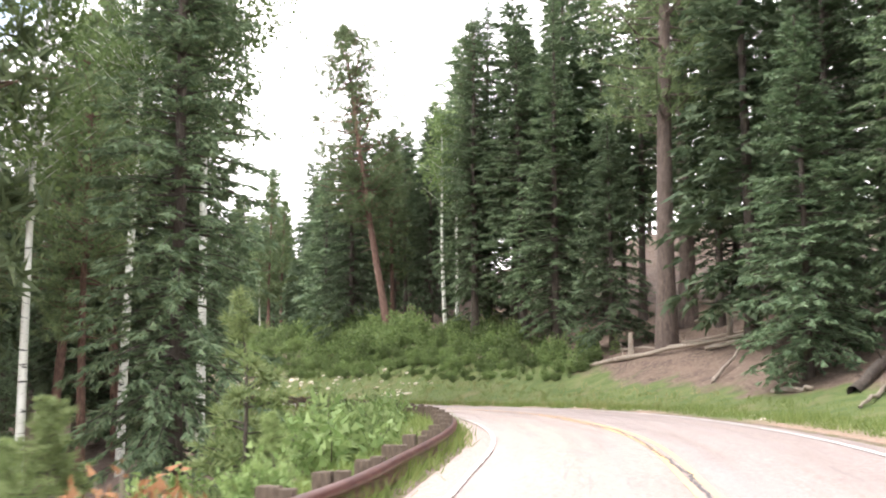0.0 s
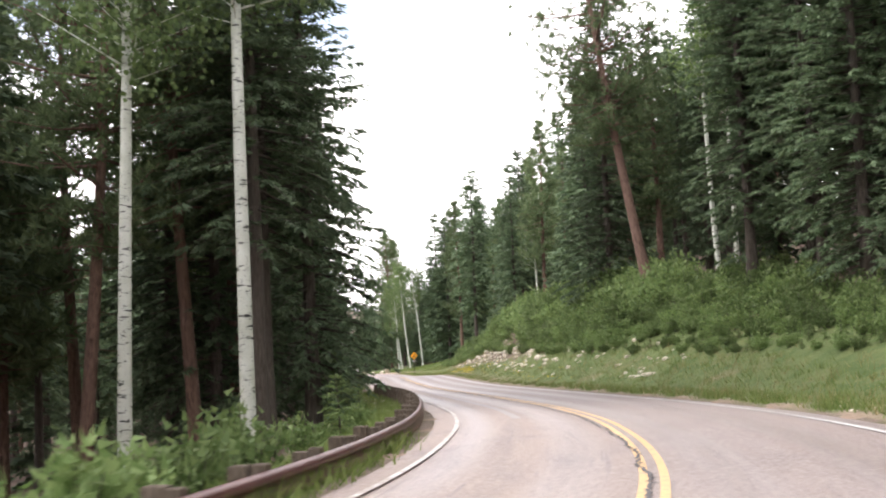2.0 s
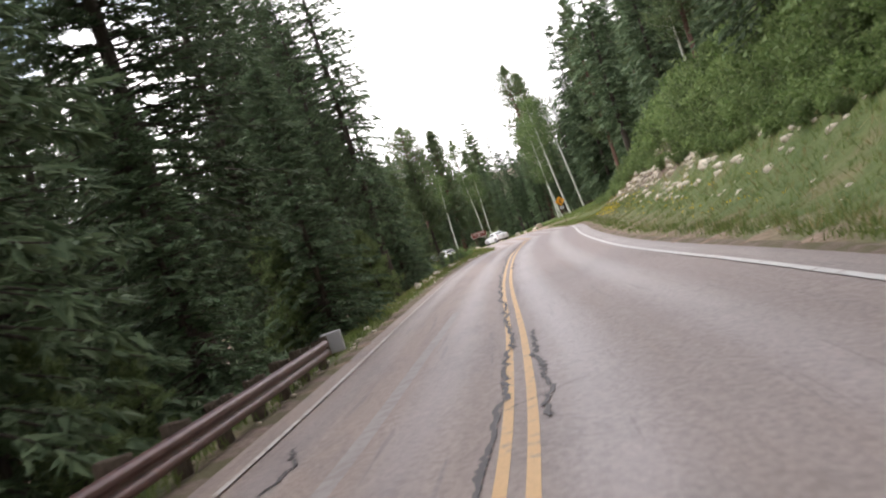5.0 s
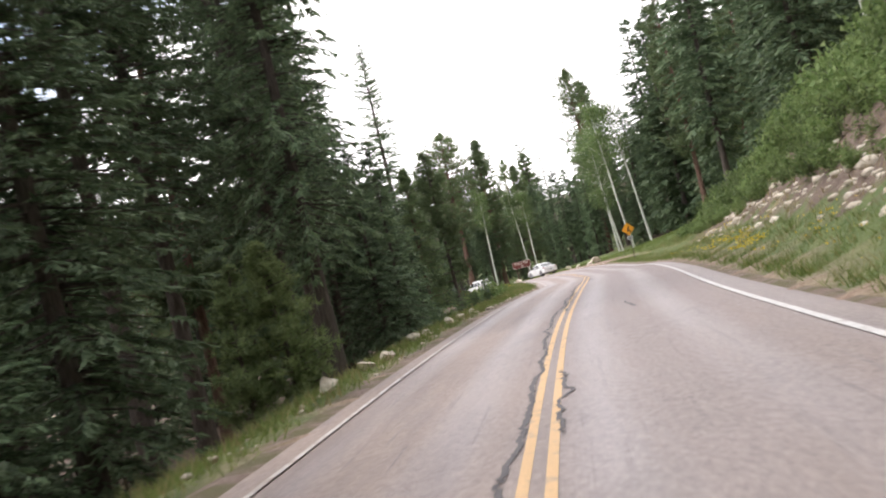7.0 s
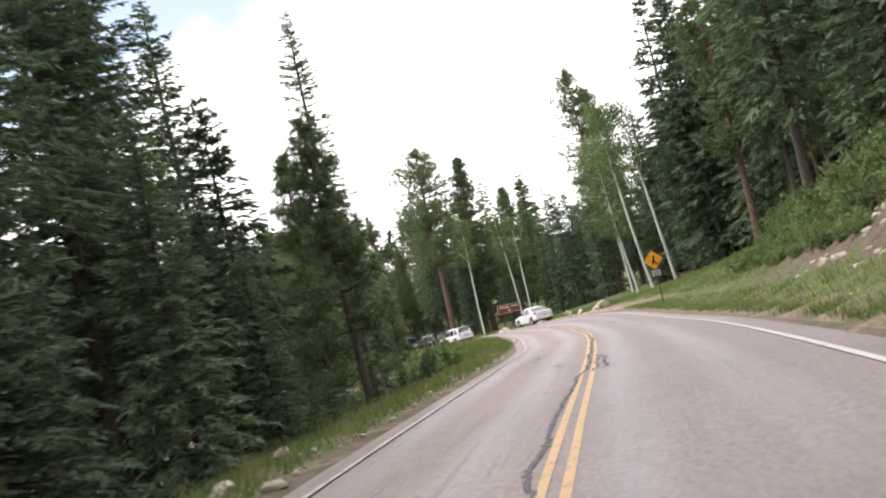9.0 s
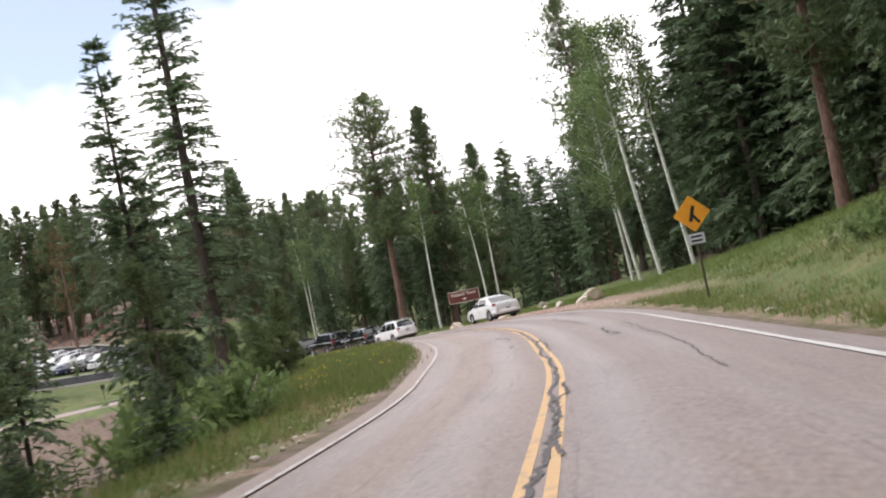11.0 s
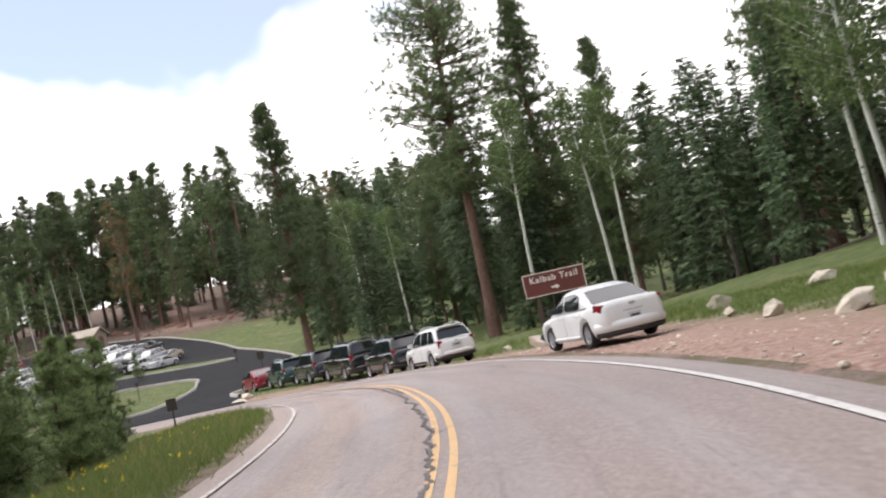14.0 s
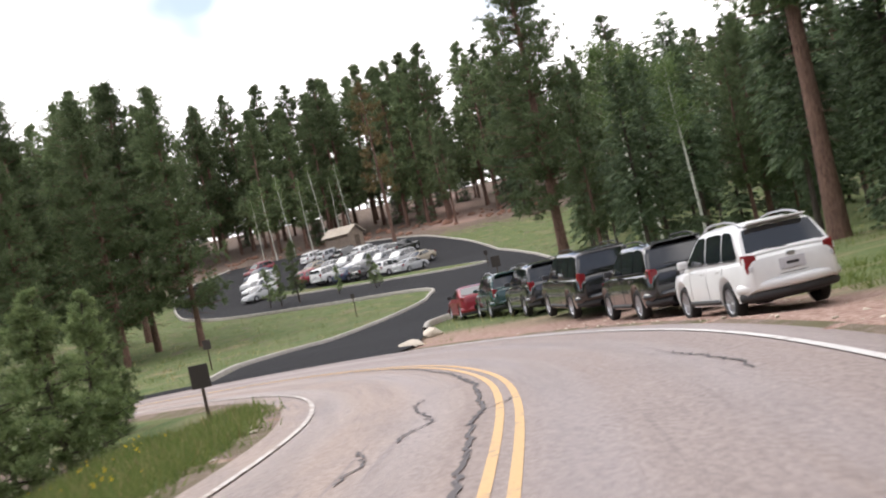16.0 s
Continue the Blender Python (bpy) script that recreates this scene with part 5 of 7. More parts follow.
# ---- cars ----
def paint(name, colour, rough=0.28, coat=0.3):
    m = material(name, colour, rough)
    base(m).inputs["Coat Weight"].default_value = coat
    base(m).inputs["Specular IOR Level"].default_value = 0.3 + 0.5 * coat
    base(m).inputs["Coat Roughness"].default_value = 0.08
    d = spots(m, 2.0, 0.3, 0.8, 5)
    wire(m, blend(m, d, colour, tuple(0.85 * v + 0.006 for v in colour)), base(m).inputs["Base Color"])
    return m


P_WHITE, P_BLACK, P_SILVER = paint("white car paint", (0.78, 0.78, 0.77)), paint("black car paint", (0.006, 0.006, 0.007), 0.15, 0.8), paint("silver car paint", (0.45, 0.46, 0.47))
P_GREEN, P_RED, P_GREY = paint("dark green car paint", (0.012, 0.05, 0.047), 0.15, 0.8), paint("red car paint", (0.26, 0.012, 0.025)), paint("charcoal car paint", (0.02, 0.021, 0.024), 0.15, 0.8)
P_BLUE, P_TAN = paint("dark blue car paint", (0.03, 0.05, 0.1)), paint("gold car paint", (0.38, 0.33, 0.25))
M_GLASS = material("tinted car glass", (0.012, 0.016, 0.02), 0.04)
base(M_GLASS).inputs["Specular IOR Level"].default_value = 1.0
M_TYRE, M_TRIM = material("tyre rubber", (0.018, 0.018, 0.018), 0.85), material("black plastic trim", (0.03, 0.03, 0.032), 0.6)
M_ALLOY = material("alloy wheel", (0.5, 0.5, 0.52), 0.35, 0.8)
M_TAIL = material("red tail-light plastic", (0.2, 0.012, 0.018), 0.12)
M_LAMP = material("clear headlamp", (0.6, 0.62, 0.65), 0.1)
M_PLATE = material("number plate", (0.55, 0.55, 0.58), 0.5)


def loft(sections, close_ends=True):
    """A bmesh through rings of equal length."""
    bm = bmesh.new()
    rings = [[bm.verts.new(p) for p in ring] for ring in sections]
    n = len(rings[0])
    for a, b in zip(rings, rings[1:]):
        for j in range(n):
            bm.faces.new((a[j], a[(j + 1) % n], b[(j + 1) % n], b[j]))
    if close_ends:
        bm.faces.new(rings[0][::-1])
        bm.faces.new(rings[-1])
    bmesh.ops.recalc_face_normals(bm, faces=bm.faces)
    return bm


def lathe(profile, sides=28):
    bm = bmesh.new()
    rings = []
    for k in range(sides):
        a = 2 * math.pi * k / sides
        rings.append([bm.verts.new((r * math.cos(a), y, r * math.sin(a))) for r, y in profile])
    for k in range(sides):
        a, b = rings[k], rings[(k + 1) % sides]
        for j in range(len(profile) - 1):
            bm.faces.new((a[j], a[j + 1], b[j + 1], b[j]))
    bmesh.ops.remove_doubles(bm, verts=bm.verts, dist=1e-5)
    bmesh.ops.recalc_face_normals(bm, faces=bm.faces)
    return bm


def smooth_by_angle(ob, degrees=38):
    me = ob.data
    bm = bmesh.new()
    bm.from_mesh(me)
    for f in bm.faces:
        f.smooth = True
    for e in bm.edges:
        e.smooth = len(e.link_faces) == 2 and e.calc_face_angle(0) < radians(degrees)
    bm.to_mesh(me)
    bm.free()
    return ob


SHAPES = {
    # length, width, height, wheelbase, front overhang, wheel radius, belt, clearance, lower top line, cabin line
    "sedan": dict(L=4.58, W=1.73, H=1.45, base=2.62, front=0.95, wheel=0.315, belt=0.93, clear=0.2,
                  top=[(-2.29, 0.86), (-2.2, 0.99), (-1.5, 1.0), (-1.2, 0.95), (0.9, 0.93), (1.9, 0.8), (2.2, 0.68), (2.29, 0.55)],
                  cabin=[(-1.72, 0.97), (-0.95, 1.36), (-0.4, 1.45), (0.15, 1.42), (1.12, 0.93)], posts=(-1.02, 0.1), rails=False),
    "crossover": dict(L=4.56, W=1.78, H=1.67, base=2.61, front=0.93, wheel=0.345, belt=1.03, clear=0.26,
                      top=[(-2.28, 0.98), (-2.2, 1.05), (0.85, 1.02), (1.85, 0.93), (2.2, 0.8), (2.28, 0.6)],
                      cabin=[(-2.2, 1.03), (-1.82, 1.58), (-1.1, 1.66), (-0.1, 1.67), (0.3, 1.62), (1.2, 1.0)], posts=(-1.15, -0.25), rails=True),
    "suv": dict(L=4.75, W=1.87, H=1.75, base=2.78, front=0.85, wheel=0.37, belt=1.09, clear=0.28,
                top=[(-2.37, 1.0), (-2.3, 1.1), (0.75, 1.1), (1.95, 1.05), (2.3, 0.92), (2.37, 0.65)],
                cabin=[(-2.28, 1.08), (-2.02, 1.66), (-1.2, 1.74), (0.0, 1.75), (0.25, 1.71), (1.05, 1.08)], posts=(-1.2, -0.2), rails=True),
    "large_suv": dict(L=5.3, W=2.0, H=1.9, base=3.1, front=0.95, wheel=0.39, belt=1.17, clear=0.3,
                      top=[(-2.65, 1.05), (-2.57, 1.18), (1.0, 1.18), (2.2, 1.12), (2.55, 1.0), (2.65, 0.7)],
                      cabin=[(-2.56, 1.15), (-2.35, 1.82), (-1.4, 1.9), (0.1, 1.9), (0.45, 1.85), (1.25, 1.15)], posts=(-1.5, -0.3), rails=True),
    "coupe": dict(L=4.76, W=1.88, H=1.4, base=2.72, front=0.95, wheel=0.34, belt=0.93, clear=0.18,
                  top=[(-2.38, 0.85), (-2.3, 1.0), (-1.5, 1.0), (-1.2, 0.95), (0.75, 0.93), (2.0, 0.85), (2.3, 0.7), (2.38, 0.5)],
                  cabin=[(-1.75, 0.98), (-0.8, 1.33), (-0.4, 1.39), (-0.05, 1.37), (0.9, 0.93)], posts=(-0.75, -0.6), rails=False),
}


def car(shape, paint_mat, label, fine=True):
    """A parked car: body and cabin shells, panes, wheels in dark wells, lamps, trim."""
    k = SHAPES[shape]
    L, W, H, belt = k["L"], k["W"], k["H"], k["belt"]
    low_car = shape in ("sedan", "coupe")
    e = tagged(new("car"), label, "car")
    xf = L / 2 - k["front"]
    xr = xf - k["base"]
    ra, rw = k["wheel"] + 0.065, k["wheel"]
    tx, tz = zip(*k["top"])
    cx, cz = zip(*k["cabin"])

    def profile(x):
        """Half of the body's cross-section at x, from the top's middle to the floor."""
        u = min(1.0, max(0.0, (L / 2 - abs(x)) / (0.42 if x < 0 else 0.6)))
        w = W / 2 * (0.77 + 0.23 * math.sqrt(1 - (1 - u) ** 2)) * (1 - 0.03 * max(0, x / (L / 2)) ** 3)
        zt = float(np.interp(x, tx, tz))
        zb = k["clear"] + 0.1 * (1 - u) + 0.14 * max(0.0, 1 - (x + L / 2) / 0.7)
        arch = 0.0
        for c in (xf, xr):
            if abs(x - c) < ra:
                arch = rw + math.sqrt(ra * ra - (x - c) ** 2)
        z6 = max(zb, min(arch, zt - 0.2))
        z5 = max(zb + 0.12, min(arch + 0.035, zt - 0.17))
        zm = max(0.66 * zt, z5 + 0.03)
        flare = 0.012 if arch else 0.0
        return [(0, zt + 0.022), (0.5 * w, zt + 0.016), (0.78 * w, zt + 0.004), (0.88 * w, zt - 0.02), (0.94 * w, zt - 0.06),
                (0.972 * w, max(zt - 0.13, zm + 0.02)), (w + flare, zm), (0.992 * w + flare, z5), (0.955 * w + flare, z6), (0.6 * w, zb)]

    def side_y(x, z):
        p = profile(x)[3:]
        return float(np.interp(-z, [-q[1] for q in p], [q[0] for q in p]))

    inner = np.linspace(-L / 2 + 0.4, L / 2 - 0.5, 62 if fine else 30)
    ends = [0.0, 0.015, 0.05, 0.11, 0.2, 0.3]
    xs = sorted([-L / 2 + v for v in ends] + list(inner) + [L / 2 - v for v in ends] + [L / 2 - 0.4])
    rings = []
    for x in xs:
        half = profile(x)
        rings.append([(x, y, z) for y, z in half] + [(x, -y, z) for y, z in half[::-1]][:-1])
    smooth_by_angle(part("body", loft(rings), paint_mat, e), 44)

    def half_width(z, x=0.0):
        taper = 1 - 0.035 * ((x + 0.3) / 2.0) ** 2
        return W / 2 * taper * (0.945 - 0.2 * max(0.0, (z - belt) / (H - belt)) ** 1.15)

    # cabin shell
    xs = np.linspace(cx[0], cx[-1], 44 if fine else 20)
    dense = np.interp(xs, cx, cz)
    for _ in range(2 if fine else 1):
        dense = np.convolve(np.pad(dense, 1, mode="edge"), [0.25, 0.5, 0.25], "valid")
    rings = []
    for x, z in zip(xs, dense):
        z = max(z, belt + 0.005)
        ring = []
        for u in (0.0, 0.45, 0.7, 0.86, 0.95, 0.99):
            ring.append((x, half_width(z, x) * u, z + 0.012 - 0.06 * u ** 6))
        for v in (0.15, 0.5, 1.0):
            zz = (z - 0.05) * (1 - v) + (belt - 0.12) * v
            ring.append((x, half_width(max(zz, belt), x), zz))
        rings.append(ring + [(px, -py, pz) for px, py, pz in ring[::-1]][:-1])
    smooth_by_angle(part("cabin", loft(rings), paint_mat, e), 44)

    def roof(x):
        return float(np.interp(x, xs, dense))

    def line_x(z, front):
        (x0, z0), (x1, z1) = k["cabin"][-2:] if front else k["cabin"][:2]
        return x0 + (x1 - x0) * (z - z0) / (z1 - z0)

    # side panes that follow the roof's curve, with a dark gap between them
    p0, p1 = k["posts"]
    zb, zt = belt + 0.025, H - 0.12
    for side in (1, -1):
        for a, b in [(p1 + 0.035, None), (p0 + 0.03, p1 - 0.035), (None, p0 - 0.03)]:
            if a is None:
                x0b, x0t = line_x(zb, False) + 0.24, max(line_x(zt, False) + 0.2, line_x(zb, False) + 0.34)
                if low_car or b - x0b < 0.2 or b - x0t < 0.05:
                    continue
            else:
                x0b = x0t = a
            x1b, x1t = (line_x(zb, True) - 0.2, line_x(zt, True) - 0.12) if b is None else (b, b)
            n, m = (10, 4) if fine else (4, 2)
            grid_v, grid_q = [], []
            for i in range(n + 1):
                u = i / n
                xb, xt = x0b + (x1b - x0b) * u, x0t + (x1t - x0t) * u
                top = min(zt, roof(xt) - 0.085)
                round_off = 0.05 * max(0.0, abs(2 * u - 1) - 0.7) / 0.3
                for j in range(m + 1):
                    v = j / m
                    x, z = xb + (xt - xb) * v, zb + round_off * (1 - v) * 0.5 + (top - round_off * 0.5 - zb) * v
                    grid_v.append((x, side * (half_width(z, x) + 0.005), z))
            for i in range(n):
                for j in range(m):
                    c = i * (m + 1) + j
                    grid_q.append((c, c + m + 1, c + m + 2, c + 1) if side < 0 else (c, c + 1, c + m + 2, c + m + 1))
            pane = quick_mesh("side_window", grid_v, grid_q, M_GLASS, True)
            put("side_window", pane, e, label="dark tinted glass")
        if fine:
            strip = [(x, side * (half_width(belt, x) + 0.004), belt + 0.012) for x in np.linspace(line_x(belt, False) + 0.3, line_x(belt, True) - 0.25, 8)]
            v, q = tube(strip, [0.009] * 8, 5)
            put("window_trim", quick_mesh("window_trim", v, q, M_TRIM, True), e)
    for name, front in (("windscreen", True), ("rear_window", False)):
        pts = k["cabin"][-2:] if front else k["cabin"][:2][::-1]
        (x1, z1), (x0, z0) = pts[0], pts[1]
        f0, f1 = (0.08, 0.9) if low_car or front else (0.1, 0.86)
        nx, nz = (z1 - z0), -(x1 - x0)
        if (nx > 0) != front:
            nx, nz = -nx, -nz
        l = math.hypot(nx, nz)
        grid_v, grid_q, n = [], [], 10
        for i in range(n + 1):
            y = 2 * i / n - 1
            for j in range(5):
                f = f0 + (f1 - f0) * j / 4
                f = 0.5 + (f - 0.5) * (1 - 0.06 * max(0, abs(y) - 0.75) / 0.25)
                x, z = x1 + (x0 - x1) * f, z1 + (z0 - z1) * f
                o = 0.022 - 0.01 * y * y
                grid_v.append((x + nx / l * o, y * (half_width(z, x) - 0.085), z + nz / l * o))
        for i in range(n):
            for j in range(4):
                c = i * 5 + j
                grid_q.append((c, c + 5, c + 6, c + 1) if front else (c, c + 1, c + 6, c + 5))
        put(name, quick_mesh(name, grid_v, grid_q, M_GLASS, True), e, label="dark tinted glass")
    if fine and not low_car:
        x, z = line_x(belt + 0.1, False), belt + 0.1
        v, q = tube([(x - 0.035, -0.02, z - 0.02), (x - 0.03, 0.2, z + 0.005), (x - 0.02, 0.42, z + 0.03)], [0.014, 0.011, 0.007], 5)
        put("rear_wiper", quick_mesh("rear_wiper", v, q, M_TRIM), e)
    # wheels in dark wells
    for x in (xf, xr):
        for side in (1, -1):
            hub = put("wheel", None, e, Matrix.Translation((x, side * (W / 2 - 0.115), rw)))
            t = lathe([(rw * 0.66, -0.1), (rw * 0.9, -0.11), (rw * 0.98, -0.085), (rw, -0.05), (rw, 0.05), (rw * 0.98, 0.085), (rw * 0.9, 0.11), (rw * 0.66, 0.1), (rw * 0.66, -0.1)], 28 if fine else 16)
            part("tyre", t, M_TYRE, hub, smooth=True)
            r = lathe([(0.0, 0.062 * side), (rw * 0.16, 0.066 * side), (rw * 0.2, 0.03 * side), (rw * 0.58, 0.012 * side), (rw * 0.64, 0.085 * side), (rw * 0.69, 0.1 * side)], 24 if fine else 12)
            if fine:
                for j in range(7):
                    box(r, (rw * 0.48, 0.028, rw * 0.11), (0, 0, 0), pose(0, 0, 0, 0, j * 360 / 7, 0) @ pose(rw * 0.4, 0.062 * side, 0), bevel=0.008)
            part("rim", r, M_ALLOY, hub, "silver alloy rim")
            well = lathe([(0.0, -0.16), (ra, -0.16), (ra, 0.07), (ra - 0.02, 0.07), (ra - 0.02, -0.14), (0.0, -0.14)] if side > 0 else
                         [(0.0, 0.16), (ra, 0.16), (ra, -0.07), (ra - 0.02, -0.07), (ra - 0.02, 0.14), (0.0, 0.14)], 20)
            bmesh.ops.delete(well, geom=[v for v in well.verts if v.co.z < -0.1], context="VERTS")
            o = part("wheel_well", well, M_TRIM, e, "dark wheel well")
            o.matrix_basis = Matrix.Translation((x, side * (W / 2 - 0.14), rw))
    # lamps, mirrors, handles, seams, rails
    for side in (1, -1):
        size = (0.3, 0.36, 0.2) if low_car else (0.2, 0.17, 0.34 if shape != "large_suv" else 0.46)
        bm = box(bmesh.new(), size, (0, 0, 0), bevel=0.035)
        for v in bm.verts:
            inward = max(0.0, 0.5 - side * v.co.y / size[1])
            v.co.z *= 1 - (0.4 if low_car else 0.12) * inward
            v.co.x += 0.1 * inward * inward * (-1 if low_car else -0.6) + (0.1 if low_car else 0.03)
        o = part("tail_light", bm, M_TAIL, e, "red plastic lens")
        zl = 0.86 if low_car else belt - 0.1
        o.matrix_basis = pose(-L / 2 + (0.15 if low_car else 0.115), side * (W / 2 * 0.905 - size[1] / 2 + (0.015 if low_car else -0.005)), zl, 0, -5, side * 14)
        if shape == "crossover":
            bm = box(bmesh.new(), (0.2, 0.12, 0.1), (0, 0, 0), bevel=0.02)
            q = part("reverse_light", bm, M_LAMP, e, "clear lens")
            q.matrix_basis = pose(-L / 2 + 0.105, side * (W / 2 * 0.905 - 0.09), zl - 0.08, 0, -5, side * 14)
        bm = box(bmesh.new(), (0.3, 0.36, 0.16), (0, 0, 0), bevel=0.05)
        o = part("headlamp", bm, M_LAMP, e, "clear lens")
        o.matrix_basis = pose(L / 2 - 0.27, side * (W / 2 * 0.86 - 0.2), 0.67 if low_car else 0.82, 0, 12, -side * 24)
        bm = box(bmesh.new(), (0.13, 0.2, 0.15), (0, 0, 0), bevel=0.045)
        o = part("mirror", bm, M_TRIM if shape != "crossover" else paint_mat, e)
        o.matrix_basis = pose(cx[-1] - 0.46, side * (W / 2 + 0.07), belt + 0.09)
        if fine:
            for x in ((p1 + 0.22, p0 + 0.2) if shape != "coupe" else (p1 + 0.2,)):
                bm = box(bmesh.new(), (0.19, 0.03, 0.032), (0, 0, 0), bevel=0.012)
                o = part("door_handle", bm, paint_mat, e)
                o.matrix_basis = pose(x, side * (side_y(x, belt - 0.14) + 0.008), belt - 0.14)
            for x in (p1, p1 + 1.02, p0 - 0.05):
                if shape == "coupe" and x < p1:
                    continue
                zs = np.linspace(belt - 0.07, max(k["clear"] + 0.14, (rw + ra + 0.06) if abs(x - xr) < ra else 0), 7)
                v, q = tube([(x, side * (side_y(x, z) + 0.001), z) for z in zs], [0.004] * 7, 4)
                put("door_seam", quick_mesh("door_seam", v, q, M_TRIM), e)
            v, q = tube([(x, side * (side_y(x, k["clear"] + 0.13) - 0.005), k["clear"] + 0.08) for x in np.linspace(xr + ra + 0.03, xf - ra - 0.03, 6)], [0.05] * 6, 6)
            put("sill_trim", quick_mesh("sill_trim", v, q, M_TRIM if not low_car else paint_mat, True), e)
        if k["rails"]:
            y = half_width(H, -0.6) - 0.1
            xs_r = np.linspace(-1.75, 0.25, 9)
            v, q = tube([(x, side * y, roof(x) + 0.02 + 0.055 * math.sin((x + 1.75) / 2.0 * math.pi) ** 0.35) for x in xs_r], [0.02] * 9, 6)
            put("roof_rail", quick_mesh("roof_rail", v, q, M_ALLOY if shape == "crossover" else M_TRIM, True), e)
    # bumpers, plate, trunk or tailgate details
    ring = [(-L / 2 + 0.42 - 0.47 * math.cos(a), W / 2 * 0.985 * math.sin(a)) for a in np.linspace(-1.45, 1.45, 15)]
    zc = k["clear"] + (0.22 if low_car else 0.27)
    v, q = tube([(x, y, zc) for x, y in ring], [0.1] * 15, 8)
    v[:, 2] = zc + (v[:, 2] - zc) * (1.25 if low_car else 0.9)
    put("rear_bumper", quick_mesh("rear_bumper", v, q, paint_mat, True), e)
    v, q = tube([(x + 0.035, y * 0.97, zc - 0.15) for x, y in ring], [0.085] * 15, 8)
    put("lower_cladding", quick_mesh("lower_cladding", v, q, M_TRIM, True), e, label="black plastic cladding")
    v, q = tube([(-x, y * 0.97, k["clear"] + 0.2) for x, y in ring], [0.11] * 15, 8)
    put("front_bumper", quick_mesh("front_bumper", v, q, paint_mat if low_car else M_TRIM, True), e)
    bm = box(bmesh.new(), (L * 0.84, W * 0.72, 0.16), (0, 0, k["clear"] + 0.06), bevel=0.03)
    part("underbody", bm, M_TRIM, e, "dark underside")
    rear = -L / 2 - 0.012
    if fine:
        o = part("silencer", lathe([(0.0, -0.2), (0.09, -0.2), (0.1, -0.15), (0.1, 0.15), (0.09, 0.2), (0.0, 0.2)], 12), M_TRIM, e, "dark exhaust box")
        o.matrix_basis = pose(-L / 2 + 0.5, 0.4, k["clear"] + 0.06)
        gap = belt - 0.36 if not low_car else 0.72
        v, q = tube([(rear + 0.008 + 0.1 * abs(y) ** 3, y * W / 2 * 0.72, gap) for y in np.linspace(-1, 1, 9)], [0.006] * 9, 4)
        put("tailgate_seam", quick_mesh("tailgate_seam", v, q, M_TRIM), e)
        o = part("badge", box(bmesh.new(), (0.02, 0.15, 0.06), (0, 0, 0), bevel=0.009), M_ALLOY, e)
        o.matrix_basis = pose(rear, 0, 0.87 if low_car else belt - 0.04)
        if not low_car:
            o = part("spoiler", box(bmesh.new(), (0.24, W * 0.6, 0.035), (0, 0, 0), bevel=0.014), paint_mat, e)
            o.matrix_basis = pose(cx[1] - 0.05, 0, cz[1] + 0.02, 0, 8, 0)
    zp = 0.58 if low_car else belt - 0.2
    if not low_car:
        o = part("plate_recess", box(bmesh.new(), (0.02, 0.46, 0.2), (0, 0, 0), bevel=0.008), M_TRIM if paint_mat != P_WHITE else M_PLATE, e)
        o.matrix_basis = pose(rear + 0.006, 0, zp)
    o = part("number_plate", box(bmesh.new(), (0.02, 0.31, 0.155), (0, 0, 0), bevel=0.004), M_PLATE, e, "pale number plate")
    o.matrix_basis = pose(rear - 0.006 - (0.035 if low_car else 0), 0, zp)
    part("plate_mark", box(bmesh.new(), (0.024, 0.22, 0.05), (0, 0, 0)), M_TRIM, o)
    return e


def park(ob, x, y, heading, first=False):
    """Stands a car on the ground, heading in degrees left of y."""
    d = np.array([-math.sin(radians(heading)), math.cos(radians(heading))])
    s, lat, zc = (float(v[0]) for v in road_frame(x, y))
    zf, zr = ground_at(x + d[0] * 1.4, y + d[1] * 1.4), ground_at(x - d[0] * 1.4, y - d[1] * 1.4)
    m = pose(x, y, (zf + zr) / 2 + CAR_LIFT, 0, 0, heading + 90) @ pose(0, 0, 0, 0, -math.degrees(math.atan2(zf - zr, 2.8)), 0)
    if first:
        ob.matrix_basis = m
        return ob
    return copy_thing(ob, m)


CAR_LIFT = 0.03
ROADSIDE = "cars parked along the road"
LOT_GROUP = "cars in the parking area"
ROW = [
    ("sedan", P_WHITE, "white four-door sedan parked on the gravel shoulder", -69.25, 192.5, 52.3),
    ("crossover", P_WHITE, "white crossover with silver roof rails parked on the shoulder", -84.75, 205.2, 59.0),
    ("suv", P_BLACK, "black sport utility parked behind a large one", -89.9, 208.2, 60),
    ("large_suv", P_BLACK, "large black sport utility with roof rails", -95.6, 211.3, 61),
    ("suv", P_GREY, "dark grey sport utility parked on the shoulder", -101.2, 214.2, 61.5),
    ("crossover", P_GREEN, "dark green wagon parked on the shoulder", -106.3, 216.6, 62),
    ("coupe", P_RED, "red coupe at the end of the row", -110.9, 218.6, 62),
]
for shape, mat, label, x, y, heading in ROW:
    tagged(park(car(shape, mat, label), x, y, heading, True), group=ROADSIDE)
LOT_KINDS = [car(shape, mat, label, False) for shape, mat, label in (
    ("sedan", P_SILVER, "silver sedan parked in the lot"), ("crossover", P_WHITE, "white wagon parked in the lot"),
    ("suv", P_BLACK, "black sport utility parked in the lot"), ("sedan", P_BLUE, "dark blue sedan parked in the lot"),
    ("large_suv", P_WHITE, "white van-like sport utility parked in the lot"), ("crossover", P_RED, "dark red wagon parked in the lot"),
    ("sedan", P_TAN, "gold sedan parked in the lot"), ("suv", P_SILVER, "silver sport utility parked in the lot"))]
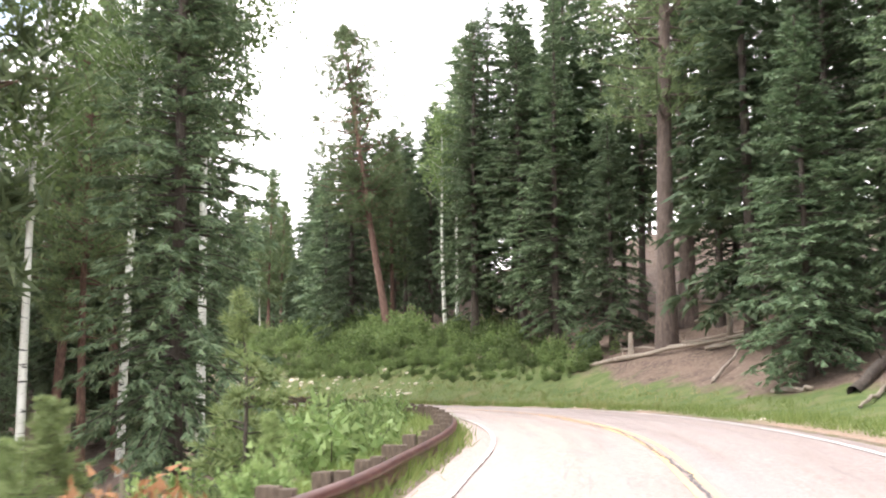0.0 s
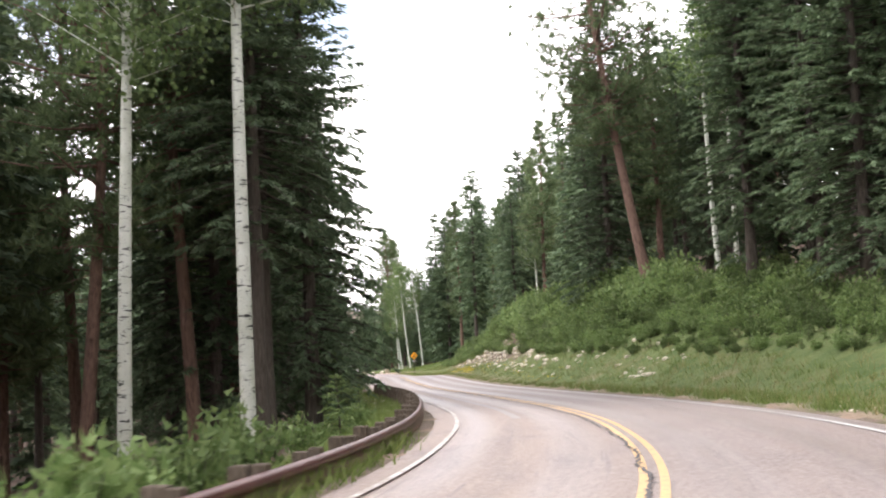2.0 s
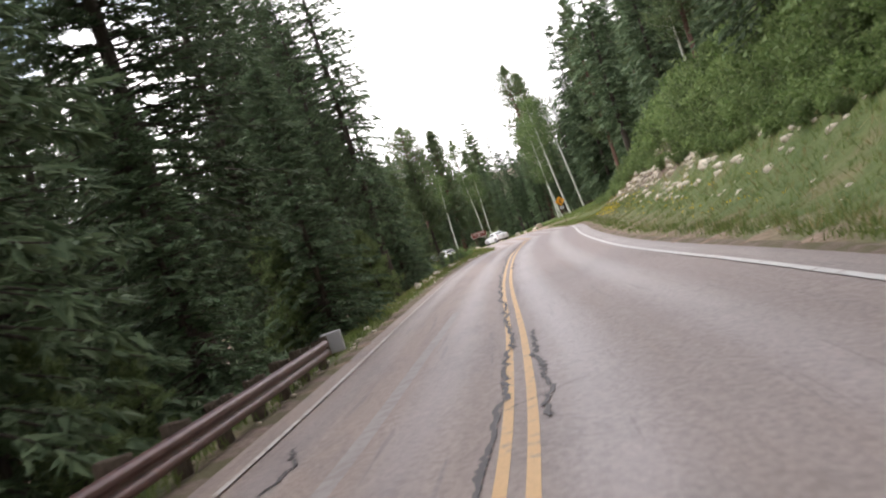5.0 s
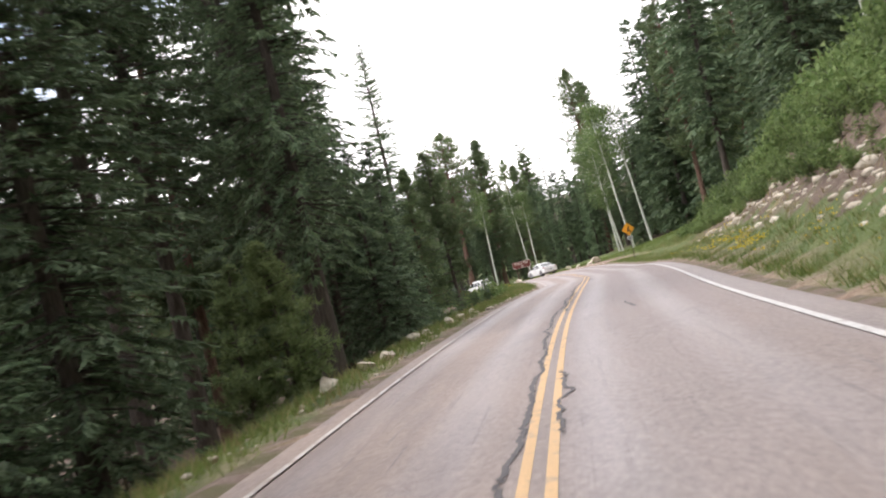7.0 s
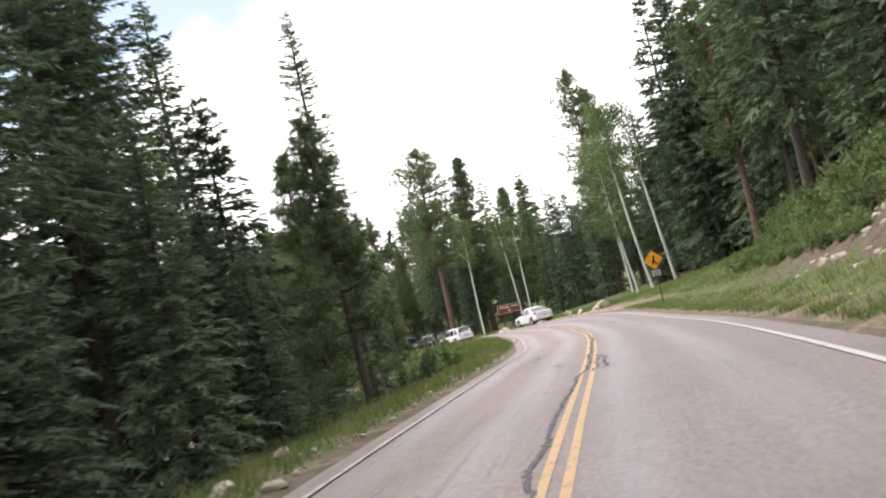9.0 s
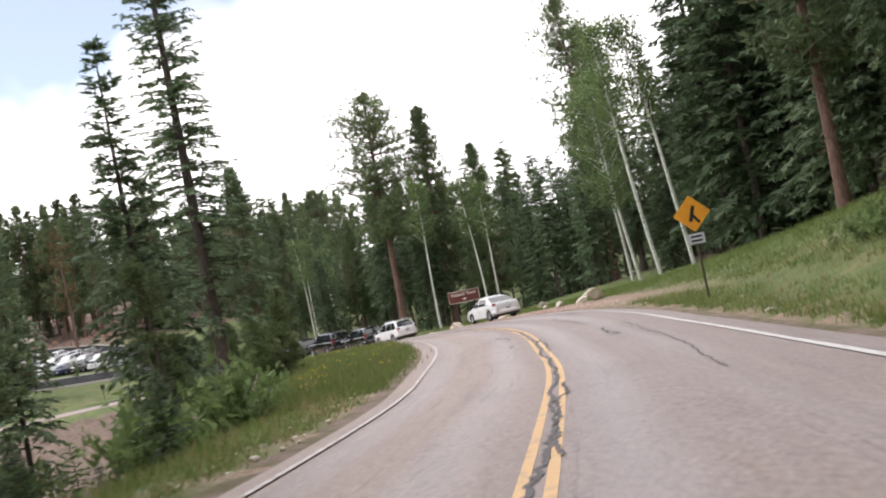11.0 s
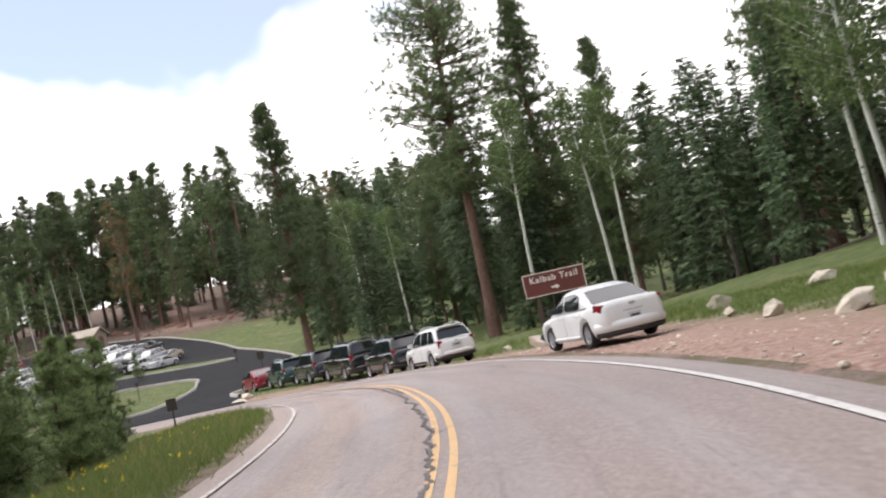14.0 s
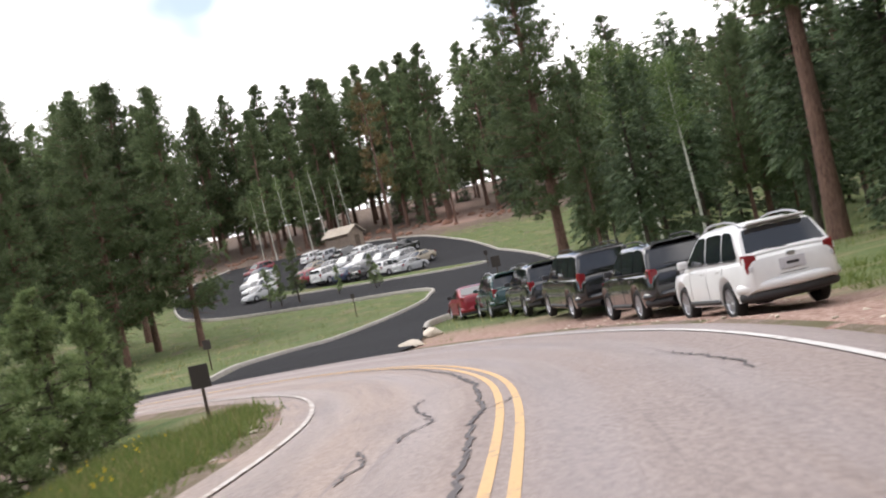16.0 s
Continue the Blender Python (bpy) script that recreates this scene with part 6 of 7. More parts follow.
LOT_ROWS = [
    # from, to, number, heading
    ((-168.5, 255.2), (-183.5, 251.8), 6, 15), ((-173.5, 260.0), (-191.0, 256.5), 7, 195),
    ((-185.5, 266.5), (-201.0, 262.8), 6, 15), ((-183.0, 244.6), (-205.0, 256.3), 6, 195),
]
CAR_LIFT = 0.13
lot_rng = np.random.RandomState(3)
used_first, lot_count = set(), -1
for (ax, ay), (bx, by), n, heading in LOT_ROWS:
    for i in range(n):
        u = i / (n - 1)
        lot_count += 1
        j = lot_count % 8 if lot_count < 8 else [0, 1, 2, 3, 4, 5, 6, 7, 2, 3, 0, 7, 2][lot_rng.randint(13)]
        first = j not in used_first
        used_first.add(j)
        tagged(park(LOT_KINDS[j], ax + (bx - ax) * u, ay + (by - ay) * u, heading + lot_rng.uniform(-3, 3), first), group=LOT_GROUP)


# ---- the parking area ----
LOT_LEFT = [(-117.5, 203.6), (-114.2, 206.6), (-119.2, 212.9), (-121.7, 217.6), (-127.6, 224.8), (-134.4, 231.7), (-140.5, 237.0), (-143.5, 239.6), (-148.0, 240.4),
            (-157.7, 236.9), (-172.0, 234.0), (-190.0, 237.5), (-212.0, 248.0), (-226.0, 262.0)]
LOT_RIGHT = [(-100.5, 207.8), (-106.3, 212.5), (-113.0, 217.7), (-119.5, 225.9), (-129.0, 238.0), (-138.2, 248.3), (-146.0, 254.0), (-157.0, 260.6),
             (-169.4, 267.2), (-178.0, 271.3), (-185.0, 274.0), (-197.6, 277.9), (-208.0, 278.5), (-217.0, 277.0)]


def path_points(points, n):
    p = catmull([(x, y, 0) for x, y in points], 10)
    d = np.r_[0, np.cumsum(np.linalg.norm(np.diff(p[:, :2], axis=0), axis=1))]
    s = np.linspace(0, d[-1], n)
    return np.stack([np.interp(s, d, p[:, 0]), np.interp(s, d, p[:, 1])], 1)


def matched(points, per):
    return catmull([(x, y, 0) for x, y in points], per)[:, :2]


la, lb = matched(LOT_LEFT, 9), matched(LOT_RIGHT, 9)
cols = np.linspace(0, 1, 26)
grid = la[:, None] * (1 - cols)[None, :, None] + lb[:, None] * cols[None, :, None]
gz = ground(grid[..., 0].ravel(), grid[..., 1].ravel()) + 0.1
w = len(cols)
gi = (np.arange(len(la) - 1)[:, None] * w + np.arange(w - 1)[None]).ravel()
lot = put("parking_lot", quick_mesh("parking_lot", np.concatenate([grid.reshape(-1, 2), gz[:, None]], 1), np.stack([gi, gi + 1, gi + w + 1, gi + w], 1), M_LOT),
          label="dark new asphalt access road and parking lot", category="parking lot", kind="structure")


def curb(points, parent, n=120):
    p = path_points(points, n)
    z = ground(p[:, 0], p[:, 1])
    t = np.gradient(p, axis=0)
    t /= np.linalg.norm(t, axis=1)[:, None]
    nr = np.stack([t[:, 1], -t[:, 0]], 1)
    prof = [(-0.11, -0.1), (-0.11, 0.25), (-0.08, 0.28), (0.08, 0.28), (0.11, 0.25), (0.11, -0.1)]
    v = np.stack([np.concatenate([p + nr * o, (z + h)[:, None]], 1) for o, h in prof], 1).reshape(-1, 3)
    k = len(prof)
    i = (np.arange(n - 1)[:, None] * k + np.arange(k - 1)[None]).ravel()
    put("curb", quick_mesh("curb", v, np.stack([i, i + 1, i + k + 1, i + k], 1), M_CURB), parent, label="pale concrete curb")


curb(LOT_LEFT[1:], lot)
curb(LOT_RIGHT[1:], lot)

# the grassy median between the lanes
ISLAND = [(-154.8, 254.6), (-157.5, 254.9), (-166.0, 252.6), (-178.0, 248.6), (-186.0, 246.0), (-187.0, 244.6), (-180.0, 245.4), (-166.0, 249.3), (-156.5, 252.6), (-154.8, 254.6)]


def island():
    ring = path_points(ISLAND, 60)
    mid = ring.mean(0)
    rings = [ring, mid + (ring - mid) * 0.9, mid + (ring - mid) * 0.45]
    v = np.concatenate([np.concatenate([r, (ground(r[:, 0], r[:, 1]) + h)[:, None]], 1) for r, h in zip(rings, (0.24, 0.3, 0.42))])
    n = len(ring)
    q = [(a * n + j, a * n + (j + 1) % n, (a + 1) * n + (j + 1) % n, (a + 1) * n + j) for a in (0, 1) for j in range(n)]
    me = quick_mesh("median", v, q, M_GROUND, True)
    a = me.attributes.new("green", "FLOAT", "POINT")
    a.data.foreach_set("value", np.full(len(v), 0.9, np.float32))
    put("median", me, lot, label="low grassy island")
    curb(ISLAND, lot, 90)


island()


def kiosk():
    e = tagged(new("restroom_hut"), "small tan restroom hut with a pale gabled roof", "hut")
    wall = material("tan stucco", (0.3, 0.24, 0.19), 0.9)
    roof = material("pale roof shingles", (0.46, 0.4, 0.33), 0.85)
    wire(roof, blend(roof, spots(roof, 2, 0.3, 0.7, 6), (0.5, 0.44, 0.36), (0.38, 0.32, 0.26)), base(roof).inputs["Base Color"])
    wire(wall, blend(wall, spots(wall, 2, 0.3, 0.7, 6), (0.32, 0.25, 0.2), (0.23, 0.18, 0.14)), base(wall).inputs["Base Color"])
    bm = bmesh.new()
    lo = [bm.verts.new(p) for p in ((-2.2, -1.6, -0.6), (2.2, -1.6, -0.6), (2.2, 1.6, -0.6), (-2.2, 1.6, -0.6))]
    hi = [bm.verts.new(p) for p in ((-2.2, -1.6, 2.3), (2.2, -1.6, 2.3), (2.2, 1.6, 2.3), (-2.2, 1.6, 2.3))]
    gable = [bm.verts.new((x, 0, 3.3)) for x in (-2.2, 2.2)]
    for f in ((lo[0], lo[1], hi[1], hi[0]), (lo[2], lo[3], hi[3], hi[2]), (lo[1], lo[2], hi[2], gable[1], hi[1]), (lo[3], lo[0], hi[0], gable[0], hi[3])):
        bm.faces.new(f)
    bmesh.ops.recalc_face_normals(bm, faces=bm.faces)
    part("wall", bm, wall, e)
    for side in (1, -1):
        bm = box(bmesh.new(), (5.2, 2.3, 0.14), (0, 0, 0), bevel=0.03)
        o = part("roof", bm, roof, e)
        o.matrix_basis = pose(0, side * 0.98, 2.86, -side * 32, 0, 0)
    bm = box(bmesh.new(), (0.06, 0.95, 2.0), (0, 0, 0), bevel=0.02)
    o = part("door", bm, M_TIMBER, e, "dark brown door")
    o.matrix_basis = pose(2.22, 0.2, 1.0)
    bm = lathe([(0.0, -0.5), (0.16, -0.5), (0.16, 0.5), (0.0, 0.5)], 12)
    o = part("vent_pipe", bm, M_TIMBER, e, "dark vent stack")
    o.matrix_basis = pose(1.4, 0.9, 3.3, 90, 0, 0)
    x, y = -205.5, 270.5
    e.matrix_basis = pose(x, y, ground_at(x, y) + 0.1, 0, 0, 18)


kiosk()


# ---- signs ----
M_SIGNBROWN = material("brown sign face", (0.14, 0.035, 0.025), 0.5)
wire(M_SIGNBROWN, blend(M_SIGNBROWN, spots(M_SIGNBROWN, 3, 0.3, 0.8), (0.15, 0.036, 0.026), (0.11, 0.03, 0.022)), base(M_SIGNBROWN).inputs["Base Color"])
M_LETTER = material("cream lettering", (0.75, 0.72, 0.65), 0.5)
M_SIGNYELLOW = material("orange-yellow sign face", (0.85, 0.36, 0.02), 0.45)
wire(M_SIGNYELLOW, blend(M_SIGNYELLOW, spots(M_SIGNYELLOW, 4, 0.3, 0.8), (0.87, 0.38, 0.02), (0.75, 0.3, 0.02)), base(M_SIGNYELLOW).inputs["Base Color"])
M_SIGNBACK = material("dark sign back", (0.045, 0.035, 0.03), 0.6)
M_INK = material("black sign ink", (0.012, 0.012, 0.012), 0.5)
M_POST = bark("dark wooden post", (0.05, 0.035, 0.025), (0.13, 0.09, 0.06))


def lettering(text, size, parent, at, bold=0.0):
    c = bpy.data.curves.new("lettering", "FONT")
    c.body, c.size, c.align_x, c.align_y, c.extrude, c.offset = text, size, "CENTER", "CENTER", 0.004, bold
    c.space_character = 1.12
    c.materials.append(M_LETTER)
    o = new("lettering", c)
    o.parent = parent
    o.matrix_basis = at
    return o


def trail_sign():
    e = tagged(new("trail_sign"), "brown wooden trail sign with cream lettering on posts", "sign")
    wdt, hgt, low = 2.25, 0.86, 1.55
    board = part("board", box(bmesh.new(), (wdt, 0.05, hgt), (0, 0, low + hgt / 2), bevel=0.012), M_SIGNBROWN, e, "reddish brown board")
    bm = bmesh.new()
    for z in (low + 0.025, low + hgt - 0.025):
        box(bm, (wdt - 0.02, 0.012, 0.03), (0, -0.031, z))
    for x in (-wdt / 2 + 0.025, wdt / 2 - 0.025):
        box(bm, (0.03, 0.012, hgt - 0.1), (x, -0.031, low + hgt / 2))
    part("border", bm, M_LETTER, e, "cream painted border")
    lettering("Kaibab Trail", 0.32, e, pose(0, -0.028, low + 0.6, 90, 0, 0), 0.006)
    bm = bmesh.new()
    box(bm, (0.16, 0.01, 0.07), (-0.06, 0, 0))
    v = [bm.verts.new(p) for p in ((0.02, 0.005, 0.1), (0.16, 0.005, 0), (0.02, 0.005, -0.1), (0.02, -0.005, 0.1), (0.16, -0.005, 0), (0.02, -0.005, -0.1))]
    for f in ((0, 1, 2), (5, 4, 3), (0, 3, 4, 1), (1, 4, 5, 2), (2, 5, 3, 0)):
        bm.faces.new([v[i] for i in f])
    bmesh.ops.recalc_face_normals(bm, faces=bm.faces)
    o = part("arrow", bm, M_LETTER, e, "cream painted arrow")
    o.matrix_basis = pose(0, -0.031, low + 0.25)
    for x in (-0.7, 0.7):
        o = part("post", box(bmesh.new(), (0.15, 0.15, 2.4), (x, 0.11, 0.9), bevel=0.015), M_POST, e, "dark wooden post")
    e.matrix_basis = pose(-76.5, 202.3, ground_at(-76.5, 202.3) + 0.2, 0, 0, 33)


trail_sign()


def warning_sign():
    e = tagged(new("warning_sign"), "orange-yellow diamond warning sign on a thin post", "sign")
    part("post", box(bmesh.new(), (0.06, 0.06, 2.9), (0, 0.05, 1.2), bevel=0.008), M_POST, e, "dark post")
    bm = box(bmesh.new(), (0.76, 0.012, 0.76), (0, 0, 0), pose(0, 0, 0, 0, 45, 0))
    o = part("panel", bm, M_SIGNYELLOW, e, "orange-yellow diamond panel")
    o.matrix_basis = pose(0, 0, 2.3)
    bm = bmesh.new()
    box(bm, (0.1, 0.008, 0.46), (0.0, 0, 0.0), pose(0, 0, 0, 0, 18, 0), bevel=0.003)
    box(bm, (0.08, 0.008, 0.3), (0.09, 0, -0.16), pose(0, 0, 0, 0, -35, 0), bevel=0.003)
    q = part("symbol", bm, M_INK, e, "black painted bars")
    q.matrix_basis = pose(0, -0.012, 2.3)
    bm = box(bmesh.new(), (0.46, 0.012, 0.3), (0, 0, 0), bevel=0.004)
    o = part("plaque", bm, M_PLATE, e, "small pale plaque")
    o.matrix_basis = pose(0, 0, 1.58)
    bm = bmesh.new()
    for k in range(2):
        box(bm, (0.32, 0.008, 0.05), (0, 0, 0.06 - 0.12 * k))
    q = part("plaque_mark", bm, M_INK, e, "dark bars")
    q.matrix_basis = pose(0, -0.009, 1.58)
    x, y = -47.2, 164.2
    e.matrix_basis = pose(x, y, 0.3 - 2.3, 0, 0, 28)


warning_sign()


def marker_sign(x, y, heading, high=1.55, wide=0.42, lean=0.0):
    e = tagged(new("road_sign"), "small road sign seen from its dark back on a wooden post", "sign")
    part("post", box(bmesh.new(), (0.065, 0.065, high + 0.3), (0, 0, high / 2 - 0.15), bevel=0.01), M_POST, e, "dark wooden post")
    part("panel", box(bmesh.new(), (wide, 0.015, wide * 1.2), (0, -0.055, high - wide * 0.45), bevel=0.006), M_SIGNBACK, e, "dark panel")
    e.matrix_basis = pose(x, y, ground_at(x, y), 0, lean, heading)
    return e


marker_sign(-93.4, 197.7, 55, 1.25, 0.42)
marker_sign(-124.1, 211.4, 60, 1.5, 0.4)
marker_sign(-124.6, 231.3, 55, 2.3, 0.55)
marker_sign(-140.7, 230.5, 50, 1.7, 0.3)
marker_sign(-150.0, 250.8, 50, 1.6, 0.35)


# ---- rocks and fallen wood ----
def boulder(x, y, size, seed, sink=0.25, label="pale weathered limestone boulder"):
    rng = np.random.RandomState(seed)
    bm = bmesh.new()
    bmesh.ops.create_icosphere(bm, subdivisions=3, radius=0.5)
    cuts = [(unit(rng.normal(0, 1, 3)), rng.uniform(0.17, 0.36)) for _ in range(17)]
    for v in bm.verts:
        p = np.array(v.co)
        for n, d in cuts:
            over = p @ n - d
            if over > 0:
                p = p - n * over * 0.97
        p = p * (1 + 0.07 * noise.noise(Vector(p * 5) + Vector((seed * 3.1, 0, 0))))
        v.co = Vector(p * np.array(size))
    me = bpy.data.meshes.new("boulder")
    bm.to_mesh(me)
    bm.free()
    me.materials.append(M_ROCK)
    s, lat, zc = (float(v[0]) for v in road_frame(x, y))
    return put("boulder", me, None, pose(x, y, ground_at(x, y) + size[2] * (0.46 - sink), 0, 0, rng.rand() * 360), label=label, category="boulder")


BOULDERS = [(-59.9, 186.4, 1.9, 1.3, 1.0), (-61.3, 187.6, 1.1, 0.8, 0.7), (-63.9, 190.5, 0.8, 0.65, 0.6), (-66.0, 193.0, 0.6, 0.5, 0.5), (-68.3, 197.6, 1.5, 1.1, 1.0),
            (-72.0, 199.0, 1.3, 1.0, 0.8), (-76.2, 200.2, 1.3, 1.1, 1.0), (-78.3, 203.2, 0.9, 0.7, 0.6), (-73.8, 203.2, 1.9, 0.9, 0.6), (-79.6, 206.0, 1.2, 0.9, 0.6),
            (-66.0, 199.5, 1.4, 1.0, 0.8), (-102.6, 209.2, 1.3, 0.8, 0.7), (-104.6, 211.6, 1.4, 0.9, 0.6), (-26.6, 94.7, 0.5, 0.42, 0.5), (-27.9, 97.7, 0.55, 0.45, 0.45),
            (-28.5, 99.4, 0.7, 0.45, 0.42), (-31.0, 104.6, 0.6, 0.45, 0.4), (-32.0, 106.8, 0.55, 0.42, 0.36), (-32.9, 109.8, 0.62, 0.45, 0.42), (-34.2, 112.7, 0.6, 0.4, 0.42), (-35.8, 116.4, 0.55, 0.42, 0.36), (-39.2, 121.6, 0.8, 0.5, 0.36),
            (-82.9, 207.6, 0.7, 0.55, 0.5), (-110.0, 222.0, 1.3, 0.8, 0.6), (-114.0, 227.0, 1.5, 0.8, 0.6), (-118.0, 231.5, 1.6, 0.9, 0.6), (-106.5, 212.9, 1.0, 0.7, 0.5)]
for i, (x, y, a, b, c) in enumerate(BOULDERS):
    boulder(x, y, (a, b, c), 100 + i)


def loose_stones(name, label, places, size, mat, seed):
    """Many small angular stones in one object."""
    rng = np.random.RandomState(seed)
    bm = bmesh.new()
    bmesh.ops.create_icosphere(bm, subdivisions=1, radius=0.5)
    v0 = np.array([v.co for v in bm.verts])
    f0 = np.array([[v.index for v in f.verts] for f in bm.faces])
    bm.free()
    vs, fs = [], []
    for k, (x, y, z) in enumerate(places):
        q = np.linalg.qr(rng.normal(0, 1, (3, 3)))[0]
        sc = size * rng.lognormal(0, 0.45) * np.array([1.0, rng.uniform(0.6, 1), rng.uniform(0.35, 0.7)])
        v = (v0 * (1 + rng.normal(0, 0.13, (len(v0), 1)))) @ q * sc
        vs.append(v + np.array([x, y, z]))
        fs.append(f0 + k * len(v0))
    put(name, quick_mesh(name, np.concatenate(vs), np.concatenate(fs), mat), label=label, category="stones", kind="stuff")


def on_road_side(n, s0, s1, l0, l1, rng, power=1.0):
    out = []
    for _ in range(n):
        p, t, nr = along(rng.uniform(s0, s1))
        l = l0 + (l1 - l0) * rng.rand() ** power
        x, y = p[0] + nr[0] * l, p[1] + nr[1] * l
        out.append((x, y, ground_at(x, y)))
    return out


st = np.random.RandomState(8)
loose_stones("bank_stones", "pale broken limestone lying on the cut bank", on_road_side(260, 68, 150, 6.4, 9.4, st) + on_road_side(70, 96, 130, 6.5, 9, st), 0.3, M_ROCK, 1)
loose_stones("verge_stones", "small pale stones along the road edge", on_road_side(240, 5, 225, 4.5, 6.0, st) + on_road_side(320, 60, 225, -4.6, -3.5, st), 0.1, M_ROCK, 2)
loose_stones("gravel_stones", "scattered gravel on the pull-out", on_road_side(500, 180, 236, 4.0, 8.0, st), 0.06, M_ROCK, 3)
M_REDROCK = bark("red sandstone", (0.22, 0.1, 0.065), (0.42, 0.24, 0.17), (1, 1, 2))
red = []
for _ in range(260):
    d, a = st.uniform(132, 158), st.uniform(-75, 35)
    x, y = -98 - 0.83 * d + 0.557 * a, 206 + 0.557 * d + 0.83 * a
    red.append((x, y, ground_at(x, y) + 0.1))
loose_stones("red_rubble", "reddish sandstone rubble on the slope", red, 0.8, M_REDROCK, 4)


def log(a, b, r, label, mat=None, twigs=0, seed=0):
    """A fallen trunk from a to b, with broken branch stubs."""
    rng = np.random.RandomState(seed)
    a, b = np.array(a, float), np.array(b, float)
    u = np.linspace(0, 1, 9)[:, None]
    pts = a * (1 - u) + b * u + rng.normal(0, 0.03, (9, 3))
    pieces = [tube(pts, r * (1 - 0.45 * u[:, 0]), 9)]
    cap = len(pieces[0][0])
    if twigs:
        k = rng.rand(twigs)
        p0 = a * (1 - k[:, None]) + b * k[:, None]
        d = unit(rng.normal(0, 1, (twigs, 3)) + np.array([0, 0, 0.6]))
        pieces.append(sticks(p0, p0 + d * rng.uniform(0.3, 0.9, twigs)[:, None], np.full(twigs, r * 0.2), 4))
    v, q = join(pieces)
    return put("fallen_log", quick_mesh("fallen_log", v, q, mat or M_DEADWOOD, True), label=label, category="log")


def on_ground(x, y, up=0.15):
    return (x, y, ground_at(x, y) + up)


log(on_ground(6.8, 57.6, 0.05), on_ground(14.6, 48.0, 0.75), 0.14, "long bleached fallen log propped on the bank", twigs=8, seed=1)
log(on_ground(12.0, 51.0, 0.15), on_ground(14.2, 46.9, 0.55), 0.1, "bleached log lying on another", seed=2)
log(on_ground(10.7, 44.7, 0.05), on_ground(12.6, 47.4, 0.55), 0.09, "short pale log propped against a longer one", seed=3)
log(on_ground(11.5, 39.3, 0.1), on_ground(12.3, 37.4, 0.1), 0.12, "short fallen log in the grass", seed=10)
log(on_ground(12.7, 34.8, 0.1), on_ground(17.0, 39.5, 0.5), 0.22, "dark fallen log under spruces", M_BARK, 6, 4)
log(on_ground(13.6, 33.9, 0.1), on_ground(11.9, 32.2, 0.1), 0.09, "broken pale branchwood beside the grass", twigs=4, seed=11)
log(on_ground(14.4, 66.9, 0.15), on_ground(16.9, 63.2, 0.2), 0.13, "thin fallen log on needle litter", seed=5)
log(on_ground(13.1, 60.1, 0.15), on_ground(15.0, 57.0, 0.35), 0.11, "thin fallen log on needle litter", seed=6)
log(on_ground(11.5, 54.0, 0.1), on_ground(15.5, 52.5, 0.2), 0.08, "thin bleached pole on needle litter", twigs=5, seed=12)
log(on_ground(9.0, 57.5, 0.1), on_ground(12.6, 50.2, 0.25), 0.07, "thin bleached pole on needle litter", twigs=5, seed=13)
log(on_ground(2.0, 69.0, 0.1), on_ground(5.0, 66.0, 0.2), 0.08, "thin bleached pole on needle litter", twigs=3, seed=14)


def stump(x, y, h, r, seed):
    rng = np.random.RandomState(seed)
    n = 14
    a = np.arange(n) / n * 2 * np.pi
    rings = []
    for z, k in ((-0.2, 1.5), (0.1, 1.2), (h * 0.5, 1.0), (h, 0.95)):
        zz = z + (rng.uniform(-0.12, 0.18, n) if z == h else 0)
        rings.append(np.stack([np.cos(a) * r * k * rng.uniform(0.9, 1.1, n), np.sin(a) * r * k * rng.uniform(0.9, 1.1, n), np.broadcast_to(zz, n)], 1))
    bm = loft([[tuple(p) for p in ring] for ring in rings])
    me = bpy.data.meshes.new("tree_stump")
    bm.to_mesh(me)
    bm.free()
    me.materials.append(M_DEADWOOD)
    return put("tree_stump", me, None, pose(x, y, ground_at(x, y)), "bleached broken tree stump on the bank", "stump")


stump(9.4, 56.0, 0.95, 0.13, 1)
stump(13.3, 51.8, 1.3, 0.14, 2)
stump(-19.6, 121.5, 0.7, 0.2, 3)
log(on_ground(-71.5, 172.0, 0.05), (-77.2, 180.0, -2.45), 0.08, "thin bleached dead pole leaning in the grass", twigs=7, seed=7)
log(on_ground(-16.2, 72.6, 0.12), on_ground(-18.8, 76.4, 0.12), 0.12, "pale fallen log beside the road", seed=8)
log(on_ground(-52.6, 140.0, 0.1), on_ground(-54.0, 143.5, 0.7), 0.1, "bleached fallen branchwood among trees", twigs=6, seed=9)


# ---- grass ----
def grass(name, label, places, h, mat, seed, blades=8, spread=0.13, lift=-0.03, wide=0.0):
    rng = np.random.RandomState(seed)
    p = np.repeat(np.array(places), blades, 0)
    n = len(p)
    p = p + np.concatenate([rng.normal(0, spread, (n, 2)), np.full((n, 1), lift)], 1)
    d = unit(np.concatenate([rng.normal(0, 0.5, (n, 2)), np.ones((n, 1))], 1))
    l = h * rng.uniform(0.5, 1.25, n)
    side = unit(np.cross(d, unit(rng.normal(0, 1, (n, 3))))) * (wide or 0.007 + 0.014 * h)
    v = np.stack([p - side, p + side, p + d * l[:, None]], 1).reshape(-1, 3)
    put(name, quick_mesh(name, v, np.arange(len(v)).reshape(-1, 3), mat), label=label, category="grass", kind="stuff")


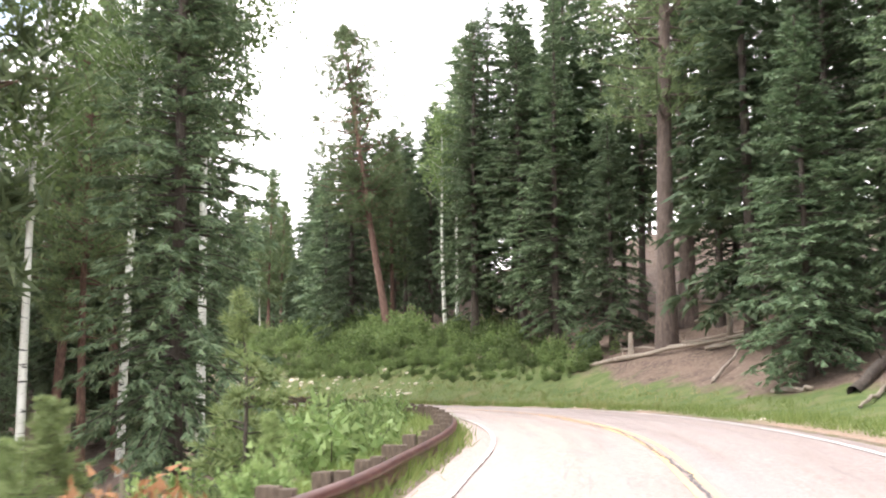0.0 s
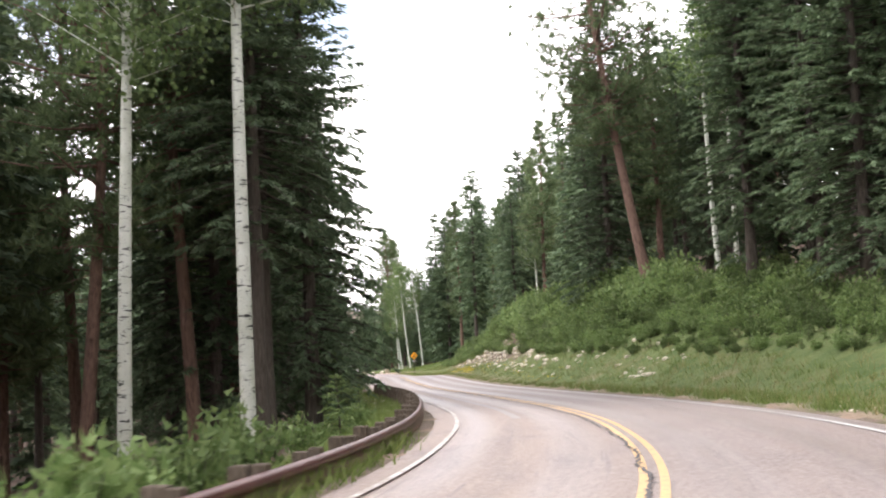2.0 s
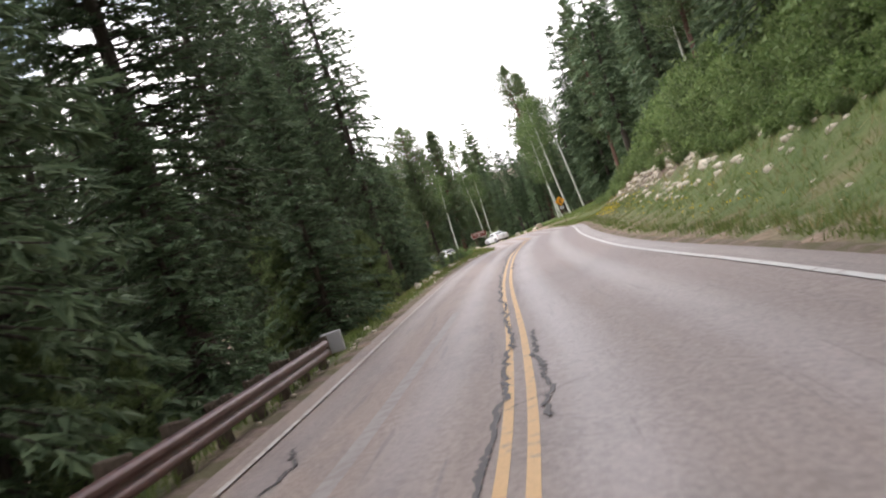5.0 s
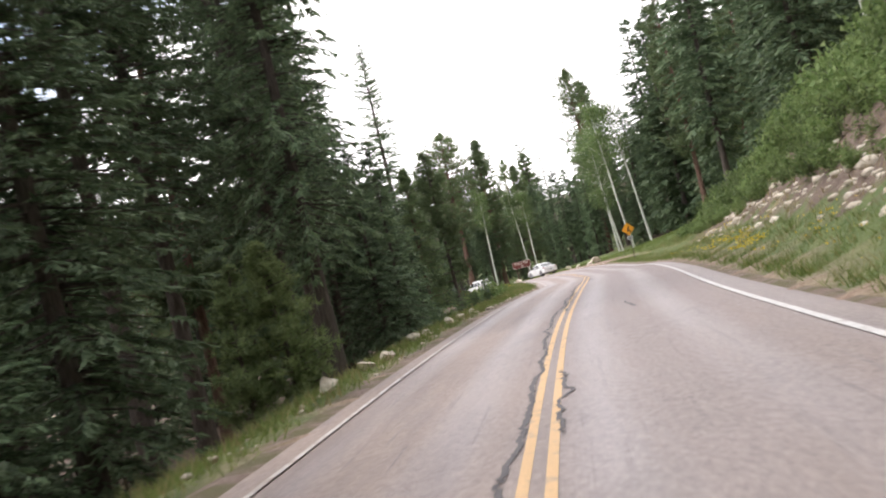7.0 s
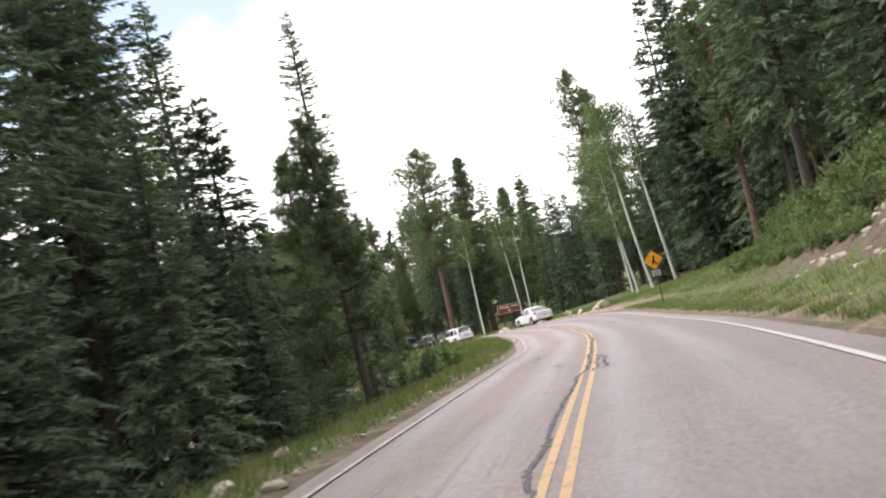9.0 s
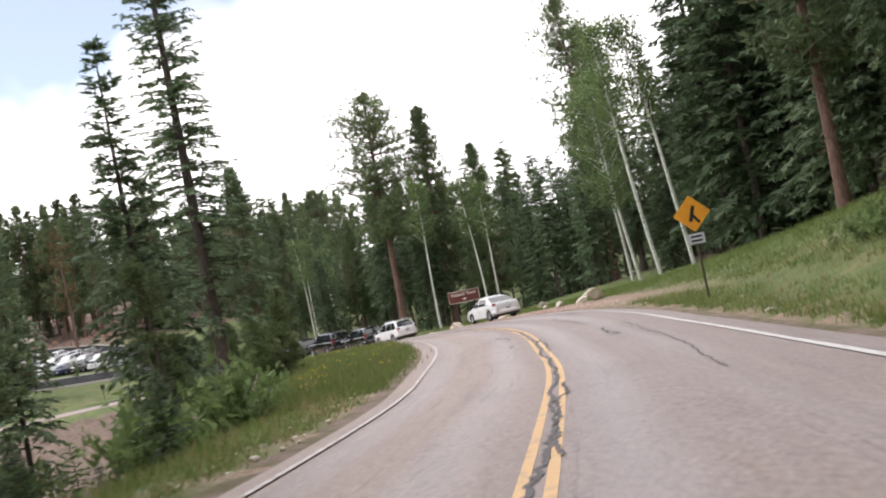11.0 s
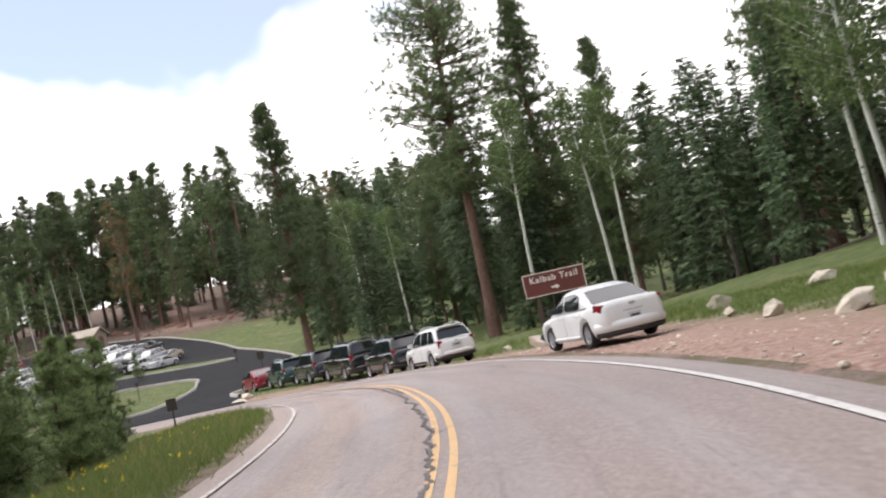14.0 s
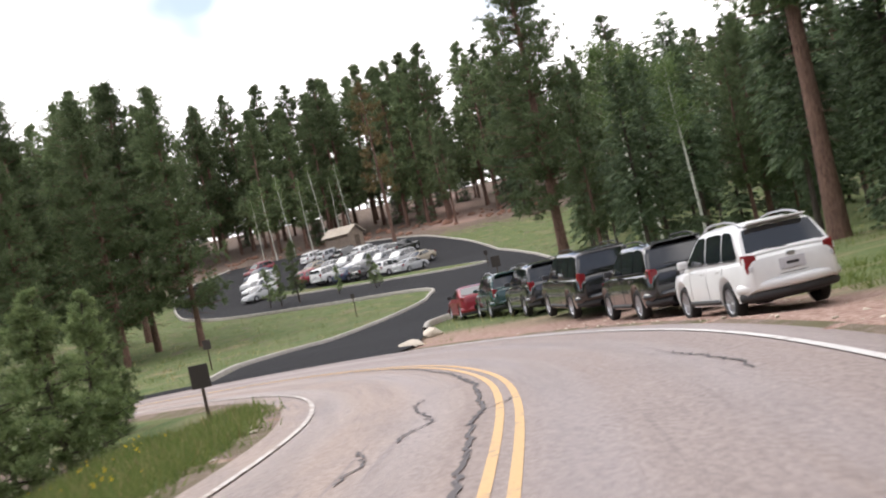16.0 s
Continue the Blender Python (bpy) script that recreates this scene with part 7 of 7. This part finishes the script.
gr = np.random.RandomState(12)
grass("verge_grass", "green grass along the uphill verge", on_road_side(3400, 8, 96, 4.5, 9.0, gr, 1.3) + on_road_side(2200, 96, 182, 4.5, 6.8, gr, 1.3), 0.28, M_GRASS, 1)
grass("verge_grass", "green grass below the road edge", on_road_side(4600, 8, 218, -6.5, -3.75, gr, 0.8) + on_road_side(700, 4, 40, -3.72, -3.42, gr), 0.26, M_GRASS, 2)
grass("dry_grass", "dry yellowish grass on the verges", on_road_side(2200, 40, 180, 4.6, 9.5, gr) + on_road_side(1900, 90, 230, -8.0, -3.8, gr), 0.34, M_DRY, 3, 4)
grass("tall_grass", "tall green grass inside the bend", on_road_side(6200, 165, 232, -8.5, -3.65, gr, 0.95), 0.3, M_GRASS, 4, 11, 0.2)
grass("seed_heads", "brown seeding grass inside the bend", on_road_side(260, 160, 232, -8.0, -4.0, gr, 0.8), 0.32, M_SEED, 9, 6, 0.2)
grass("dry_grass", "dry yellow grass inside the bend", on_road_side(360, 168, 234, -7.5, -3.8, gr, 0.9), 0.28, M_DRY, 10, 6, 0.2)
grass("flowers", "yellow wildflowers in the grass", on_road_side(60, 78, 150, 5.2, 7.0, gr) + on_road_side(34, 117.5, 119.5, 5.2, 6.0, gr) + on_road_side(26, 122.5, 124.5, 5.6, 6.4, gr) + on_road_side(20, 127.5, 129, 5.2, 6.0, gr) + on_road_side(60, 165, 232, -8, -4.2, gr), 0.08, M_FLOWER, 5, 5, 0.25, 0.2, 0.022)
grass("shoulder_grass", "grass behind the boulders", on_road_side(5200, 160, 232, 7.8, 17.0, gr), 0.32, M_GRASS, 6)


def inside(x, y, ring):
    hit_, k = False, len(ring)
    for i in range(k):
        (ax, ay), (bx, by) = ring[i], ring[i - 1]
        if (ay > y) != (by > y) and x < (bx - ax) * (y - ay) / (by - ay) + ax:
            hit_ = not hit_
    return hit_


RING = [tuple(p) for p in la[::3]] + [tuple(p) for p in lb[::-3]]
lawn = []
while len(lawn) < 5200:
    d, a = gr.uniform(4, 135), gr.uniform(-48, 48)
    x, y = -98 - 0.83 * d + 0.557 * a, 206 + 0.557 * d + 0.83 * a
    if float(road_frame(x, y)[1][0]) > 5 and not inside(x, y, RING):
        lawn.append((x, y, ground_at(x, y)))
grass("lawn_grass", "rough green grass beside the access road", lawn[:4000], 0.34, M_GRASS, 7, 6, 0.25)
grass("dry_grass", "dry straw-coloured grass beside the access road", lawn[4000:], 0.38, M_DRY, 8, 5, 0.25)
